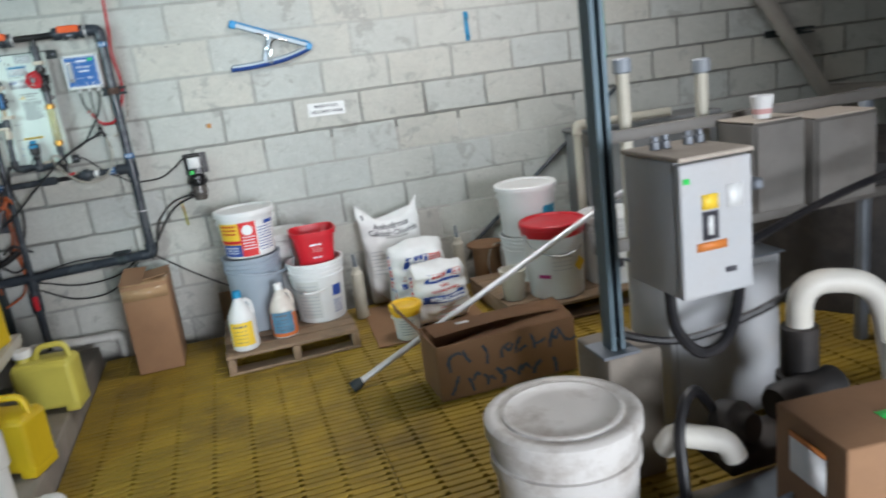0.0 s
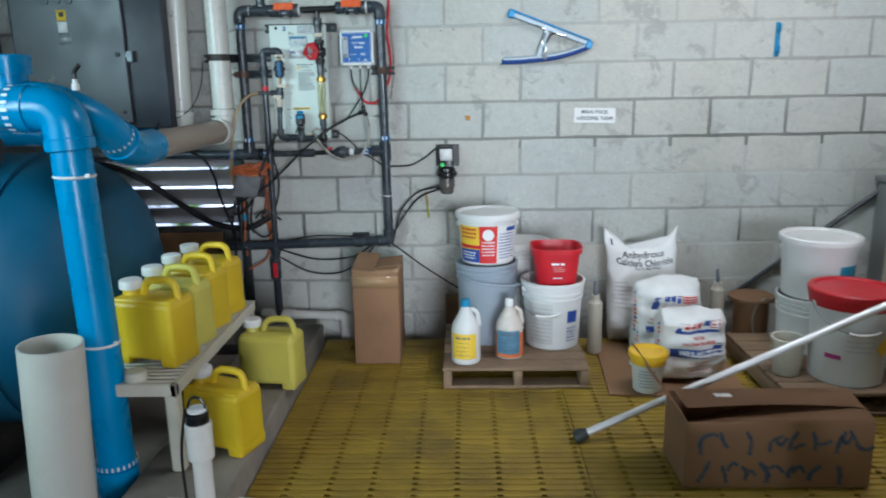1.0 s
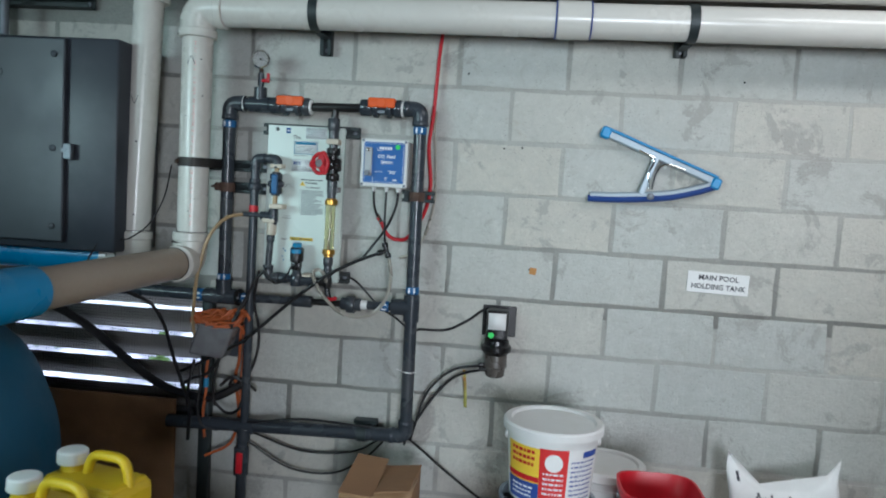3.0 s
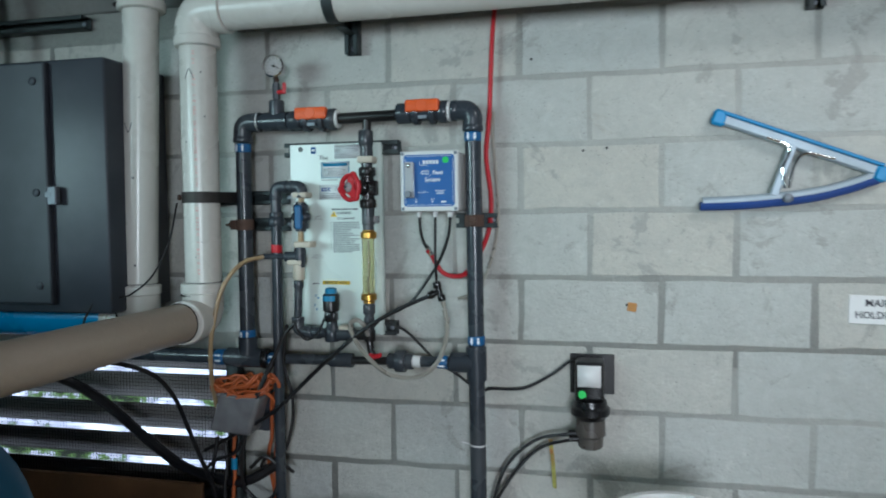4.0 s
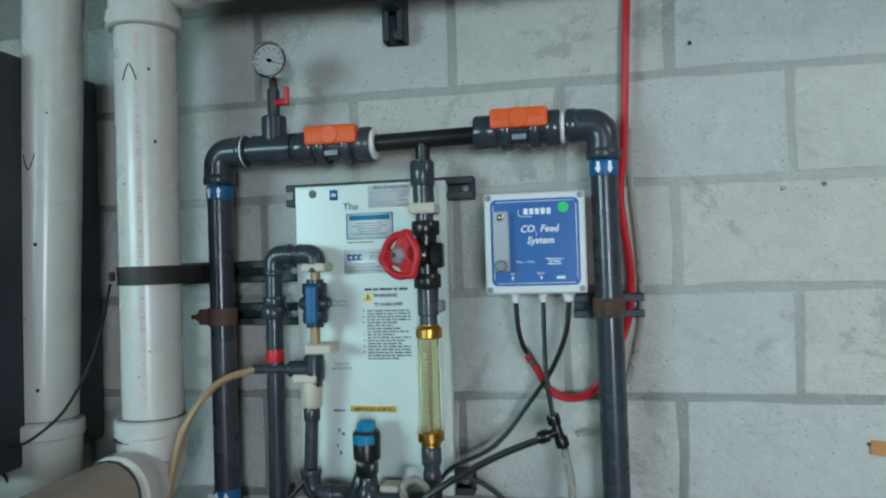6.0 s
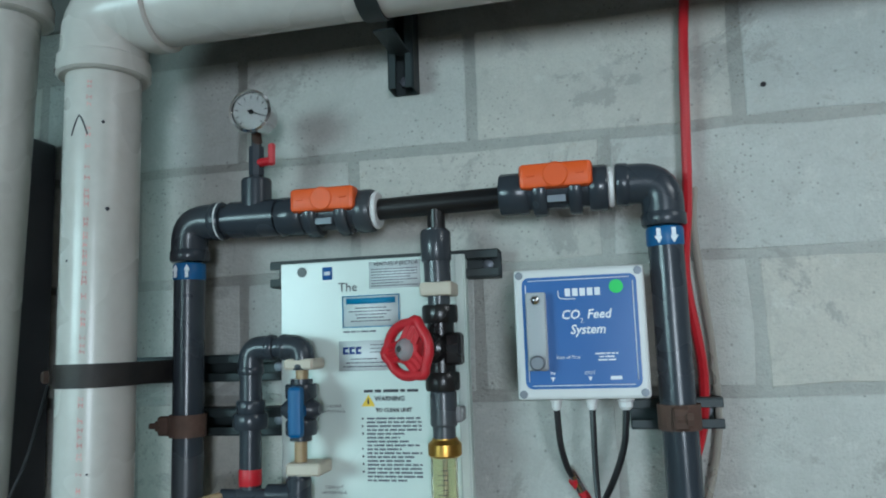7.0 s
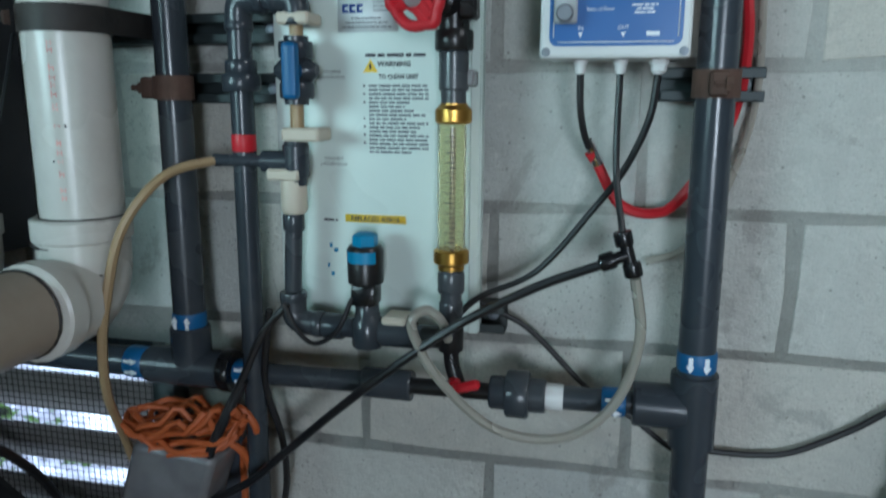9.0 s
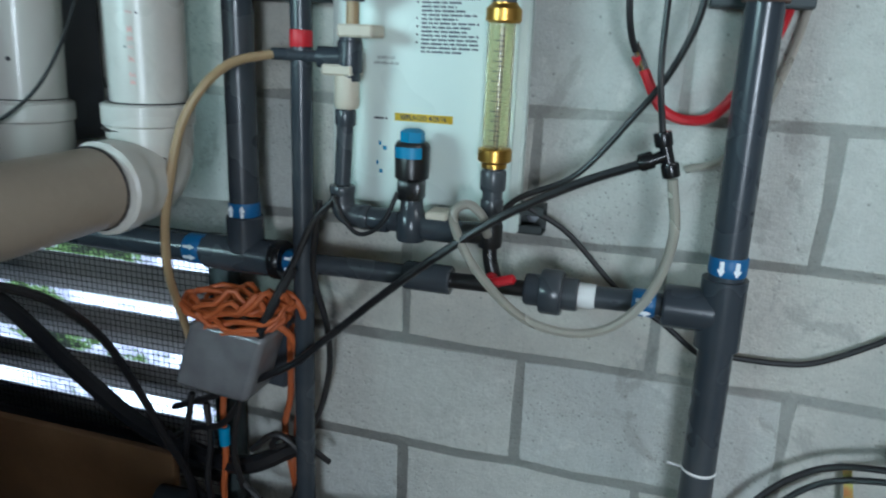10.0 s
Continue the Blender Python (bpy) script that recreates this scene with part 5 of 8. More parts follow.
# joints and pen marks on the white pipes, drill holes in the wall
for x, z, tilt_ in ((-1.345, 1.995, 0), (-1.345, 1.238, 0), (-1.556, 1.238, 0), (-1.547, 2.128, 0)):
    part("joint_line", collar(bm_new(), (x, 4.29, z), (0, 0, 1), 0.0612, 0.006), M_DARK, drain if x > -1.4 else drop, "dark glue line at the joint")
for x in (-0.040, 0.080, -1.232):
    part("primer_line", collar(bm_new(), (x, 4.29, 2.0925 + 0.0043 * (x + 1.26)), (1, 0, 0), 0.0614 if x < -1 else 0.0672, 0.005), M_INKBLUE, drain, "purple primer line")
M_REDPRINT = mat("faded_red_print", (0.72, 0.36, 0.33), 0.5, vary=0.3, scale=60, dirt=(0.70, 0.66, 0.62), dirt_amount=0.8, dirt_scale=45, bump=0)


def round_face(cx, ang, z, r):
    """A point on an upright pipe at y 4.29: ang degrees from facing the room."""
    return Vector((cx + r * math.sin(radians(ang)), 4.29 - r * math.cos(radians(ang)), z))


def pipe_patch(bm_, cx, r, a0, a1, z0, z1):
    """A printed patch that follows an upright pipe."""
    vs = [round_face(cx, a, z, r) for a, z in ((a0, z0), (a1, z0), (a1, z1), (a0, z1))]
    bm_.faces.new([bm_.verts.new(v) for v in vs])


rp = bm_new()
rnd_p = random.Random(2)
z = 1.975
while z > 1.30:
    hh = rnd_p.uniform(0.004, 0.009)
    if not 1.51 < z < 1.56:
        if rnd_p.random() < 0.85:
            wide = rnd_p.uniform(3.0, 4.2)
            pipe_patch(rp, -1.333, 0.0549, 17 - wide, 17 - wide + 1.6, z, z + hh)
            pipe_patch(rp, -1.333, 0.0549, 17 + wide - 1.6, 17 + wide, z, z + hh * rnd_p.uniform(0.6, 1.0))
            pipe_patch(rp, -1.333, 0.0549, 17 - wide + 1.6, 17 + wide - 1.6, z + hh * 0.35, z + hh * 0.6)
    z -= hh + rnd_p.choice((0.003, 0.003, 0.003, 0.012))
print_line = part("print_line", rp, M_REDPRINT, drain, "faded red printed line")
print_line["kind"] = "stuff"


def pen_mark(cx, r, ang, z, s, parent):
    pts = [round_face(cx, ang + q * 14, z - s * 0.030 * abs(q) ** 1.4, r) for q in (-1.0, -0.75, -0.5, -0.25, 0.0, 0.25, 0.5, 0.75, 1.0)]
    part("pen_mark", tube(bm_new(), pts, 0.0013, 5), M_INK, parent, "black pen mark")


def pen_spot(cx, r, ang, z, s, parent):
    part("pen_spot", lathe(bm_new(), round_face(cx, ang, z, r - 0.001), (math.sin(radians(ang)), -math.cos(radians(ang)), 0), [(0, s), (0.0016, s)], 8), M_INK, parent, "dark spot")


pen_mark(-1.333, 0.0545, 2, 1.915, 1, drain)
pen_mark(-1.540, 0.0535, -3, 1.735, -1, drop)
for ang, z, s in ((38, 1.905, 0.0026), (47, 1.775, 0.0030), (-14, 1.700, 0.0018), (28, 1.40, 0.0016), (8, 1.355, 0.0014)):
    pen_spot(-1.333, 0.0545, ang, z, s, drain)
for ang, z, s in ((12, 1.598, 0.0040), (-10, 1.46, 0.0018), (20, 1.33, 0.0035), (30, 1.84, 0.002)):
    pen_spot(-1.522 - 0.036 * (2.16 - z) / 0.94, 0.0535, ang, z, s, drop)
for x, z in ((-0.195, 1.657), (-0.127, 1.662), (-0.07, 1.205), (-0.345, 1.93), (0.66, 1.94)):
    part("drill_hole", lathe(bm_new(), (x, WALL + 0.004, z), (0, -1, 0), [(0, 0.004), (0.0058, 0.004)], 10), M_BLACK, wall_north)

zt = part("cable_tie", collar(bm_new(), (-0.5005, YL, 0.792), (0.04, 0, 1), RL + 0.0015, 0.006), M_PAPER, loop, "white cable tie")
part("tie_tail", tube(bm_new(), [(-0.524, YL - 0.004, 0.793), (-0.545, YL - 0.012, 0.800)], 0.002, 6), M_PAPER, zt)


# ---- louvred opening ----
louv = thing("louvre_window", ((OPEN_L + OPEN_R) / 2, WALL + 0.05, OPEN_B), "aluminium louvre window behind wire mesh", "louvre window")
louv["kind"] = "structure"
fr = bm_new()
for c, s in ((((OPEN_L + OPEN_R) / 2, OPEN_T - 0.012), (OPEN_R - OPEN_L, 0.024)), (((OPEN_L + OPEN_R) / 2, OPEN_B + 0.012), (OPEN_R - OPEN_L, 0.024)), ((OPEN_R - 0.012, (OPEN_B + OPEN_T) / 2), (0.024, OPEN_T - OPEN_B)), ((OPEN_L + 0.012, (OPEN_B + OPEN_T) / 2), (0.024, OPEN_T - OPEN_B))):
    box(fr, (c[0], WALL + 0.06, c[1]), (s[0], 0.09, s[1]), 0.002)
part("window_frame", fr, M_PANEL, louv, "dark metal frame")
slat_mesh = None
for k in range(5):
    z = OPEN_B + 0.062 + 0.108 * k
    sb = bm_new()
    L_ = OPEN_R - OPEN_L - 0.06
    n = 18
    pr = [(-0.056 + 0.112 * i / n, 0.0034 * (1 if i % 2 else -1)) for i in range(n + 1)]
    top = [[sb.verts.new((sx * L_ / 2, p, q)) for p, q in pr] for sx in (-1, 1)]
    bot = [[sb.verts.new((sx * L_ / 2, p, q - 0.003)) for p, q in pr] for sx in (-1, 1)]
    for i in range(n):
        sb.faces.new((top[0][i], top[1][i], top[1][i + 1], top[0][i + 1]))
        sb.faces.new((bot[0][i], bot[0][i + 1], bot[1][i + 1], bot[1][i]))
    bmesh.ops.rotate(sb, verts=sb.verts, cent=(0, 0, 0), matrix=Matrix.Rotation(radians(-63), 3, "X"))
    bmesh.ops.translate(sb, verts=sb.verts, vec=((OPEN_L + OPEN_R) / 2, WALL + 0.075, z))
    part("slat", sb, mat("ribbed_aluminium", (0.52, 0.50, 0.48), 0.34, 0.5, vary=0.2, dirt_amount=0.45) if k == 0 else bpy.data.materials["ribbed_aluminium"], louv)
mesh_v, mesh_f = [], []


def wire(a, c, r):
    n = len(mesh_v)
    a, c = Vector(a), Vector(c)
    u, v, _ = frame_of(c - a)
    for p in (a, c):
        for k in range(3):
            t = k * math.tau / 3
            mesh_v.append(p + (u * math.cos(t) + v * math.sin(t)) * r)
    for k in range(3):
        mesh_f.append((n + k, n + (k + 1) % 3, n + 3 + (k + 1) % 3, n + 3 + k))


k = 0
while OPEN_L + 0.012 * k < OPEN_R - 0.005:
    x = OPEN_L + 0.012 * k
    wire((x, WALL + 0.006, OPEN_B), (x, WALL + 0.006, OPEN_T), 0.0009)
    k += 1
for k in range(44):
    wire((OPEN_L, WALL + 0.0065, OPEN_B + 0.012 * k), (OPEN_R, WALL + 0.0065, OPEN_B + 0.012 * k), 0.0009)
me = bpy.data.meshes.new("mesh_screen")
me.from_pydata([tuple(v) for v in mesh_v], [], mesh_f)
me.materials.append(M_DARK)
scr = new("mesh_screen", me)
scr.parent = louv
scr.location = -louv.location
scr["label"] = "rusty wire mesh"
scr["kind"] = "stuff"

# plywood sheet under the louvres and dark post at the opening's edge
solid("plywood_sheet", box(bm_new(), (-2.02, 4.425, 0.34), (1.16, 0.018, 0.50), 0.002, rot=None), M_DWOOD, "dark stained plywood sheet leaning under the louvres", "plywood")
solid("strut_post", box(bm_new(), (-1.318, 4.435, 0.56), (0.042, 0.042, 0.92), 0.003), M_STRUT, "dark upright steel strut at the louvre edge", "strut")

# ---- dark grey electrical cabinet ----
cab = thing("electrical_cabinet", (-1.99, 4.30, 1.19), "large dark grey electrical cabinet on the wall", "electrical cabinet")
part("body", box(bm_new(), (-1.946, 4.312, 1.570), (0.768, 0.300, 0.760), 0.008, seg=2), M_PANEL, cab)
dr = part("door", box(bm_new(), (-2.030, 4.150, 1.580), (0.560, 0.022, 0.725), 0.007, seg=2), M_PANEL, cab)
part("latch", box(box(bm_new(), (-1.731, 4.140, 1.545), (0.030, 0.022, 0.055), 0.003), (-1.742, 4.134, 1.548), (0.022, 0.012, 0.016), 0.002), M_STEEL, cab, "steel door latch")
for x, z in ((-1.79, 1.885), (-1.79, 1.555), (-1.79, 1.275), (-2.07, 1.905), (-2.07, 1.255), (-2.285, 1.885), (-2.285, 1.275)):
    part("screw", lathe(bm_new(), (x, 4.139, z), (0, -1, 0), [(0, 0.012), (0.004, 0.012), (0.007, 0.007)], 14), M_PANEL, dr)
for x in (-2.125, -2.065, -2.005):
    part("knockout", lathe(bm_new(), (x, 4.139, 1.815), (0, -1, 0), [(0, 0.019), (0.004, 0.019), (0.005, 0.014)], 20), M_PANEL, dr)
part("button_hole", lathe(bm_new(), (-2.14, 4.139, 1.435), (0, -1, 0), [(0, 0.022), (0.003, 0.022)], 20), M_BLACK, dr, "dark round plug")
part("yellow_label", box(bm_new(), (-2.05, 4.1385, 1.745), (0.046, 0.0015, 0.050)), M_YLAB, dr, "yellow hazard label")
part("hazard_print", box(bm_new(), (-2.05, 4.1375, 1.750), (0.024, 0.0015, 0.022)), M_INK, dr)
part("white_label", box(bm_new(), (-2.05, 4.1385, 1.690), (0.046, 0.0015, 0.052)), M_PAPER, dr, "white paper label")
part("torn_label", box(bm_new(), (-2.045, 4.1385, 1.634), (0.066, 0.0012, 0.048), rot=Matrix.Rotation(radians(-8), 4, "Y")), mat("silver_sticker", (0.30, 0.32, 0.34), 0.4, 0.3), dr, "torn silver sticker")
for x in (-2.235, -2.12):
    cd = thing("conduit", (x, 4.32, 1.95), "grey steel conduit rising from the cabinet", "conduit", "conduits over the cabinet")
    part("pipe", tube(bm_new(), [(x, 4.32, 1.94), (x, 4.32, TOP - 0.005)], 0.017, 14), M_STEEL, cd)
    part("locknut", collar(bm_new(), (x, 4.32, 1.965), (0, 0, 1), 0.026, 0.03), M_STEEL, cd)
strut("conduit_bracket", (-2.05, WALL - 0.012, 2.135), (0.42, 0.05, 0.040), "dark steel strut above the cabinet")
sb_ = thing("switch_box", (-2.72, 4.38, 1.05), "small dark grey switch box with cables", "switch box")
part("body", box(bm_new(), (-2.72, 4.38, 1.40), (0.30, 0.16, 0.62), 0.008), M_PANEL, sb_)
part("white_label", box(bm_new(), (-2.70, 4.2985, 1.42), (0.07, 0.0015, 0.10)), M_PAPER, sb_)
cable("black_cable", [(-2.52, 4.32, 1.30), (-2.55, 4.28, 1.62), (-2.58, 4.30, 1.78), (-2.70, 4.36, 1.82), (-2.80, 4.38, 1.70)], 0.014, M_RUBBER, "thick black cable beside the grey cabinet", "cable")
cable("black_cable", [(-2.48, 4.32, 1.25), (-2.50, 4.26, 1.62), (-2.54, 4.28, 1.84), (-2.68, 4.34, 1.88), (-2.84, 4.38, 1.74)], 0.014, M_RUBBER, "thick black cable beside the grey cabinet", "cable")

# ---- blue filter tank and its pipes ----
TY, TZ, TR = 3.42, 0.57, 0.57
tank = thing("filter_tank", (-2.3, TY, 0.0), "large dark blue fibreglass filter tank on its side", "tank")
pro = [(0, 0.02), (0.01, TR * 0.25), (0.05, TR * 0.52), (0.11, TR * 0.74), (0.19, TR * 0.89), (0.29, TR * 0.975), (0.40, TR), (1.6, TR)]
part("shell", lathe(bm_new(), (-1.43, TY, TZ), (-1, 0, 0), pro, 56), M_TANK, tank, "", 50)
part("seam", lathe(bm_new(), (-1.80, TY, TZ), (-1, 0, 0), [(0, TR - 0.005), (0, TR + 0.006), (0.05, TR + 0.006), (0.05, TR - 0.005)], 56), M_TANK, tank)
part("cradle", box(bm_new(), (-2.1, TY, -0.03), (0.20, 0.9, 0.24), 0.01), M_DARK, tank, "dark steel cradle")

RB = 0.064
bp = thing("blue_inlet_pipe", (-1.285, 2.72, 0.0), "bright blue painted pipe rising and turning over the tank", "pipe")
part("riser", tube(bm_new(), [(-1.286, 2.70, -0.16), (-1.288, 2.702, 0.45), (-1.320, 2.73, 1.28)], RB * 0.95, 28), M_BLUE, bp)
part("upper_elbow", elbow(bm_new(), (-1.325, 2.73, 1.342), (0.08, -0.02, -1), (-1, 0, 0), RB * 1.10, 0.13), M_BLUE, bp)
part("run", tube(bm_new(), [(-1.42, 2.73, 1.342), (-2.6, 2.73, 1.342)], RB, 28), M_BLUE, bp)
part("lower_coupling", collar(bm_new(), (-1.287, 2.700, 0.01), (0, 0, 1), RB * 1.08, 0.24), M_BLUE, bp)
for z in (1.13, 0.575):
    bx = -1.288 - 0.0386 * max(0.0, z - 0.45)
    zt = part("cable_tie", collar(bm_new(), (bx, 2.702 + 0.034 * max(0.0, z - 0.45), z), (0.02, 0, 1), RB + 0.002, 0.010), M_PAPER, bp, "white cable tie")
    part("tie_head", box(bm_new(), (bx + 0.062, 2.69, z + 0.004), (0.016, 0.010, 0.014), 0.002), M_PAPER, zt)


def dash_ring(c, axis, r, n, size, parent, seed):
    """A ring of small printed dashes round a pipe."""
    bm_ = bm_new()
    a, b, d = frame_of(axis)
    rnd_ = random.Random(seed)
    for k_ in range(n):
        t0 = k_ * math.tau / n
        o = []
        for du, dv in ((-1, -1), (1, -1), (1, 1), (-1, 1)):
            t = t0 + du * math.tau / n * 0.22
            o.append(bm_.verts.new(Vector(c) + (a * math.cos(t) + b * math.sin(t)) * r + d * dv * size))
        bm_.faces.new(o)
    return part("printed_dashes", bm_, M_INKW, parent, "white printed dashes")


dash_ring((-1.287, 2.700, 0.145), (0, 0, 1), RB * 1.08 + 0.0012, 24, 0.008, bp, 1)
dash_ring((-1.468, 2.73, 1.342), (1, 0, 0), RB * 1.10 + 0.006, 20, 0.010, bp, 2)
b2 = thing("blue_outlet_pipe", (-1.345, 3.30, 1.165), "bright blue painted pipe elbows joining the tan pipe", "pipe")
part("socket", tube(bm_new(), [(-1.345, 3.40, 1.165), (-1.345, 3.26, 1.165)], 0.067, 24), M_BLUE, b2)
part("bend", tube(bm_new(), bend([(-1.345, 3.27, 1.165), (-1.345, 3.15, 1.185), (-1.365, 3.02, 1.285), (-1.46, 2.93, 1.355), (-1.62, 2.92, 1.365)], 0.07, 6), 0.068, 24), M_BLUE, b2)
part("ring", collar(bm_new(), (-1.345, 3.14, 1.20), (0, -1, 0.45), 0.074, 0.05), M_BLUE, b2)
dash_ring((-1.350, 3.09, 1.232), (0.1, -1, 0.75), 0.0715, 22, 0.008, b2, 3)
part("run", tube(bm_new(), [(-1.55, 2.92, 1.365), (-2.6, 2.92, 1.365)], 0.062, 24), M_BLUE, b2)
part("capped_neck", lathe(bm_new(), (-1.60, 2.92, 1.36), (0, 0, 1), [(0, 0.06), (0.09, 0.06), (0.09, 0.074), (0.15, 0.074), (0.155, 0.068)], 28), M_BLUE, b2, "blue capped pipe stub")
cock = thing("vent_cock", (-1.335, 2.80, 1.40), "small black vent cock with a white base", "valve")
part("base", lathe(bm_new(), (-1.345, 2.86, 1.395), (0, 0, 1), [(0, 0.012), (0.02, 0.012), (0.022, 0.008), (0.035, 0.008)], 12), M_PAPER, cock)
part("lever", tube(bm_new(), bend([(-1.345, 2.86, 1.42), (-1.345, 2.86, 1.455), (-1.325, 2.86, 1.475)], 0.012), 0.008, 8), M_BLACK, cock)
for i_, (pts, r) in enumerate((([(-1.50, 3.0, 1.20), (-1.62, 3.2, 1.10), (-1.72, 3.5, 1.16), (-1.9, 3.9, 1.18)], 0.02), ([(-1.75, 2.95, 1.10), (-1.80, 3.1, 1.20), (-2.0, 3.3, 1.24), (-2.3, 3.6, 1.22)], 0.028))):
    cable("drain_hose", pts, r, M_RUBBER, "dark hose over the filter tank", "hose")

# white open pipe, level stand
op = thing("pipe_offcut", (-1.375, 2.50, -0.15), "wide white plastic pipe offcut standing on end", "pipe offcut")
part("pipe", hollow(bm_new(), (-1.375, 2.50, -0.15), (0.05, 0, 1), 0.093, 0.086, 0.80), mat("dusty_white_pvc", (0.62, 0.60, 0.54), 0.5, vary=0.06, dirt=(0.4, 0.35, 0.26), dirt_amount=0.4), op)
SX, SY, SZ = -0.755, 2.13, 0.60
ls = thing("level_stand", (SX, SY, 0.0), "white plastic pipe stand with a black ring cap", "pipe stand")
part("pipe", tube(bm_new(), [(SX, SY, 0.0), (SX, SY, SZ - 0.06)], 0.025, 20), M_WPVC, ls)
part("coupling", collar(bm_new(), (SX, SY, SZ - 0.075), (0, 0, 1), 0.034, 0.10), M_WPVC, ls)
part("cap", lathe(bm_new(), (SX, SY, SZ - 0.025), (0, 0, 1), [(0, 0.028), (0.022, 0.028), (0.024, 0.023), (0.030, 0.023)], 22), M_BLACK, ls, "black cap")
part("cap_ring", lathe(bm_new(), (SX, SY, SZ + 0.004), (0, 0, 1), [(0, 0.023), (0.008, 0.025), (0.011, 0.018)], 22), M_PAPER, ls, "white cap top")
part("ring_handle", tube(bm_new(), [(SX + 0.022 * math.cos(math.pi * i / 10), SY, SZ + 0.012 + 0.030 * math.sin(math.pi * i / 10)) for i in range(11)], 0.0035, 8), M_BLACK, ls)
part("side_elbow", elbow(tube(bm_new(), [(SX, SY, 0.335), (SX + 0.105, SY, 0.335)], 0.019, 16), (SX + 0.125, SY, 0.335), (-1, 0, 0), (0, 0, -1), 0.022, 0.042), M_WPVC, ls)
part("side_stub", tube(bm_new(), [(SX - 0.11, SY + 0.02, 0.325), (SX, SY, 0.335)], 0.019, 16), M_WPVC, ls)
cable("thin_cable", [(SX - 0.03, SY, SZ + 0.01), (SX - 0.055, SY + 0.01, SZ - 0.12), (SX - 0.06, SY + 0.02, 0.30), (SX - 0.09, SY + 0.05, 0.115)], 0.004, M_RUBBER, "thin black cable beside the white stand", "cable")
fp = thing("floor_drain_pipe", (-0.95, 4.38, 0.0), "white plastic elbow pipe low along the wall", "pipe")
part("pipe", tube(bm_new(), [(-1.24, 4.38, 0.120), (-0.80, 4.38, 0.105)], 0.026, 20), M_WPVC, fp)
part("collar", collar(bm_new(), (-1.20, 4.38, 0.119), (1, 0, 0), 0.032, 0.06), M_WPVC, fp)
part("collar", collar(bm_new(), (-1.085, 4.38, 0.115), (1, 0, 0), 0.032, 0.07), M_WPVC, fp)
part("elbow", elbow(bm_new(), (-0.768, 4.38, 0.104), (-1, 0, 0), (0, 0, -1), 0.030, 0.055), M_WPVC, fp)
part("drop", tube(bm_new(), [(-0.768, 4.38, 0.06), (-0.768, 4.38, -0.30)], 0.026, 20), M_WPVC, fp)

# ---- bench with yellow jugs ----
bench = thing("plastic_bench", (-1.27, 3.18, 0.0), "low cream plastic bench with a grid top", "bench")
BX0, BX1, BY0, BY1, BZ = -1.48, -1.035, 2.665, 3.61, 0.440
tb = bm_new()
for x in (BX0 + 0.012, BX1 - 0.012):
    box(tb, (x, (BY0 + BY1) / 2, BZ - 0.022), (0.024, BY1 - BY0, 0.044), 0.004)
for y in (BY0 + 0.012, BY1 - 0.012):
    box(tb, ((BX0 + BX1) / 2, y, BZ - 0.022), (BX1 - BX0, 0.024, 0.044), 0.004)
part("top_frame", tb, M_BENCH, bench)
for k in range(28):
    y = BY0 + 0.036 + (BY1 - BY0 - 0.072) * k / 27
    part("slat", box(bm_new(), ((BX0 + BX1) / 2, y, BZ - 0.006), (BX1 - BX0 - 0.046, 0.014, 0.010)), M_BENCH, bench)
for k in range(9):
    x = BX0 + 0.05 + (BX1 - BX0 - 0.10) * k / 8
    part("cross_slat", box(bm_new(), (x, (BY0 + BY1) / 2, BZ - 0.014), (0.010, BY1 - BY0 - 0.046, 0.008)), M_BENCH, bench)
for x in (BX0 + 0.03, BX1 - 0.03):
    for y in (BY0 + 0.035, BY1 - 0.035):
        zb = 0.11 if x > -1.2 else -0.15
        part("leg", box(bm_new(), (x, y, (zb + BZ - 0.04) / 2), (0.046, 0.046, BZ - 0.04 - zb), 0.008), M_BENCH, bench)


def jug(at, turn, material, label, lid_down=False):
    """A squarish jug: body with arched foot, shoulder, side neck with a white cap and a bail handle."""
    root = thing("yellow_jug", (0, 0, 0), label, "jug", "yellow chemical jugs")
    W_, D_, H_ = 0.255, 0.150, 0.300
    bm_ = bm_new()
    box(bm_, (0, 0, 0.128), (W_, D_, 0.216), 0.022, seg=3)
    box(bm_, (0, 0, 0.228), (W_ - 0.02, D_ - 0.018, 0.03), 0.013, seg=2)
    for sx in (-1, 1):
        box(bm_, (sx * 0.095, 0, 0.024), (0.062, D_, 0.048), 0.010, seg=2)
    part("body", bm_, material, root)
    nk = lathe(bm_new(), (-0.082, 0, 0.232), (0, 0, 1), [(0, 0.034), (0.016, 0.030), (0.04, 0.030)], 20)
    part("neck", nk, material, root)
    part("cap", lathe(bm_new(), (-0.082, 0, 0.262), (0, 0, 1), [(0, 0.038), (0.003, 0.040), (0.030, 0.039), (0.034, 0.034)], 28), M_PAPER, root, "white screw cap")
    hp = bend([(-0.035, 0, 0.230), (-0.015, 0, 0.296), (0.098, 0, 0.300), (0.110, 0, 0.228)], 0.035, 6)
    hb2 = bm_new()
    tube(hb2, hp, 0.0135, 10)
    part("handle", hb2, material, root)
    root.matrix_basis = pose(*at, 0, 0, turn)
    return root


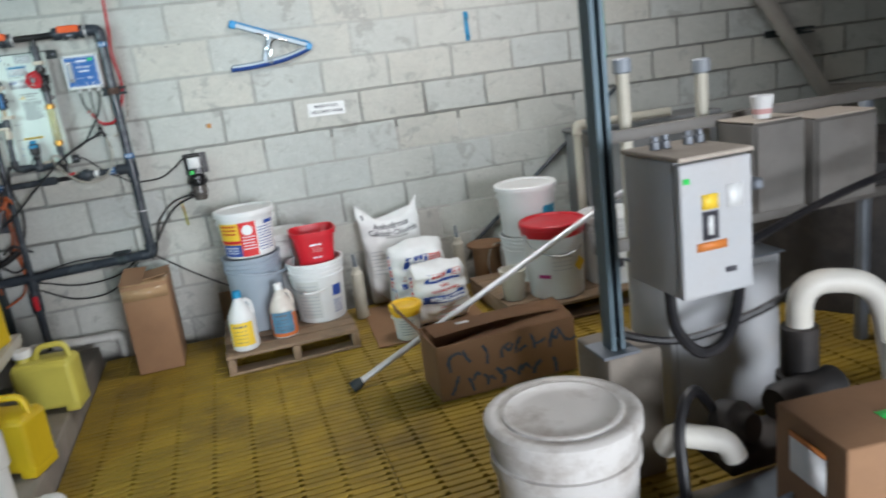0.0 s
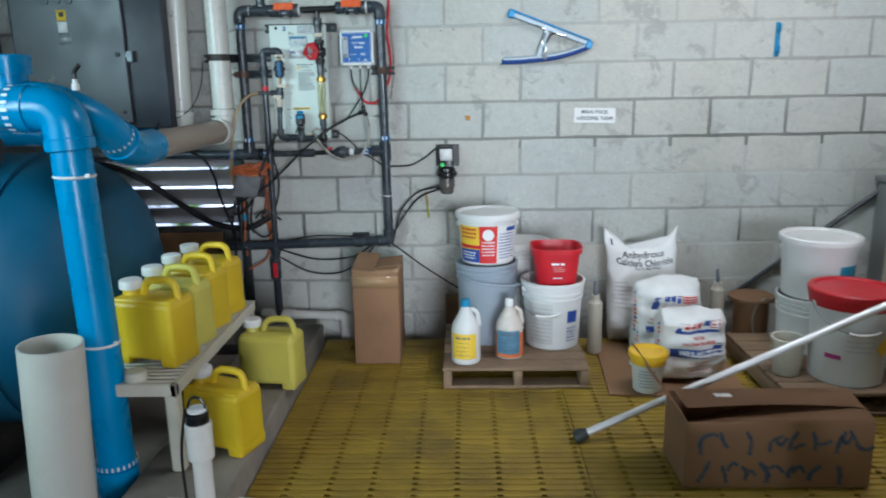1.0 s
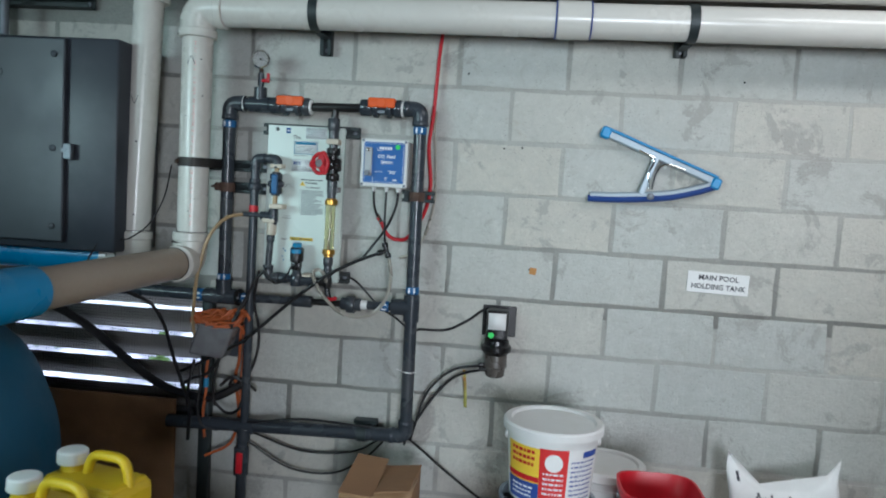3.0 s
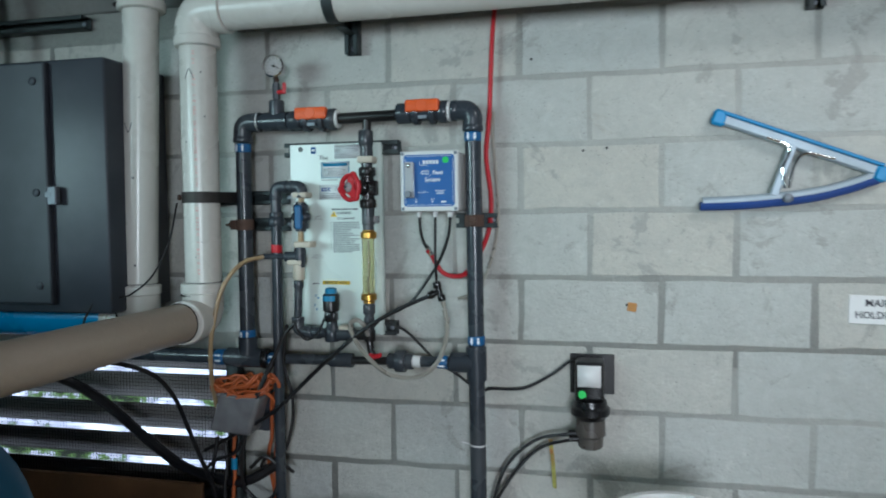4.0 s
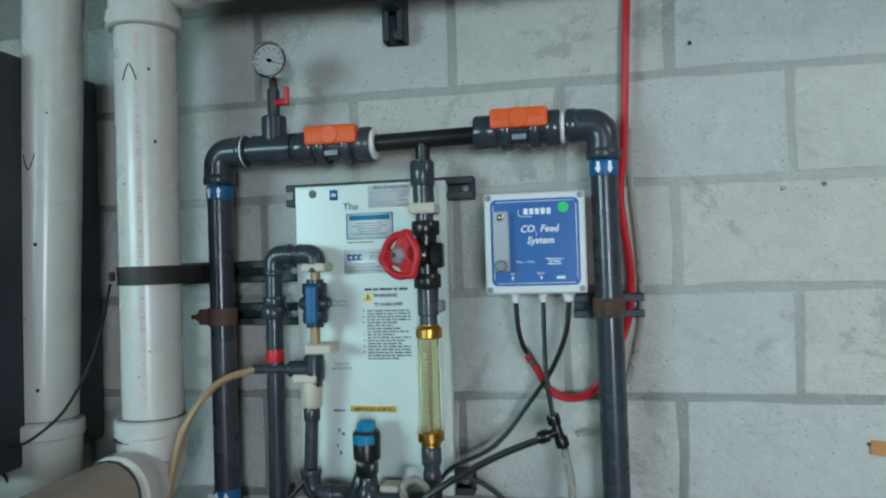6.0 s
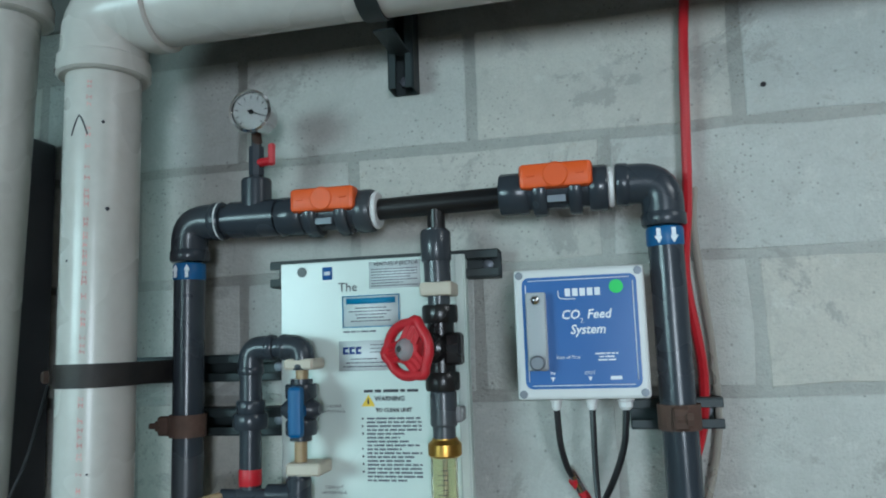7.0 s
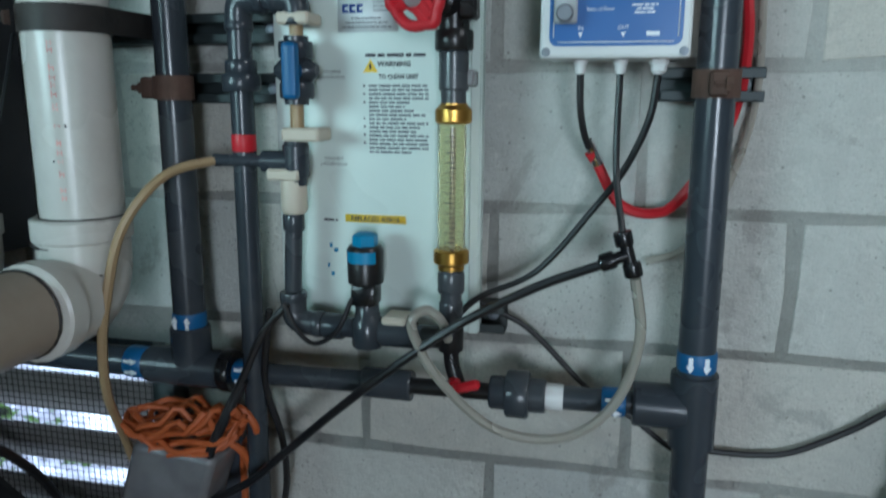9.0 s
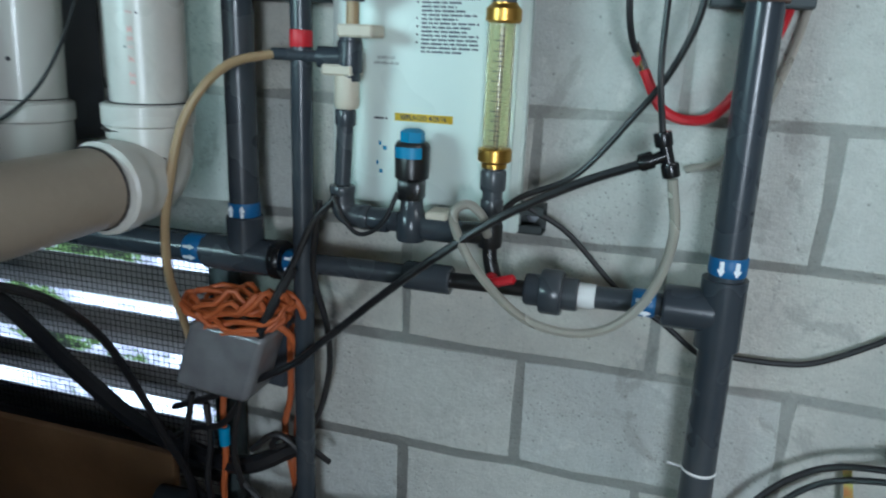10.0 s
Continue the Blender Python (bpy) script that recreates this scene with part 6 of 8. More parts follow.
jug((-1.190, 2.90, BZ), -14, M_JUG, "bright yellow plastic jug with a white cap on the bench")
jug((-1.190, 3.085, BZ), -14, M_JUGPALE, "pale yellow plastic jug with a white cap on the bench")
jug((-1.190, 3.270, BZ), -14, M_JUG, "bright yellow plastic jug with a white cap on the bench")
jug((-1.185, 3.455, BZ), -14, M_JUG, "bright yellow plastic jug with a white cap on the bench")
jug((-0.930, 3.44, 0.110), -8, M_JUGPALE, "pale yellow plastic jug with a white cap on the kerb")
jug((-0.965, 2.88, 0.110), -20, M_JUG, "bright yellow plastic jug with a white cap on the kerb")
# small cream round piece, taken for a loose cap
solid("small_cup", lathe(bm_new(), (-1.19, 2.715, BZ), (0, 0, 1), [(0, 0.038), (0.028, 0.036), (0.032, 0.030)], 24), M_BENCH, "small round cream plastic cap on the bench corner", "cup")

# ---- tangle at the louvre edge ----
jb = thing("junction_box", (-1.25, 4.34, 0.79), "grey see-through junction box with a red part inside", "junction box")
tw = Matrix.Rotation(radians(5), 4, "Y")


def lean_x(bm_, z0, k_):
    for v in bm_.verts:
        v.co.x += (v.co.z - z0) * k_
    return bm_


part("cover", lean_x(box(bm_new(), (-1.256, 4.352, 0.862), (0.140, 0.085, 0.122), 0.010, rot=tw, seg=3), 0.862, 0.24), mat("smoked_cover", (0.27, 0.27, 0.28), 0.16, vary=0.25, scale=14, dirt_amount=0.25, bump=0, trans=0.35), jb)
part("back_plate", box(bm_new(), (-1.250, 4.405, 0.862), (0.150, 0.02, 0.135), 0.004, rot=tw), M_PANEL, jb)
part("red_insert", box(bm_new(), (-1.215, 4.335, 0.868), (0.044, 0.03, 0.044), 0.010, rot=tw), mat("dull_red", (0.20, 0.03, 0.03), 0.5), jb, "dull red insert")
cord = thing("extension_cord", (-1.24, 4.36, 0.94), "bundled orange extension cord over the junction box", "extension cord")
rnd_c = random.Random(8)
coil = bm_new()
loops = []
for k in range(12):
    pts = []
    ph = rnd_c.uniform(0, 6)
    for i in range(28):
        t = i * math.tau / 28
        pts.append((-1.245 + (0.082 + 0.015 * math.sin(k * 2.1)) * math.cos(t) + 0.020 * math.sin(2 * t + ph), 4.348 + 0.030 * math.sin(t) + 0.012 * math.sin(k * 1.7 + 2 * t), 0.948 + 0.020 * math.sin(t + ph * 0.5) + 0.0025 * (k - 6) + 0.011 * math.sin(3 * t + ph) + 0.006 * math.sin(7 * t + 2 * ph)))
    loops += pts
tube(coil, loops, 0.0046, 7)
part("coil", coil, M_EXTCORD, cord)
part("tail", tube(bm_new(), spline([(-1.20, 4.34, 0.965), (-1.15, 4.35, 0.985), (-1.125, 4.36, 0.945), (-1.165, 4.39, 0.895), (-1.173, 4.40, 0.78), (-1.186, 4.40, 0.70), (-1.172, 4.41, 0.56), (-1.20, 4.41, 0.44), (-1.30, 4.40, 0.38)], 8), 0.0058, 8), M_EXTCORD, cord)
part("tail", tube(bm_new(), spline([(-1.18, 4.34, 0.94), (-1.145, 4.36, 0.90), (-1.155, 4.40, 0.80), (-1.165, 4.40, 0.66), (-1.160, 4.41, 0.50)], 8), 0.0058, 8), M_EXTCORD, cord)
part("tail", tube(bm_new(), spline([(-1.285, 4.37, 0.80), (-1.298, 4.38, 0.717), (-1.296, 4.38, 0.649), (-1.307, 4.385, 0.552), (-1.30, 4.39, 0.46)], 8), 0.0058, 8), M_EXTCORD, cord)
part("plug_sleeve", tube(bm_new(), [(-1.297, 4.38, 0.70), (-1.297, 4.38, 0.665)], 0.010, 10), M_BLUECAP, cord)
for pts, r, lab2 in (
    ([(-1.062, 4.355, 1.15), (-1.10, 4.35, 1.107), (-1.128, 4.34, 1.045), (-1.183, 4.32, 0.924), (-1.215, 4.32, 0.82), (-1.245, 4.33, 0.70), (-1.25, 4.36, 0.60)], 0.0055, "black cable drooping beside the junction box"),
    ([(-1.09, 4.35, 1.14), (-1.112, 4.37, 1.02), (-1.098, 4.39, 0.92), (-1.100, 4.40, 0.832), (-1.124, 4.40, 0.742), (-1.165, 4.40, 0.690), (-1.20, 4.38, 0.68), (-1.18, 4.37, 0.71), (-1.14, 4.38, 0.70), (-1.10, 4.40, 0.66)], 0.0055, "black cable looping loosely by the riser"),
    ([(-1.13, 4.34, 1.03), (-1.175, 4.32, 0.93), (-1.205, 4.32, 0.83), (-1.27, 4.34, 0.735), (-1.345, 4.36, 0.70), (-1.40, 4.38, 0.66)], 0.006, "black cable drooping beside the junction box"),
    ([(-1.31, 4.35, 0.76), (-1.305, 4.35, 0.69), (-1.315, 4.35, 0.60), (-1.30, 4.36, 0.52), (-1.24, 4.37, 0.50)], 0.006, "black cable hanging by the louvre edge"),
    ([(-1.33, 4.34, 0.78), (-1.345, 4.34, 0.70), (-1.36, 4.35, 0.62), (-1.34, 4.37, 0.55)], 0.006, "black cable hanging by the louvre edge"),
    ([(-1.26, 4.36, 0.62), (-1.20, 4.36, 0.575), (-1.15, 4.36, 0.60), (-1.14, 4.37, 0.68), (-1.18, 4.36, 0.72), (-1.23, 4.36, 0.68)], 0.006, "black cable looping loosely by the riser"),
    ([(-2.02, 4.20, 1.02), (-1.92, 4.34, 0.95), (-1.80, 4.40, 0.86), (-1.64, 4.40, 0.745), (-1.50, 4.40, 0.655), (-1.37, 4.40, 0.62), (-1.26, 4.39, 0.625), (-1.16, 4.40, 0.68)], 0.017, "thick black hose sagging below the tan pipe"),
    ([(-1.42, 3.95, 1.10), (-1.39, 4.10, 1.03), (-1.385, 4.20, 0.935), (-1.385, 4.27, 0.815), (-1.365, 4.31, 0.70), (-1.345, 4.34, 0.60), (-1.36, 4.37, 0.45)], 0.0068, "dark teal hose bending down past the louvres"),
    ([(-1.60, 4.27, 1.10), (-1.585, 4.20, 1.22), (-1.53, 4.21, 1.245), (-1.47, 4.23, 1.30), (-1.43, 4.26, 1.40), (-1.425, 4.30, 1.52)], 0.0028, "thin grey wire across the white pipes"),
    ([(-1.70, 4.24, 1.07), (-1.66, 4.16, 1.16), (-1.61, 4.18, 1.26), (-1.60, 4.22, 1.31)], 0.0035, "thin dark wire beside the white elbow"),
):
    cable("loose_cable", pts, r, M_RUBBER, lab2)


def bucket(name, at, r_top, r_bot, h, material, label, group="", lid=None, lid_label="", handle=True, ears=True, turn=0.0, rib=True):
    """A round tapered pail with rim rings, an inner wall, a wire handle on two ears, and a lid where it has one."""
    x, y, z = at
    root = thing(name, at, label, "bucket", group)
    k = (r_top - r_bot) / h
    rad = lambda q: r_bot + k * q
    pro = [(0, r_bot - 0.006), (0.006, r_bot)]
    if rib:
        for q in (h - 0.085, h - 0.06, h - 0.035):
            pro += [(q, rad(q)), (q + 0.002, rad(q) + 0.006), (q + 0.008, rad(q) + 0.006), (q + 0.010, rad(q))]
    pro += [(h - 0.012, r_top), (h - 0.010, r_top + 0.008), (h, r_top + 0.008), (h, r_top - 0.004), (0.01, r_bot - 0.005)]
    part("pail", lathe(bm_new(), at, (0, 0, 1), pro, 40), material, root)
    if lid is not None:
        q = h - 0.018
        part("lid", lathe(bm_new(), (x, y, z + q), (0, 0, 1), [(0, r_top + 0.009), (0.002, r_top + 0.014), (0.024, r_top + 0.014), (0.030, r_top + 0.008), (0.030, r_top - 0.010), (0.022, r_top - 0.016), (0.022, r_top * 0.5), (0.020, 0.002)], 40), lid, root, lid_label)
    if handle:
        ca, sa = math.cos(turn), math.sin(turn)
        rr = r_top + 0.012
        pts = [(x + rr * math.cos(a) * ca - (0.045 * math.sin(a) + rr * 0.98 * math.sin(a)) * sa * 1.0, y + rr * math.cos(a) * sa - (rr * 1.02 * math.sin(a)) * ca, z + h - 0.05 - 0.10 * math.sin(a)) for a in [math.pi * i / 24 for i in range(25)]]
        hd = part("handle", tube(bm_new(), pts, 0.0022, 8), M_STEEL, root, "thin wire handle")
        part("grip", tube(bm_new(), pts[9:16], 0.007, 10), material, hd)
    if ears:
        for sgn in (1, -1):
            e = Vector((math.cos(turn) * sgn, math.sin(turn) * sgn, 0))
            part("ear", lathe(bm_new(), Vector((x, y, z + h - 0.05)) + e * (rad(h - 0.05) - 0.004), e, [(0, 0.014), (0.010, 0.014), (0.014, 0.009)], 14), material, root)
    return root


# ---- things on the grating, along the wall ----
def carton(name, lo, hi, label, tape=True):
    root = thing(name, ((lo[0] + hi[0]) / 2, (lo[1] + hi[1]) / 2, lo[2]), label, "cardboard box")
    c = [(a + b_) / 2 for a, b_ in zip(lo, hi)]
    s = [b_ - a for a, b_ in zip(lo, hi)]
    bm_ = bm_new()
    box(bm_, c, s, 0.004, seg=2)
    for v in bm_.verts:
        n_ = noise.noise(v.co * 9.0) * 0.006
        v.co.x += n_
        v.co.y += n_
    part("carton", bm_, M_CARD, root)
    return root


cb = carton("tall_carton", (-0.640, 3.92, 0.0), (-0.412, 4.235, 0.480), "tall brown cardboard box with taped crumpled top")
part("tape", box(bm_new(), (-0.526, 3.9165, 0.432), (0.228, 0.002, 0.058), 0.0), M_TAPE, cb, "clear packing tape")
part("tape", box(bm_new(), (-0.526, 4.02, 0.482), (0.23, 0.20, 0.002), 0.0), M_TAPE, cb, "clear packing tape")
fl = bm_new()
for x, y, rx, ry in ((-0.588, 4.08, 5, 5), (-0.468, 4.08, -4, -7)):
    box(fl, (x, y, 0.497), (0.115, 0.29, 0.005), 0.001, rot=Euler((radians(rx), radians(ry), 0)).to_matrix().to_4x4())
part("flap", fl, M_CARD, cb)


def pallet(name, x0, x1, y0, y1, h, boards, label):
    root = thing(name, ((x0 + x1) / 2, (y0 + y1) / 2, 0.0), label, "pallet", "small pallets")
    rnd_ = random.Random(int(x0 * 100))
    n_ = boards
    wd = (y1 - y0) / n_
    for k_ in range(n_):
        bm_ = bm_new()
        box(bm_, ((x0 + x1) / 2 + rnd_.uniform(-0.004, 0.004), y0 + wd * (k_ + 0.5), h - 0.009), (x1 - x0, wd - 0.012, 0.018), 0.003)
        part("board", bm_, M_WOOD, root)
    for x in (x0 + 0.02, (x0 + x1) / 2 + 0.01, x1 - 0.02):
        part("stringer", box(bm_new(), (x, (y0 + y1) / 2, (h - 0.018) / 2 + 0.007), (0.038, y1 - y0 - 0.01, h - 0.034), 0.003), M_WOOD, root)
    for y in (y0 + 0.05, y1 - 0.05):
        part("bottom_board", box(bm_new(), ((x0 + x1) / 2, y, 0.008), (x1 - x0, 0.09, 0.014), 0.003), M_WOOD, root)
    return root


PZ = 0.105
pallet("pallet", -0.185, 0.490, 3.60, 4.24, PZ, 6, "small weathered wooden pallet under the buckets")
pallet("pallet", 1.265, 2.38, 3.31, 4.06, PZ, 6, "weathered wooden pallet under the white drums")
solid("loose_board", box(bm_new(), (-0.155, 4.30, 0.13), (0.07, 0.018, 0.25), 0.002), M_WOOD, "short grey board end behind the pallet", "board")

gb = bucket("grey_bucket", (0.03, 4.02, PZ), 0.150, 0.135, 0.41, M_GBUCK, "grey plastic bucket carrying a white pail", "buckets", handle=False, turn=0.3)
part("handle_strap", tube(bm_new(), [(0.03 + 0.172 * math.cos(a), 4.02 + 0.172 * math.sin(a), PZ + 0.325 - 0.03 * math.sin(a + 1.4)) for a in [radians(-120 + 11 * i) for i in range(13)]], 0.008, 8), M_GBUCK, gb)
tp = bucket("tablet_pail", (0.035, 4.03, PZ + 0.41), 0.148, 0.130, 0.240, M_WBUCK, "white pail with a red, blue and yellow label", "buckets", lid=M_WBUCK, lid_label="white snap lid", handle=False, rib=False)


def wrap(bm_, c, r0, r1, z0, z1, a0, a1, n=10, lift=0.0015):
    """A label wrapped round a tapered pail between two angles in degrees."""
    cols = []
    for i in range(n + 1):
        a = radians(a0 + (a1 - a0) * i / n)
        cols.append([bm_.verts.new((c[0] + (r + lift) * math.cos(a), c[1] + (r + lift) * math.sin(a), z)) for r, z in ((r0, z0), (r1, z1))])
    for p, q in zip(cols, cols[1:]):
        bm_.faces.new((p[0], q[0], q[1], p[1]))
    return bm_


def rad_at(z, z0, h, rb, rt):
    return rb + (rt - rb) * (z - z0) / h


tz0 = PZ + 0.41


def pail_label(parent, c, z0, h, rb, rt, za, zb, a0, a1, material, label="", lift=0.0015):
    return part("label", wrap(bm_new(), c, rad_at(za, z0, h, rb, rt), rad_at(zb, z0, h, rb, rt), za, zb, a0, a1, 10, lift), material, parent, label)


C_T = (0.035, 4.03)
targs = (tp, C_T, tz0, 0.240, 0.130, 0.148)
pail_label(*targs, tz0 + 0.015, tz0 + 0.195, -160, -108, M_YLAB, "yellow label panel")
pail_label(*targs, tz0 + 0.015, tz0 + 0.080, -160, -108, M_INKBLUE, "blue label panel", 0.0026)
pail_label(*targs, tz0 + 0.085, tz0 + 0.102, -160, -108, M_RED, "", 0.0028)
pail_label(*targs, tz0 + 0.012, tz0 + 0.198, -108, -72, mat("red_label", (0.60, 0.03, 0.03), 0.45, vary=0.05, dirt_amount=0.05, bump=0), "red label panel")
pail_label(*targs, tz0 + 0.012, tz0 + 0.198, -72, -25, M_PAPER, "white printed label panel")
pail_label(*targs, tz0 + 0.170, tz0 + 0.190, -52, -25, M_INKBLUE, "", 0.0026)
dot = bm_new()
aa = radians(-90)
rdot = rad_at(tz0 + 0.155, tz0, 0.240, 0.130, 0.148) + 0.003
lathe(dot, (C_T[0] + rdot * math.cos(aa), C_T[1] + rdot * math.sin(aa), tz0 + 0.155), (0, -1, 0), [(0, 0.028), (0.001, 0.028)], 22)
part("label_dot", dot, M_PAPER, tp, "white round spot")


def print_rows(parent, c, z0, h, rb, rt, za, n, pitch_, thick, a0, a1, material, seed, lift=0.0032):
    """Rows of unreadable print wrapped round a pail."""
    rnd_ = random.Random(seed)
    bm_ = bm_new()
    for i in range(n):
        z = za - pitch_ * i
        a = a0
        while a < a1 - 1:
            w = rnd_.uniform(2, 7)
            w = min(w, a1 - a)
            wrap(bm_, c, rad_at(z, z0, h, rb, rt), rad_at(z + thick, z0, h, rb, rt), z, z + thick, a, a + w, 2, lift)
            a += w + 1.4
    return part("small_print", bm_, material, parent)


print_rows(*targs, tz0 + 0.155, 9, 0.015, 0.005, -68, -30, M_INKBLUE, 31)
print_rows(*targs, tz0 + 0.115, 5, 0.016, 0.006, -103, -77, M_INKW, 32)
print_rows(*targs, tz0 + 0.175, 3, 0.020, 0.010, -150, -114, M_RED, 33)
print_rows(*targs, tz0 + 0.060, 3, 0.014, 0.006, -150, -116, M_INKW, 34)

wb = bucket("white_bucket", (0.355, 3.945, PZ), 0.150, 0.130, 0.335, M_WBUCK, "dirty white pail carrying a red bucket", "buckets", handle=True, turn=0.2)
wargs = (wb, (0.355, 3.945), PZ, 0.335, 0.130, 0.150)
pail_label(*wargs, PZ + 0.03, PZ + 0.24, -150, -95, mat("faded_label", (0.60, 0.60, 0.57), 0.6, dirt_amount=0.3), "faded paper label")
print_rows(*wargs, PZ + 0.21, 9, 0.020, 0.006, -145, -100, mat("faded_ink", (0.42, 0.44, 0.46), 0.6, dirt_amount=0, bump=0), 41)
pail_label(*wargs, PZ + 0.14, PZ + 0.20, -66, -42, M_INKBLUE, "dark blue printed mark")
print_rows(*wargs, PZ + 0.11, 5, 0.016, 0.006, -66, -44, M_INKBLUE, 42)
bb = bucket("white_bucket", (0.235, 4.245, PZ), 0.130, 0.112, 0.45, M_WBUCK, "white lidded pail behind the red bucket", "buckets", lid=M_WBUCK, handle=False)
rb_ = thing("red_bucket", (0.368, 3.95, PZ + 0.285), "square red plastic bucket with faint print", "bucket", "buckets")
RZ = PZ + 0.285


def square_pail(bm_, c, z0, prof, n=8, p=4.0):
    """A rounded square pail from (height, half width) rings."""
    rings = []
    for h_, r_ in prof:
        ring_ = []
        for k_ in range(n * 4):
            t = k_ * math.tau / (n * 4)
            ct, st_ = math.cos(t), math.sin(t)
            q = (abs(ct) ** p + abs(st_) ** p) ** (-1 / p)
            ring_.append(bm_.verts.new((c[0] + r_ * q * ct, c[1] + r_ * q * st_, z0 + h_)))
        rings.append(ring_)
    for a, b_ in zip(rings, rings[1:]):
        for k_ in range(n * 4):
            bm_.faces.new((a[k_], a[(k_ + 1) % (n * 4)], b_[(k_ + 1) % (n * 4)], b_[k_]))
    bm_.faces.new(rings[0][::-1])
    bm_.faces.new(rings[-1])
    return bm_


part("pail", square_pail(bm_new(), (0.368, 3.95), RZ, [(0, 0.090), (0.19, 0.114), (0.192, 0.124), (0.215, 0.126), (0.216, 0.118), (0.19, 0.112), (0.01, 0.088)]), M_RED, rb_)
part("handle", tube(bm_new(), spline([(0.243, 3.95, RZ + 0.19), (0.240, 3.92, RZ + 0.10), (0.235, 3.86, RZ + 0.05)], 6), 0.0025, 6), M_STEEL, rb_)
bars("print", 0.335, 0.405, RZ + 0.145, 1, 0.02, 0.009, M_INKW, rb_, 3.838, 45)
bars("print", 0.345, 0.400, RZ + 0.128, 3, 0.010, 0.004, mat("pink_ink", (0.6, 0.25, 0.25), 0.6, dirt_amount=0, bump=0), rb_, 3.841, 46)
bars("print", 0.345, 0.388, RZ + 0.075, 1, 0.02, 0.006, M_INKW, rb_, 3.843, 47)


def bottle(name, at, r, h, body, cap, label, lab_mat, lab2):
    x, y, z = at
    root = thing(name, at, label, "bottle")
    part("body", lathe(bm_new(), at, (0, 0, 1), [(0, r * 0.9), (0.008, r), (h * 0.52, r), (h * 0.60, r * 0.93), (h * 0.78, r * 0.50), (h * 0.86, r * 0.30), (h * 0.90, r * 0.28)], 28), body, root)
    part("cap", lathe(bm_new(), (x, y, z + h * 0.885), (0, 0, 1), [(0, r * 0.33), (h * 0.10, r * 0.31), (h * 0.115, r * 0.24)], 18), cap, root, lab2)
    part("handle", tube(bm_new(), bend([(x + r * 0.35, y - 0.005, z + h * 0.85), (x + r * 0.80, y - 0.005, z + h * 0.80), (x + r * 0.93, y - 0.005, z + h * 0.58)], 0.03), 0.010, 8), body, root)
    part("label", wrap(bm_new(), (x, y), r, r, z + h * 0.10, z + h * 0.50, -150, -48, 14, 0.0022), lab_mat, root)
    bm_ = bm_new()
    rnd_ = random.Random(int(x * 1000))
    for i in range(5):
        zz = z + h * (0.42 - 0.065 * i)
        a = -130
        while a < -80:
            w = rnd_.uniform(5, 15)
            wrap(bm_, (x, y), r, r, zz - 0.001, zz + (0.010 if i == 0 else 0.002), a, min(a + w, -76), 3, 0.003)
            a += w + 4
    part("small_print", bm_, M_SOFTINK, root)
    return root


bottle("bleach_bottle", (-0.078, 3.70, PZ), 0.068, 0.305, M_WBUCK, M_BLUECAP, "white plastic jug bottle with a yellow label and blue cap", M_YLAB, "blue cap")
bottle("cleaner_bottle", (0.130, 3.765, PZ), 0.066, 0.285, M_HAZE, M_PAPER, "translucent bottle of orange cleaner with a blue label", mat("teal_label", (0.10, 0.22, 0.33), 0.5, vary=0.25, scale=30, dirt_amount=0.1), "white cap")


cl_b = bpy.data.objects["cleaner_bottle"]
part("fluid", lathe(bm_new(), (0.130, 3.765, PZ + 0.004), (0, 0, 1), [(0, 0.061), (0.006, 0.0668), (0.125, 0.0668), (0.128, 0.060)], 28), M_AMBER, cl_b, "orange cleaning fluid")


def filter_tube(at, label):
    x, y, z = at
    root = thing("filter_cartridge", at, label, "cartridge", "white cartridges")
    part("tube", lathe(bm_new(), at, (0, 0, 1), [(0, 0.034), (0.004, 0.036), (0.27, 0.036), (0.275, 0.030), (0.29, 0.022), (0.292, 0.022), (0.31, 0.020)], 22), M_BENCH, root)
    part("nozzle", tube(bm_new(), [(x, y, z + 0.305), (x - 0.006, y, z + 0.385)], [0.012, 0.007], 10), M_STEEL, root)
    return root


filter_tube((0.590, 4.06, 0.004), "slim off-white cartridge standing beside the pallet")
filter_tube((1.285, 4.28, 0.004), "slim off-white cartridge behind the sacks")

# sacks on a cardboard sheet
sh = bm_new()
box(sh, (0.90, 3.83, 0.006), (0.62, 0.66, 0.008), 0.001, rot=Matrix.Rotation(radians(-4), 4, "Z"))
solid("cardboard_sheet", sh, M_CARD, "flattened brown cardboard sheet under the sacks", "cardboard")


BAGS = {}


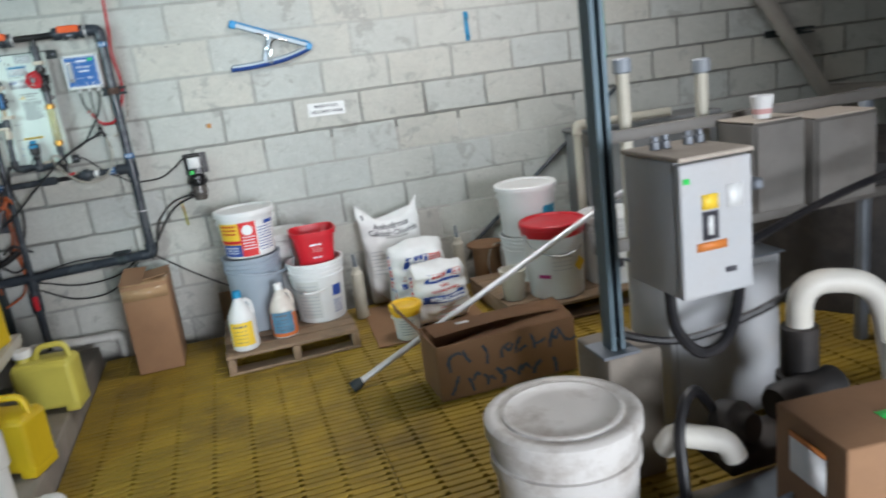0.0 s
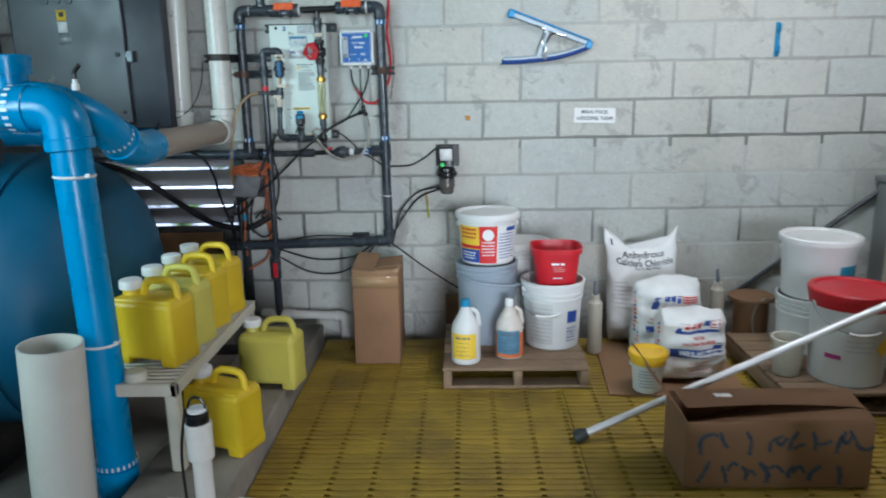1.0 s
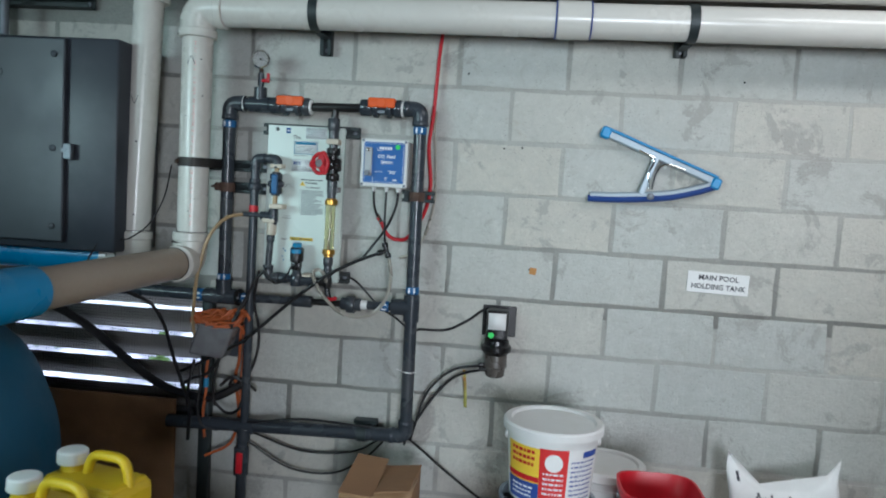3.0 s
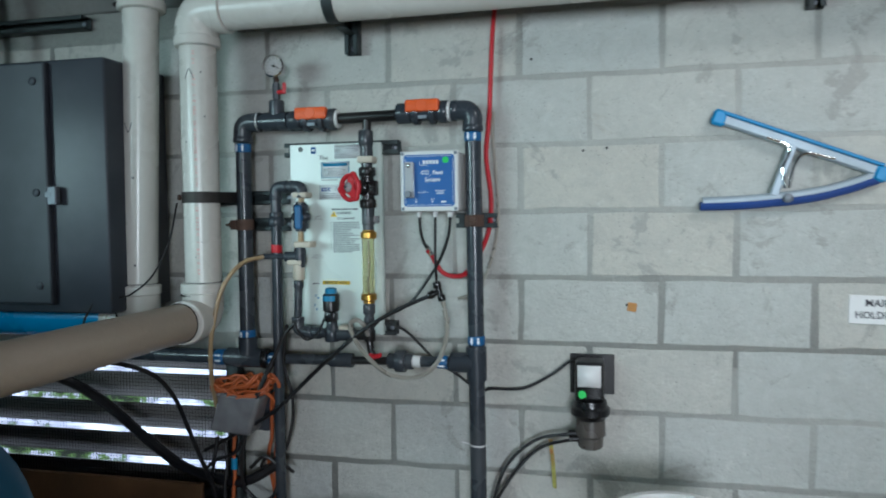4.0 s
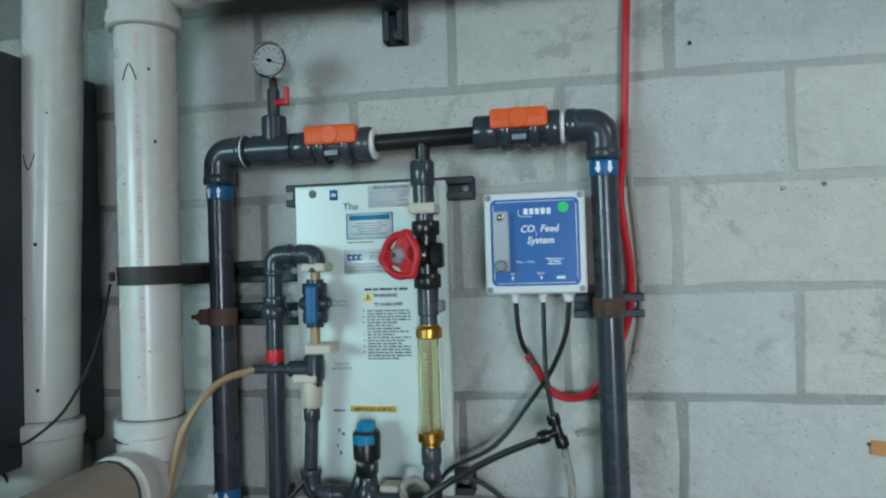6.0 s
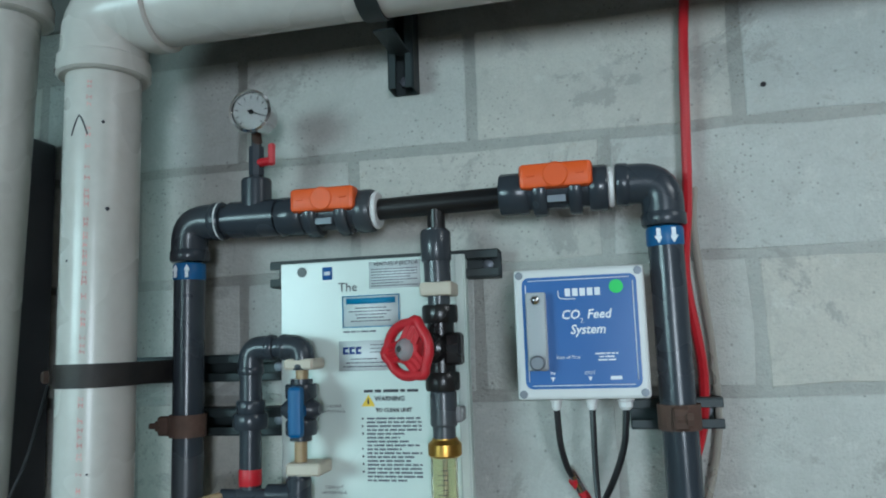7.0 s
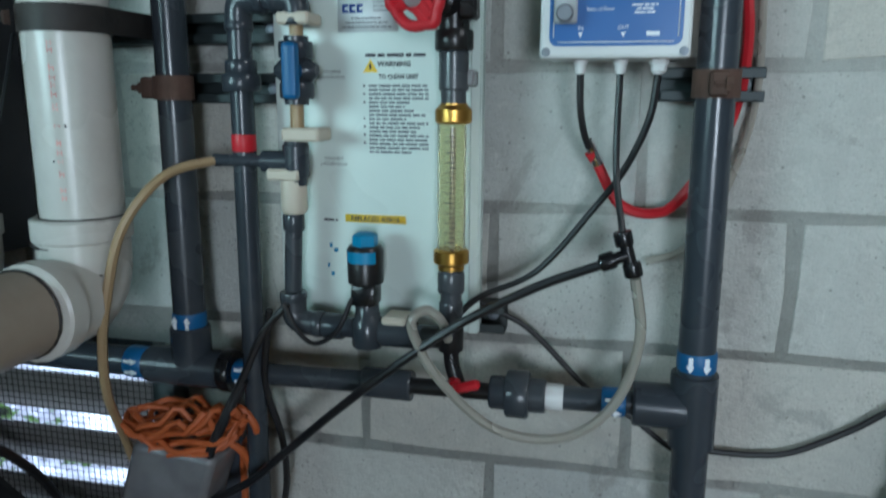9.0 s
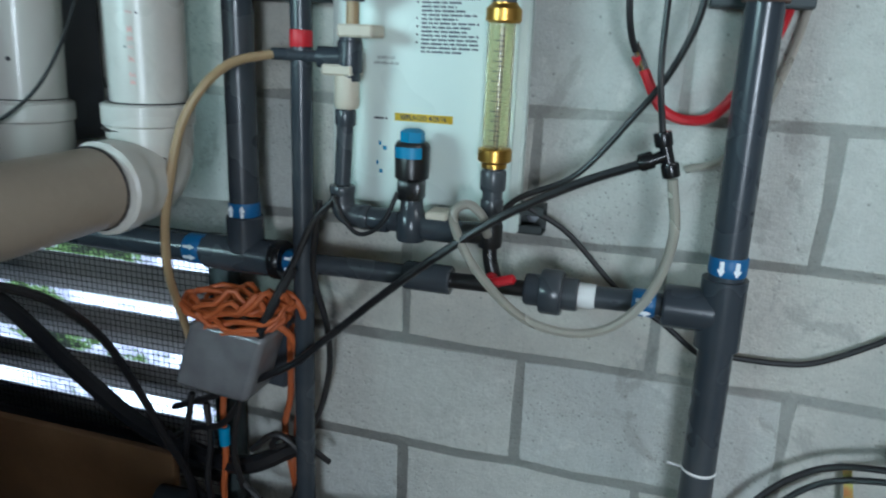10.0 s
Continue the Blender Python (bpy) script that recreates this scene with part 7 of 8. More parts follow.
def sack(name, c, w, d, h, lean, turn, label, seed, horns=0.0, full=False):
    """A stuffed sack with creases: pinched flat at the top, or a full pillow folded shut."""
    root = thing(name, (0, 0, 0), label, "sack", "sacks of chemical")
    bm_ = bm_new()
    nu, nv = 44, 36
    pw = 3.0 if full else 2.6
    rings = []
    for j_ in range(nv + 1):
        v = j_ / nv
        wid = (0.5 * w) * (0.92 + 0.08 * min(1.0, v / 0.3)) * (1.0 - 0.04 * math.sin(v * math.pi))
        if full:
            wid *= 1.03 - 0.12 * v
            prof = min(1.0, (v / 0.12) ** 0.5) if v < 0.12 else 1.0
            if v > 0.80:
                q_ = (v - 0.80) / 0.20
                prof = max(0.06, 1 - q_ ** 1.9)
                wid *= 1.0 - 0.07 * q_ ** 3
        else:
            prof = min(1.0, (v / 0.14) ** 0.55) if v < 0.14 else (1.0 if v < 0.55 else max(0.05, 1 - ((v - 0.55) / 0.45) ** 1.3 * 0.95))
            wid *= 1.0 + 0.10 * max(0.0, v - 0.7)
        ring_ = []
        for i_ in range(nu):
            t = i_ * math.tau / nu
            ct, st_ = math.cos(t), math.sin(t)
            q = (abs(ct) ** pw + abs(st_) ** pw) ** (-1 / pw)
            x = wid * q * ct
            y = 0.5 * d * prof * q * st_ * (1.0 + 0.06 * math.sin(math.pi * v))
            z = h * v
            edge_ = abs(x) / (0.5 * w)
            z += horns * max(0.0, (v - 0.70) / 0.30) * edge_ ** 3
            if full:
                z -= 0.012 * max(0.0, (v - 0.6) / 0.4) * edge_ ** 3
            p = Vector((x, y, z))
            sd_ = Vector((seed, seed * 0.7, 0))
            cr_ = noise.noise(p * 7 + sd_) * 0.026 + noise.noise(p * 17 + sd_) * 0.013 + (abs(noise.noise(Vector((x * 10, y * 3, z * 26)) + sd_)) - 0.2) * 0.020
            y += cr_ * (1 if st_ > 0 else -1) * (0.3 + prof)
            x += noise.noise(Vector((seed, z * 8, st_))) * 0.012
            z += noise.noise(Vector((x * 14, seed, y * 8))) * (0.022 if full else 0.006) * max(0.0, (v - 0.6) / 0.4)
            ring_.append(bm_.verts.new((x, y + lean * z, max(0.0, z))))
        rings.append(ring_)
    for a, b_ in zip(rings, rings[1:]):
        for i_ in range(nu):
            bm_.faces.new((a[i_], a[(i_ + 1) % nu], b_[(i_ + 1) % nu], b_[i_]))
    bm_.faces.new(rings[0][::-1])
    bm_.faces.new(rings[-1])
    BAGS[root.name] = BVHTree.FromBMesh(bm_)
    part("bag", bm_, M_BAG, root, "", 70)
    root.matrix_basis = pose(*c, 0, 0, turn)
    return root


def lay_on(root, x, z, lift):
    """The point of a sack's front face at (x, z), a hair outside it."""
    hit_ = BAGS[root.name].ray_cast(Vector((x, -1.0, z)), Vector((0, 1, 0)))[0]
    return Vector((x, (hit_.y if hit_ is not None else 0.0) - lift, z))


def sack_words(root, text, size, x, z, material, roll=0, stretch=1.0, bold=0.0006, arch=0.0, lift=0.0025):
    """Letters that follow the sack's bulge."""
    m = pose(x, 0, z, 90, 0, 0) @ pose(0, 0, 0, 0, 0, roll)
    ob = words("letters", text, size, m, material, None, "", stretch, bold)
    ob.parent = root
    for v in ob.data.vertices:
        v.co = lay_on(root, v.co.x, v.co.z + arch * (v.co.x - x) ** 2, lift)
    return ob


def sack_print(root, rows_):
    """Printed shapes on a sack's front: (x, z, w, h, material, slant)."""
    for x, z, w, h_, material, sl_ in rows_:
        bm_ = bm_new()
        nx_ = max(2, int(w / 0.012))
        grid = [[bm_.verts.new(lay_on(root, x + p * w / 2 + q * sl_ * h_, z + q * h_ / 2, 0.0016)) for q in (-1, 0, 1)] for p in [-1 + 2 * i_ / nx_ for i_ in range(nx_ + 1)]]
        for i_ in range(nx_):
            for j_ in range(2):
                bm_.faces.new((grid[i_][j_], grid[i_ + 1][j_], grid[i_ + 1][j_ + 1], grid[i_][j_ + 1]))
        ob = part("print_patch", bm_, material)
        ob.parent = root


M_PRED = mat("print_red", (0.55, 0.05, 0.04), 0.5, dirt_amount=0.05, bump=0)
M_PPINK = mat("print_pink", (0.62, 0.36, 0.34), 0.5, dirt_amount=0.05, bump=0)
s1 = sack("calcium_sack", (0.870, 4.24, 0.004), 0.375, 0.160, 0.500, 0.13, 0, "white woven sack of calcium chloride leaning on the wall", 3.1, 0.110)
sack_words(s1, "Anhydrous", 0.050, 0.005, 0.462, M_INK, 2, 1.0, 0.0008, 0.9)
sack_words(s1, "Calcium Chloride", 0.046, 0.012, 0.420, M_INK, 0, 0.92, 0.0008, 0.9)
sack_words(s1, "94-97% Mini Pellets", 0.018, 0.03, 0.395, M_INK, 2, 1.0, 0.0002, 0.9)
sack_print(s1, [(-0.160, 0.535, 0.010, 0.034, M_INK, -0.1)])
sack_print(s1, [(-0.115 + 0.01 * (k_ % 2), 0.33 - 0.022 * k_, 0.07 + 0.012 * (k_ % 3), 0.004, bpy.data.materials["faded_ink"], 0) for k_ in range(7)])
s2 = sack("calcium_sack", (0.945, 4.00, 0.012), 0.365, 0.195, 0.400, 0.10, 5, "white sack with a blue and red logo shape", 7.7, 0.0, True)
s3 = sack("calcium_sack", (0.975, 3.715, 0.012), 0.340, 0.195, 0.338, 0.06, 9, "slumped white sack with blue and pink print", 12.4, 0.0, True)
P2 = [(-0.085, 0.295, 0.030, 0.060, M_INKBLUE, 0.2), (-0.035, 0.312, 0.026, 0.034, M_INKBLUE, 0.15), (-0.003, 0.312, 0.026, 0.034, M_INKBLUE, 0.15), (0.028, 0.312, 0.020, 0.034, M_INKBLUE, 0.15)]
P2 += [(0.080, 0.324 - 0.013 * k_, 0.075, 0.008, M_PRED, 0.2) for k_ in range(3)]
P2 += [(-0.050 + 0.030 * k_, 0.270, 0.023, 0.032, M_PRED, 0.1) for k_ in range(5)]
P2 += [(-0.05, 0.245, 0.08, 0.006, M_INKBLUE, 0), (-0.08, 0.222, 0.08, 0.010, M_PPINK, 0), (-0.08, 0.205, 0.10, 0.008, M_PPINK, 0), (-0.075, 0.172, 0.13, 0.028, M_INKBLUE, 0)]
P2 += [(-0.172, 0.335 - 0.021 * k_, 0.008, 0.014, M_PRED if k_ % 3 else M_INKBLUE, 0) for k_ in range(12)]
sack_print(s2, P2)
P3 = [(-0.088, 0.268, 0.020, 0.045, M_INKBLUE, 0.2)] + [(-0.055 + 0.030 * k_, 0.276, 0.023, 0.026, M_PRED, 0.15) for k_ in range(3)] + [(0.045, 0.284, 0.03, 0.026, M_INKBLUE, 0.2), (0.085, 0.280, 0.045, 0.034, M_PRED, 0.2)]
P3 += [(0.0, 0.248, 0.20, 0.014, M_INKBLUE, 0), (0.0, 0.150, 0.250, 0.040, M_INKBLUE, 0)]
P3 += [(0.10, 0.180, 0.05, 0.030, M_INKBLUE, 0.4)]
P3 += [(0.005, 0.105 - 0.017 * k_, 0.10 + 0.04 * (k_ % 2), 0.006, M_PPINK, 0) for k_ in range(4)]
P3 += [(-0.158, 0.275 - 0.021 * k_, 0.008, 0.014, M_PRED if k_ % 3 else M_INKBLUE, 0) for k_ in range(9)]
sack_print(s3, P3)
sack_words(s3, "94-97%", 0.018, 0.0, 0.219, M_PRED)
sack_words(s3, "CALCIUM CHLORIDE", 0.018, 0.0, 0.196, M_PRED, 0, 0.95)
sack_words(s3, "MINI-PELLETS", 0.030, 0.0, 0.151, M_INKW, 0, 0.98, 0.0008, 0.0, 0.0035)

yp = bucket("yellow_lid_pail", (0.745, 3.570, 0.012), 0.074, 0.062, 0.180, M_WBUCK, "small white pail with a yellow lid", "buckets", lid=M_YLID, lid_label="yellow snap lid", handle=False, rib=False)
yargs = (yp, (0.745, 3.570), 0.012, 0.180, 0.062, 0.074)
pail_label(*yargs, 0.03, 0.14, -140, -60, M_PAPER, "pale paper label")
print_rows(*yargs, 0.12, 6, 0.015, 0.006, -135, -75, mat("grey_ink", (0.32, 0.36, 0.42), 0.6, dirt_amount=0, bump=0), 51)
part("lid_band", lathe(bm_new(), (0.745, 3.570, 0.146), (0, 0, 1), [(0, 0.076), (0.03, 0.082)], 36, close=False), M_YLID, yp)

# drums on the right-hand pallet
d1 = bucket("white_drum", (1.600, 3.87, PZ), 0.163, 0.150, 0.265, M_WBUCK, "cloudy white pail under another pail", "buckets", handle=False)
d2 = bucket("white_drum", (1.605, 3.87, PZ + 0.265), 0.168, 0.152, 0.280, M_WBUCK, "white lidded pail with a blue label stacked on another", "buckets", lid=M_WBUCK, handle=False, rib=False, turn=2.9)
pail_label(d2, (1.605, 3.87), PZ + 0.265, 0.280, 0.152, 0.168, PZ + 0.335, PZ + 0.435, -80, -40, mat("cyan_label", (0.05, 0.32, 0.50), 0.45, vary=0.2, scale=20), "blue label")
d3 = bucket("red_lid_drum", (1.585, 3.50, PZ), 0.163, 0.146, 0.395, M_WBUCK, "white drum with a red lid and hazard diamond", "buckets", lid=M_RED, lid_label="red snap lid", handle=True, turn=0.1, rib=False)
part("lid_skirt", lathe(bm_new(), (1.585, 3.50, PZ + 0.335), (0, 0, 1), [(0, 0.166), (0.055, 0.178)], 40, close=False), M_RED, d3)
dargs = (d3, (1.585, 3.50), PZ, 0.395, 0.146, 0.163)
dm_ = bm_new()
rr_ = rad_at(PZ + 0.18, PZ, 0.395, 0.146, 0.163) + 0.002
an = radians(-62)
ux, uy = -math.sin(an), math.cos(an)
cx_, cy_ = 1.585 + (rr_ + 0.004) * math.cos(an), 3.50 + (rr_ + 0.004) * math.sin(an)
dm_.faces.new([dm_.verts.new((cx_ + ux * p, cy_ + uy * p, PZ + 0.18 + q)) for p, q in ((-0.045, 0), (0, -0.045), (0.045, 0), (0, 0.045))])
part("hazard_diamond", dm_, M_YLAB, d3, "yellow hazard diamond")
pail_label(*dargs, PZ + 0.12, PZ + 0.14, -150, -125, mat("magenta_print", (0.45, 0.05, 0.22), 0.5), "magenta print")
print_rows(*dargs, PZ + 0.25, 5, 0.022, 0.006, -120, -80, mat("pale_ink", (0.5, 0.5, 0.52), 0.6, dirt_amount=0, bump=0), 61)
d4 = bucket("white_drum", (1.945, 3.53, PZ), 0.165, 0.150, 0.37, M_WBUCK, "white lidded drum with a black hazard mark", "buckets", lid=M_WBUCK, handle=True, turn=0.4)
pail_label(d4, (1.945, 3.53), PZ, 0.37, 0.150, 0.165, PZ + 0.10, PZ + 0.15, -120, -95, M_INK, "black hazard mark")
d5 = bucket("small_white_pail", (1.345, 3.530, PZ), 0.068, 0.055, 0.17, M_BENCH, "small cream pail in front of the drums", "buckets", handle=False, rib=False)
sp = thing("cable_spool", (1.455, 4.24, 0.0), "brown cardboard spool standing against the wall", "spool")
part("core", lathe(bm_new(), (1.455, 4.24, 0.0), (0, 0, 1), [(0, 0.088), (0.24, 0.088)], 28), M_CARD, sp)
for z in (0.0, 0.235):
    part("flange", lathe(bm_new(), (1.455, 4.24, z), (0, 0, 1), [(0, 0.116), (0.003, 0.120), (0.014, 0.120), (0.017, 0.116)], 32), M_CARDIN, sp)
part("tape_loop", tube(bm_new(), [(1.50 + 0.075 * math.cos(a_), 4.135, 0.14 + 0.125 * math.sin(a_)) for a_ in [math.tau * i_ / 28 for i_ in range(29)]], 0.004, 6), M_HOSECLR, sp, "cloudy plastic loop")

# leaning dark pipe and low tank with a white elbow pipe behind the drums
solid("leaning_pipe", tube(bm_new(), [(1.40, 4.43, 0.18), (2.60, 4.445, 1.10)], 0.013, 12), M_GPVC, "dull grey pipe leaning along the wall", "pipe")
lt = thing("low_tank", (2.75, 4.20, -0.1), "dark grey low tank against the block wall", "tank")
part("shell", box(bm_new(), (2.66, 4.30, 0.36), (1.00, 0.30, 0.94), 0.02, seg=2), M_TAPEG, lt)
part("rim", box(bm_new(), (2.66, 4.30, 0.845), (1.02, 0.32, 0.03), 0.008), M_TAPEG, lt)
we = thing("white_elbow_pipe", (2.27, 4.10, 0.1), "cream plastic pipe with an elbow beside the low tank", "pipe")
part("riser", tube(bm_new(), [(2.09, 4.12, -0.28), (2.09, 4.12, 0.85)], 0.027, 18), M_BENCH, we)
part("elbow", elbow(bm_new(), (2.09, 4.12, 0.905), (0, 0, -1), (1, 0, 0), 0.031, 0.06), M_BENCH, we)
part("run", tube(bm_new(), [(2.13, 4.12, 0.905), (2.75, 4.12, 0.90)], 0.027, 18), M_BENCH, we)

# open carton with brush lettering
oc = thing("open_carton", (0.98, 2.93, 0.0), "large open brown carton with blue brush lettering", "cardboard box")
ocx0, ocx1, ocy0, ocy1, ocz = 0.680, 1.315, 2.765, 3.03, 0.248
for c, s in ((((ocx0 + ocx1) / 2, ocy0, ocz / 2 + 0.003), (ocx1 - ocx0, 0.006, ocz)), (((ocx0 + ocx1) / 2, ocy1, ocz / 2 + 0.003), (ocx1 - ocx0, 0.006, ocz)), ((ocx0, (ocy0 + ocy1) / 2, ocz / 2 + 0.003), (0.006, ocy1 - ocy0 - 0.008, ocz)), ((ocx1, (ocy0 + ocy1) / 2, ocz / 2 + 0.003), (0.006, ocy1 - ocy0 - 0.008, ocz)), (((ocx0 + ocx1) / 2, (ocy0 + ocy1) / 2, 0.004), (ocx1 - ocx0 - 0.01, ocy1 - ocy0 - 0.01, 0.006))):
    part("panel", box(bm_new(), c, s, 0.0015), M_CARD, oc)


def flap(name, hinge, along, out, length, width, bow, twist=0.0):
    """A cardboard flap from a hinge line, slightly bowed."""
    h0, al, ou = Vector(hinge), Vector(along), Vector(out).normalized()
    bm_ = bm_new()
    n_, m_ = 6, 4
    nn = al.normalized().cross(ou).normalized()
    grid = [[bm_.verts.new(h0 + al * (i_ / n_) + ou * (width * j_ / m_) + nn * ((bow * math.sin(math.pi * i_ / n_) + twist * (i_ / n_) ** 1.5) * (j_ / m_))) for j_ in range(m_ + 1)] for i_ in range(n_ + 1)]
    for i_ in range(n_):
        for j_ in range(m_):
            bm_.faces.new((grid[i_][j_], grid[i_ + 1][j_], grid[i_ + 1][j_ + 1], grid[i_][j_ + 1]))
    bmesh.ops.solidify(bm_, geom=bm_.faces[:], thickness=0.005)
    return part(name, bm_, M_CARD, oc)


flap("flap", (ocx0, ocy0, ocz + 0.004), (0, ocy1 - ocy0, 0), (-0.60, 0, 0.80), 0.37, 0.245, 0.010)
flap("flap", (ocx0, ocy0, ocz + 0.006), (ocx1 - ocx0, 0, 0), (0, 1.0, -0.55), 0.67, 0.165, 0.018, 0.125)
flap("flap", (ocx0 + 0.02, ocy1, ocz + 0.008), (ocx1 - ocx0 - 0.02, 0, 0), (0, -1.0, 0.06), 0.67, 0.19, -0.012)
flap("flap", (ocx1, ocy1, ocz + 0.004), (0, -(ocy1 - ocy0), 0), (-1.0, 0, -0.25), 0.37, 0.15, 0.01)
part("paper_label", box(bm_new(), (0.86, 2.95, ocz + 0.018), (0.06, 0.03, 0.001), rot=Matrix.Rotation(radians(-3), 4, "X")), M_PAPER, oc, "small white label")
M_BRUSH = mat("blue_marker", (0.055, 0.085, 0.12), 0.7, vary=0.2, dirt=(0.28, 0.16, 0.08), dirt_amount=0.5, dirt_scale=25, bump=0)
rnd_b = random.Random(12)


def brush(points, w):
    """A flat brush stroke along points (x, z) on the carton's front."""
    bm_ = bm_new()
    pts = spline([(x_, 0, z_) for x_, z_ in points], 5)
    pairs = []
    for i_, p in enumerate(pts):
        d = (pts[min(i_ + 1, len(pts) - 1)] - pts[max(i_ - 1, 0)]).normalized()
        k_ = w / 2 * (1 - 0.25 * math.sin(i_ * 1.7))
        pairs.append([bm_.verts.new((p.x + q * d.z * k_, ocy0 - 0.0042, p.z - q * d.x * k_)) for q in (-1, 1)])
    for u_, v_ in zip(pairs, pairs[1:]):
        bm_.faces.new((u_[0], u_[1], v_[1], v_[0]))
    part("brush_stroke", bm_, M_BRUSH, oc)


for row_z, xa, xb, hgt in ((0.178, 0.735, 1.27, 0.100), (0.062, 0.735, 1.24, 0.095)):
    x = xa
    while x < xb:
        w_ = rnd_b.uniform(0.045, 0.075)
        lo_, hi_ = row_z - hgt / 2, row_z + hgt / 2
        sway = rnd_b.uniform(-0.03, 0.03)
        brush([(x + sway, hi_ - rnd_b.uniform(0, 0.03)), (x + rnd_b.uniform(-0.012, 0.012), row_z), (x - sway * 0.4, lo_ + rnd_b.uniform(0, 0.03))], rnd_b.uniform(0.013, 0.019))
        if rnd_b.random() < 0.6:
            mid = row_z + rnd_b.uniform(-0.03, 0.03)
            brush([(x + 0.006, mid), (x + w_ * 0.5, mid + rnd_b.uniform(-0.03, 0.03)), (x + w_ * 0.9, mid + rnd_b.uniform(-0.02, 0.02))], 0.013)
        x += w_ + rnd_b.uniform(0.012, 0.026)

pole = thing("telescopic_pole", (0.38, 3.11, 0.02), "long aluminium pole leaning across the carton", "pole")
pa, pb = Vector((0.395, 3.105, 0.035)), Vector((1.945, 3.275, 0.661))
part("tube", tube(bm_new(), [pa, pb], 0.0150, 16), M_ALU, pole)
part("inner_tube", tube(bm_new(), [pb - (pb - pa).normalized() * 0.02, pb + (pb - pa).normalized() * 0.035], 0.0135, 14), M_ALU, pole)
part("foot_cap", lathe(bm_new(), pa - (pb - pa).normalized() * 0.05, (pb - pa), [(0, 0.026), (0.03, 0.028), (0.055, 0.020)], 14), M_STRUT, pole, "dark rubber foot")

# ---- pump corner at the right ----
bd_ = thing("round_tub", (0.735, 1.72, 0.0), "big round white tub with a domed snap lid", "tub")
TX, TY2, TRR = 0.750, 1.70, 0.200
M_TUB = mat("grimy_tub_plastic", (0.60, 0.58, 0.55), 0.45, vary=0.08, scale=5, dirt=(0.24, 0.19, 0.15), dirt_amount=0.75, dirt_scale=7.0, bump=0.05)
part("shell", lathe(bm_new(), (TX, TY2, 0.0), (0, 0, 1), [(0, TRR - 0.02), (0.01, TRR - 0.012), (0.30, TRR), (0.302, TRR + 0.010), (0.33, TRR + 0.010), (0.332, TRR), (0.37, TRR), (0.372, TRR + 0.008), (0.395, TRR + 0.008), (0.40, TRR)], 48), M_TUB, bd_)
part("lid", lathe(bm_new(), (TX, TY2, 0.392), (0, 0, 1), [(0, TRR + 0.012), (0.004, TRR + 0.018), (0.040, TRR + 0.018), (0.048, TRR + 0.008), (0.048, TRR - 0.014), (0.043, TRR - 0.020), (0.043, TRR - 0.030), (0.050, TRR - 0.034), (0.051, TRR - 0.044), (0.047, TRR - 0.049), (0.048, TRR * 0.5), (0.050, 0.002)], 48), M_TUB, bd_, "white snap lid with a raised ring")
part("red_print", box(bm_new(), (TX - 0.03, TY2 - TRR - 0.001, 0.22), (0.045, 0.004, 0.03), 0.001), M_PRED, bd_)
bars("scuffs", TX - 0.06, TX + 0.03, 0.10, 1, 0.01, 0.01, M_DARK, bd_, TY2 - TRR - 0.004, 71)

# kerb and plinth that carry the pumps
bm = bm_new()
box(bm, (2.1, 0.95, -0.06), (2.5, 1.20, 0.48), 0.01)
solid("pump_plinth", bm, M_CURB, "stained concrete plinth under the pumps", "plinth", "structure")
ap = thing("steel_channel", (0.9, 1.28, 0.18), "dirty bent steel channel lying on the plinth", "steel channel")
part("web", box(bm_new(), (0.86, 1.36, 0.20), (0.95, 0.16, 0.008), 0.001, rot=Matrix.Rotation(radians(8), 4, "Z")), M_STEEL, ap)
part("flange", box(bm_new(), (0.87, 1.28, 0.23), (0.95, 0.008, 0.07), 0.001, rot=Matrix.Rotation(radians(8), 4, "Z")), M_STEEL, ap)
blk = thing("concrete_foot", (1.10, 2.0, 0.0), "rough concrete foot under the steel post", "footing")
part("block", box(bm_new(), (1.10, 2.00, 0.225), (0.19, 0.22, 0.45), 0.012, seg=2), M_CURB, blk)
post = thing("strut_post", (1.05, 1.94, 0.45), "blue-grey steel strut post with green paint", "post")
M_POST = mat("blue_grey_post_paint", (0.13, 0.185, 0.22), 0.5, 0.1, vary=0.2, dirt_amount=0.35)
pb_ = bm_new()
for c, s in (((1.058, 1.975, 1.60), (0.046, 0.004, 2.30)), ((1.037, 1.945, 1.60), (0.004, 0.056, 2.30)), ((1.079, 1.945, 1.60), (0.004, 0.056, 2.30)), ((1.044, 1.917, 1.60), (0.012, 0.004, 2.30)), ((1.072, 1.917, 1.60), (0.012, 0.004, 2.30))):
    box(pb_, c, s, 0.001)
part("channel", pb_, M_POST, post)
part("paint", box(bm_new(), (1.083, 1.945, 1.75), (0.003, 0.05, 0.8)), mat("green_paint", (0.10, 0.26, 0.14), 0.6, dirt_amount=0.4), post, "old green paint")
part("base_plate", box(bm_new(), (1.050, 1.945, 0.456), (0.13, 0.13, 0.010), 0.002), M_STEEL, post)
rl = thing("strut_rail", (1.6, 2.02, 1.05), "horizontal steel strut rail carrying the switch boxes", "rail")
part("channel", box(bm_new(), (1.90, 2.34, 1.060), (1.35, 0.042, 0.042), 0.003), M_SWITCH, rl)
part("channel", box(bm_new(), (1.90, 2.34, 0.66), (1.35, 0.042, 0.042), 0.003), M_SWITCH, rl)
part("upright", box(bm_new(), (2.50, 2.38, 0.39), (0.042, 0.042, 1.38), 0.003), M_STEEL, rl)

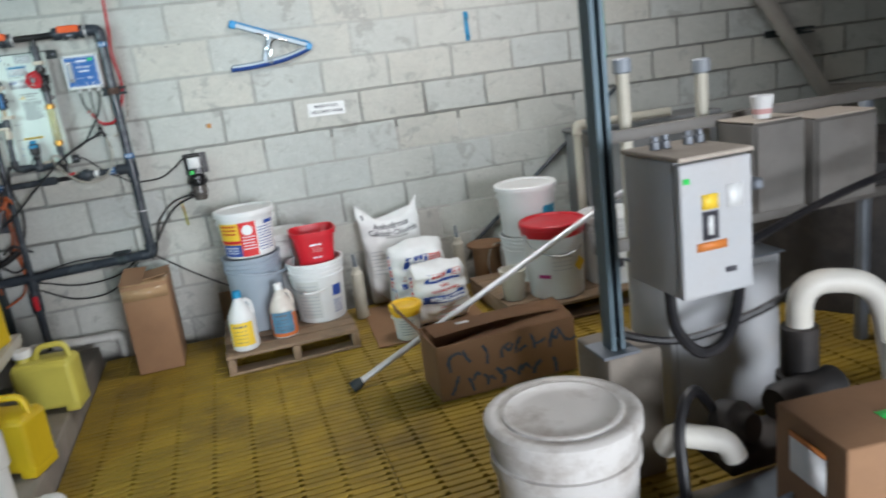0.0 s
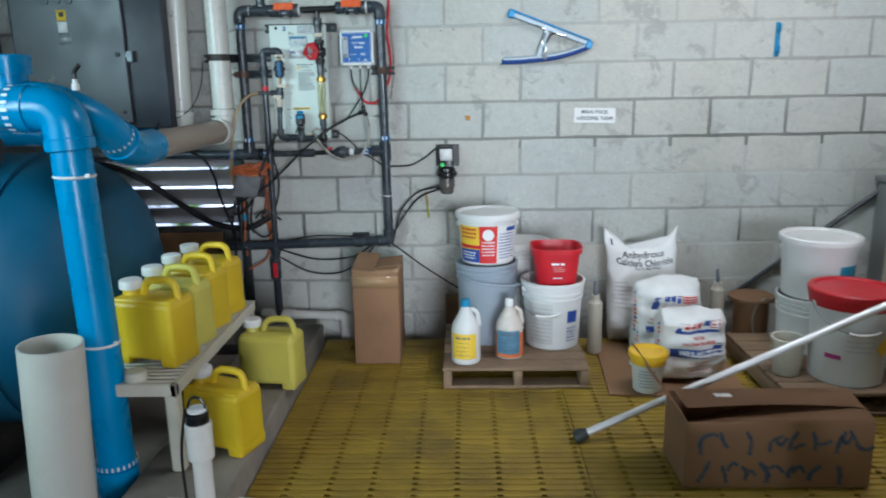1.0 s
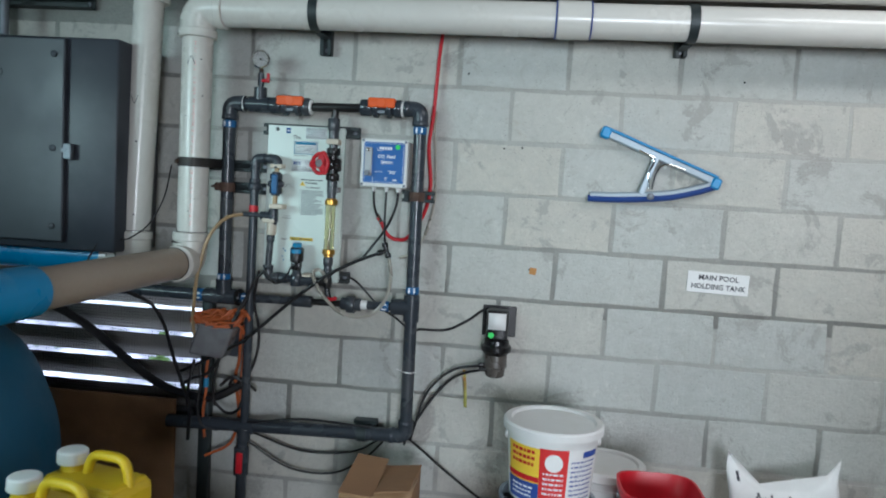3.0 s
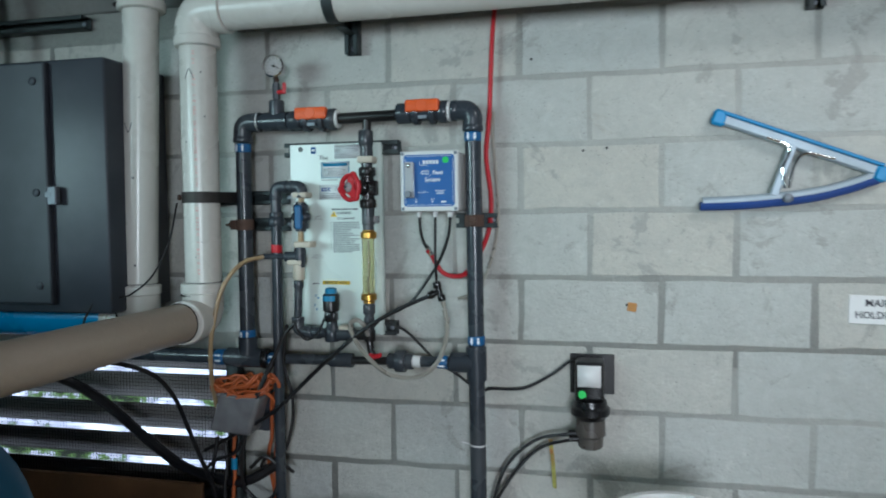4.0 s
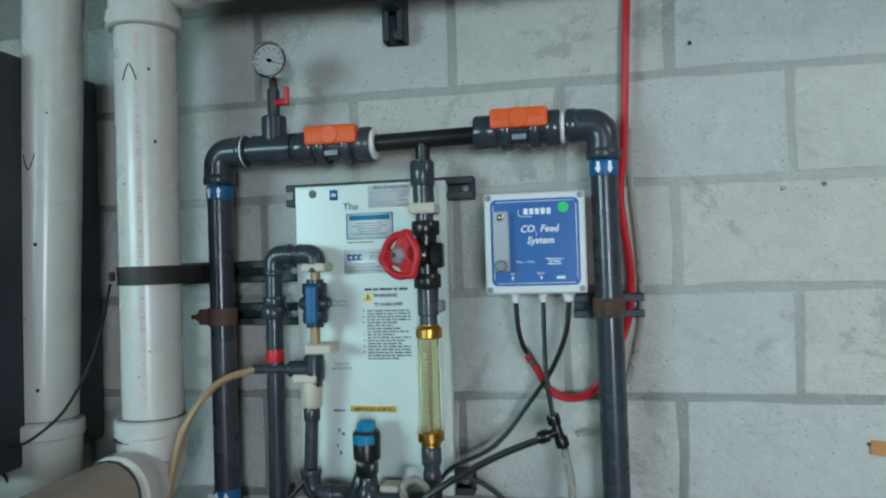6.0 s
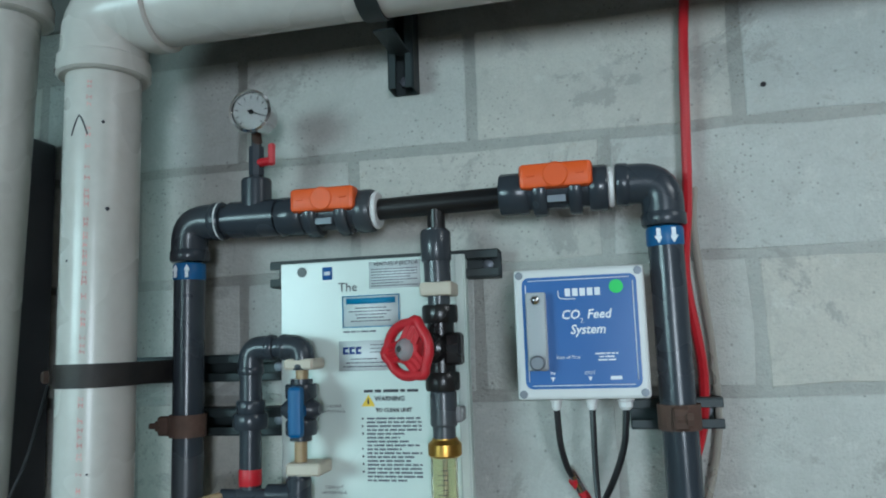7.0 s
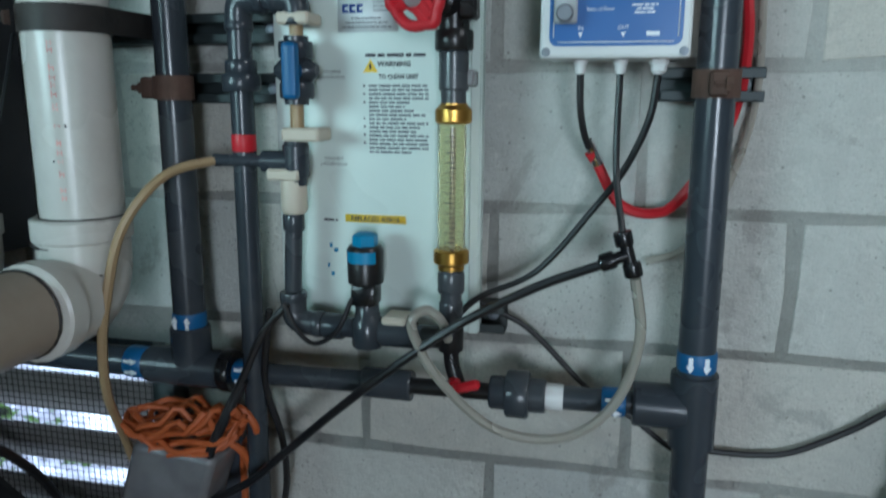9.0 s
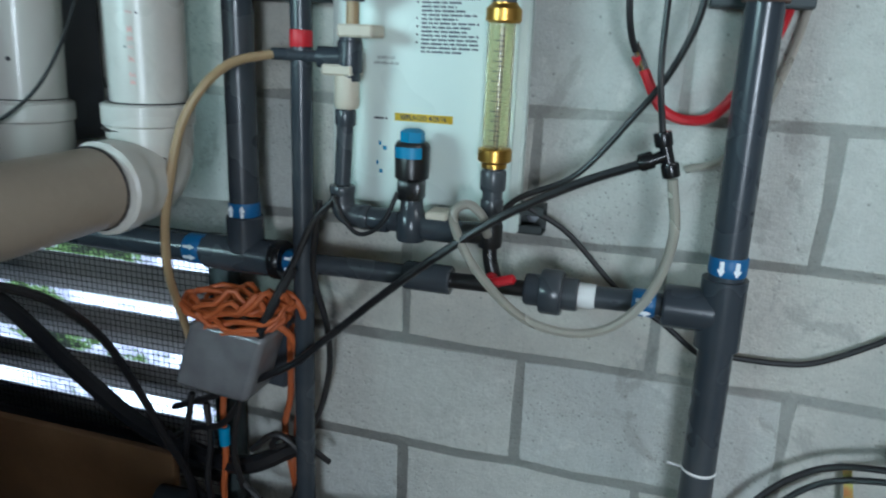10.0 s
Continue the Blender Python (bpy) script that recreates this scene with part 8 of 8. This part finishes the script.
ds = thing("disconnect_switch", (1.14, 1.65, 0.735), "light grey safety switch box with warning label", "switch box")
part("body", box(bm_new(), (1.140, 1.672, 0.915), (0.204, 0.235, 0.355), 0.006, seg=2), M_DISC, ds)
sd = part("cover", box(bm_new(), (1.140, 1.540, 0.912), (0.210, 0.030, 0.350), 0.008, seg=2), M_DISC, ds)
part("rain_hood", box(bm_new(), (1.140, 1.655, 1.099), (0.216, 0.27, 0.012), 0.003), mat("dusty_grey_top", (0.42, 0.37, 0.31), 0.8, dirt_amount=0.5), ds, "dusty top")
part("yellow_label", box(bm_new(), (1.118, 1.5235, 0.985), (0.046, 0.002, 0.038)), M_YLAB, sd, "yellow warning label")
part("black_label", box(bm_new(), (1.118, 1.5235, 0.925), (0.046, 0.002, 0.072)), M_INK, sd, "black warning panel")
part("orange_label", box(bm_new(), (1.120, 1.5225, 0.872), (0.088, 0.002, 0.022)), mat("orange_label", (0.60, 0.20, 0.04), 0.5), sd, "orange label strip")
part("label_figure", box(bm_new(), (1.118, 1.5220, 0.925), (0.016, 0.002, 0.05)), M_BOXW, sd)
part("green_spot", box(bm_new(), (1.052, 1.5235, 1.045), (0.018, 0.002, 0.014)), M_GREEN, sd)
part("grey_plate", box(bm_new(), (1.190, 1.5235, 0.99), (0.045, 0.002, 0.06)), M_BOXW, sd)
part("logo_shape", box(bm_new(), (1.175, 1.5235, 0.800), (0.032, 0.002, 0.014)), M_INK, sd)
part("lever", box(box(bm_new(), (1.256, 1.58, 0.94), (0.022, 0.06, 0.13), 0.006), (1.262, 1.545, 1.005), (0.030, 0.05, 0.03), 0.006), M_STEEL, ds, "grey side lever")
for x, z in ((1.083, 1.120), (1.115, 1.120), (1.185, 1.120), (1.220, 1.120)):
    part("fitting", lathe(bm_new(), (x, 1.70, z - 0.015), (0, 0, 1), [(0, 0.014), (0.02, 0.014), (0.022, 0.010), (0.035, 0.010)], 10), M_STEEL, ds)
for q, (x0, x1, z0, z1, yy) in enumerate(((1.74, 1.95, 0.735, 1.055, 2.22), (2.00, 2.27, 0.72, 1.035, 2.22))):
    e_ = thing("switch_box", ((x0 + x1) / 2, yy, z0), "grey switch box on the strut rail" if q == 0 else "dusty grey switch box on the strut rail", "switch box", "switch boxes")
    part("body", box(bm_new(), ((x0 + x1) / 2, yy, (z0 + z1) / 2), (x1 - x0, 0.20, z1 - z0), 0.008, seg=2), M_SWITCH, e_)
    part("cover", box(bm_new(), ((x0 + x1) / 2, yy - 0.106, (z0 + z1) / 2), (x1 - x0 - 0.012, 0.016, z1 - z0 - 0.012), 0.005, seg=2), M_SWITCH, e_)
    part("dusty_top", box(bm_new(), ((x0 + x1) / 2, yy - 0.005, z1 + 0.004), (x1 - x0, 0.20, 0.006), 0.002), bpy.data.materials["dusty_grey_top"], e_)
cup = thing("white_cup", (1.835, 2.19, 1.062), "crumpled white cup with red print on the switch box", "cup")
part("cup", lathe(bm_new(), (1.835, 2.19, 1.062), (0, 0, 1), [(0, 0.028), (0.075, 0.040), (0.08, 0.040), (0.078, 0.036), (0.004, 0.025)], 20), M_PAPER, cup)
part("red_band", lathe(bm_new(), (1.835, 2.19, 1.079), (0, 0, 1), [(0, 0.0318), (0.018, 0.0352)], 20, close=False), M_PPINK, cup)
for x, zt_ in ((1.442, 1.275), (1.779, 1.235)):
    kn = thing("valve_post", (x, 2.45, -0.30), "white valve stem post behind the switch boxes", "valve", "valve posts")
    part("stem", tube(bm_new(), [(x, 2.45, -0.30), (x, 2.45, zt_)], 0.024, 14), M_BENCH, kn)
    part("head", lathe(bm_new(), (x, 2.45, zt_ - 0.005), (0, 0, 1), [(0, 0.026), (0.006, 0.034), (0.05, 0.034), (0.056, 0.026)], 18), M_LGREY, kn)
sk = thing("sump_tank", (3.05, 2.95, -0.3), "dark stained round sump behind the switch boxes", "tank")
part("shell", lathe(bm_new(), (3.05, 2.95, -0.30), (0, 0, 1), [(0, 0.50), (0.95, 0.50), (0.96, 0.53), (1.02, 0.53), (1.06, 0.46)], 40), M_DARK, sk)
pd = thing("pump_cabinet", (1.60, 2.20, 0.0), "pale grey steel pedestal under the switch boxes", "cabinet")
part("body", box(bm_new(), (1.575, 2.20, 0.30), (0.46, 0.26, 0.60), 0.012, seg=2), M_DISC, pd)
part("front_panel", box(bm_new(), (1.575, 2.066, 0.30), (0.42, 0.008, 0.55), 0.003), M_DISC, pd)
part("top_plate", box(bm_new(), (1.575, 2.20, 0.604), (0.48, 0.28, 0.008), 0.002), M_STEEL, pd)
solid("slant_conduit", tube(bm_new(), [(3.52, 4.36, 1.75), (4.20, 4.36, 0.84), (4.75, 4.36, 0.78)], 0.055, 18), mat("dusty_conduit", (0.36, 0.33, 0.29), 0.7, dirt_amount=0.4), "dusty grey pipe slanting down the wall", "pipe")
strut("conduit_bracket", (3.95, WALL, 1.28), (0.34, 0.10, 0.045), "dark bracket holding the slanting pipe")
wp = thing("pump_outlet_pipe", (1.6, 1.5, 0.18), "white plastic pipe looping over from the pump", "pipe")
part("loop", tube(bm_new(), bend([(1.585, 1.74, 0.17), (1.585, 1.74, 0.625), (1.80, 1.66, 0.600), (1.82, 1.62, 0.40), (1.82, 1.58, 0.17)], 0.10, 7), 0.038, 22), bpy.data.materials["dusty_white_pvc"], wp)
part("flange", collar(bm_new(), (1.585, 1.74, 0.40), (0, 0, 1), 0.056, 0.16), M_DARK, wp, "oily dark coupling")
part("flange", collar(bm_new(), (1.585, 1.74, 0.27), (0, 0, 1), 0.070, 0.10), M_DARK, wp, "oily dark flange")
part("flange", collar(bm_new(), (1.82, 1.60, 0.40), (0, 0, 1), 0.050, 0.05), M_WPVC, wp)
pmv = thing("circulation_pump", (1.35, 1.25, 0.18), "oily dark circulation pump with a round casing", "pump")
part("volute", lathe(bm_new(), (1.23, 1.66, 0.28), (0.3, -1, 0.25), [(0, 0.06), (0.01, 0.072), (0.07, 0.072), (0.09, 0.05), (0.11, 0.04)], 28), M_DARK, pmv)
part("motor", lathe(bm_new(), (1.42, 1.66, 0.285), (1, 0.1, 0), [(0, 0.05), (0.02, 0.062), (0.24, 0.062), (0.26, 0.045)], 28), M_DARK, pmv)
part("foot", box(bm_new(), (1.40, 1.62, 0.21), (0.45, 0.16, 0.06), 0.006), M_DARK, pmv)
part("outlet_elbow", tube(bm_new(), bend([(1.030, 1.64, 0.27), (1.035, 1.60, 0.330), (1.150, 1.53, 0.312), (1.170, 1.52, 0.26)], 0.035, 6), 0.034, 20), bpy.data.materials["dusty_white_pvc"], pmv, "dusty cream pipe elbow")
pc = thing("parts_carton", (1.35, 1.25, 0.18), "brown parts carton with a white and orange label", "cardboard box")
rz_ = Matrix.Rotation(radians(-6), 4, "Z")
part("carton", box(bm_new(), (1.355, 1.245, 0.330), (0.36, 0.25, 0.30), 0.006, rot=rz_, seg=2), M_CARD, pc)
part("label", box(bm_new(), (1.1725, 1.265, 0.375), (0.003, 0.125, 0.095), rot=rz_), M_PAPER, pc, "white label")
part("label_strip", box(bm_new(), (1.1705, 1.265, 0.430), (0.003, 0.125, 0.014), rot=rz_), bpy.data.materials["orange_label"], pc, "orange label strip")
part("tape", box(bm_new(), (1.36, 1.215, 0.4815), (0.05, 0.035, 0.002), rot=rz_), M_GREEN, pc, "green tape")
for pts, r in (([(1.08, 1.66, 0.75), (1.07, 1.62, 0.63), (1.12, 1.58, 0.56), (1.20, 1.57, 0.60), (1.26, 1.60, 0.74), (1.28, 1.66, 0.86)], 0.016), ([(1.056, 1.974, 0.50), (1.25, 1.88, 0.46), (1.50, 1.82, 0.52), (1.70, 1.80, 0.60)], 0.014), ([(1.235, 1.66, 0.78), (1.40, 1.72, 0.79), (1.75, 1.80, 0.84), (2.2, 1.85, 0.90)], 0.013), ([(1.00, 1.505, 0.188), (1.04, 1.58, 0.36), (1.13, 1.64, 0.42), (1.21, 1.65, 0.32)], 0.016)):
    cable("flex_conduit", pts, r, M_RUBBER, "black flexible conduit by the switch boxes", "conduit")


# ---- pieces of the wall and floor ----
def block_mesh(w, h, seed, depth=0.05):
    """One block: chamfered and slightly uneven face."""
    rnd = random.Random(seed)
    bm = bm_new()
    ch, j = 0.0022, 0.003
    n = 4
    outer, inner, back = [], [], []
    ring = [(-w / 2 + w * i / n, -h / 2) for i in range(n)] + [(w / 2, -h / 2), (w / 2, 0)] + [(w / 2 - w * i / n, h / 2) for i in range(n)] + [(-w / 2, h / 2), (-w / 2, 0)]
    for x, z in ring:
        jx, jz = rnd.uniform(-j, j), rnd.uniform(-j, j)
        sx, sz = (1 if x > 0 else -1), (1 if z > 0 else -1)
        onx, onz = abs(abs(x) - w / 2) < 1e-6, abs(abs(z) - h / 2) < 1e-6
        outer.append(bm.verts.new((x + jx, ch + 0.001, z + jz)))
        inner.append(bm.verts.new((x + jx - (ch * sx if onx else 0), rnd.uniform(0, 0.0012), z + jz - (ch * sz if onz else 0))))
    m = len(ring)
    bm.faces.new(inner)
    for k in range(m):
        bm.faces.new((inner[k], outer[k], outer[(k + 1) % m], inner[(k + 1) % m]))
    bmesh.ops.recalc_face_normals(bm, faces=bm.faces)
    me = bpy.data.meshes.new("block")
    bm.to_mesh(me)
    bm.free()
    if me.polygons[0].normal.y > 0:
        me.flip_normals()
    me.materials.append(M_BLOCK)
    return me


JOINT = 0.015
FULL = [block_mesh(BW - JOINT, RH - JOINT, 10 + k) for k in range(7)]
rnd = random.Random(4)
for row in range(-5, 7):
    z_hi = R0 - RH * row
    z_mid = z_hi - RH / 2
    if z_hi > 2.20:
        continue
    k = -9
    while True:
        x_lo = X0 + BW * k + (0.5 * BW if row % 2 else 0.0)
        k += 1
        x_hi = x_lo + BW
        if x_lo > X_R - 0.2:
            break
        if x_hi < X_L + 0.3:
            continue
        me = None
        lo, hi = x_lo, x_hi
        if z_mid > OPEN_B - 0.06 and z_mid < OPEN_T + 0.02:
            if hi <= OPEN_R + 0.05 and lo >= OPEN_L - 0.05:
                continue
            if lo < OPEN_R < hi:
                lo = OPEN_R + JOINT / 2
            elif lo < OPEN_L < hi:
                hi = OPEN_L - JOINT / 2
        if hi - lo < BW - 0.01:
            if hi - lo < 0.04:
                continue
            me = block_mesh(hi - lo - JOINT, RH - JOINT, int(1000 + row * 31 + k))
        else:
            me = rnd.choice(FULL)
        ob = new("block", me)
        ob.parent = wall_north
        ob.location = ((lo + hi) / 2, WALL, z_mid)


# yellow grating: bars side by side with notches over the ties
floor_root = tagged(new("floor"), "dirty yellow plastic grating floor of narrow bars", "floor", "", "structure")


def bar_mesh(x0, x1, seed):
    bm = bm_new()
    w, h = 0.0315, 0.022
    n = max(1, round((x1 - x0) / 0.152))
    xs = []
    for i in range(n):
        a = x0 + (x1 - x0) * i / n
        s = (x1 - x0) / n
        xs += [(a, 0.0), (a + s - 0.030, 0.0), (a + s - 0.028, 0.013), (a + s - 0.010, 0.013), (a + s - 0.008, 0.0)]
    xs.append((x1, 0.0))
    rows_ = []
    for x, cut in xs:
        rows_.append([bm.verts.new((x, y, z)) for y, z in ((-w / 2 + cut, -h), (-w / 2 + cut, -0.003), (-w / 2 + cut + 0.003, 0.0), (w / 2 - 0.003, 0.0), (w / 2, -0.003), (w / 2, -h))])
    for p, q in zip(rows_, rows_[1:]):
        for k in range(5):
            bm.faces.new((p[k], q[k], q[k + 1], p[k + 1]))
    bmesh.ops.recalc_face_normals(bm, faces=bm.faces)
    me = bpy.data.meshes.new("bar")
    bm.to_mesh(me)
    bm.free()
    me.materials.append(M_YGRATE)
    return me


PANELS = [(-0.852, 0.362), (0.366, 1.580), (1.584, 2.9)]
BARS = [bar_mesh(a, b, 5) for a, b in PANELS]
pitch = 0.0372
for i in range(88):
    y = 4.262 - pitch * i
    for q, me in enumerate(BARS):
        ob = new("bar", me)
        ob.parent = floor_root
        ob.location = (0, y, -0.001 - 0.002 * ((i * 7 + q * 3) % 5) / 5)
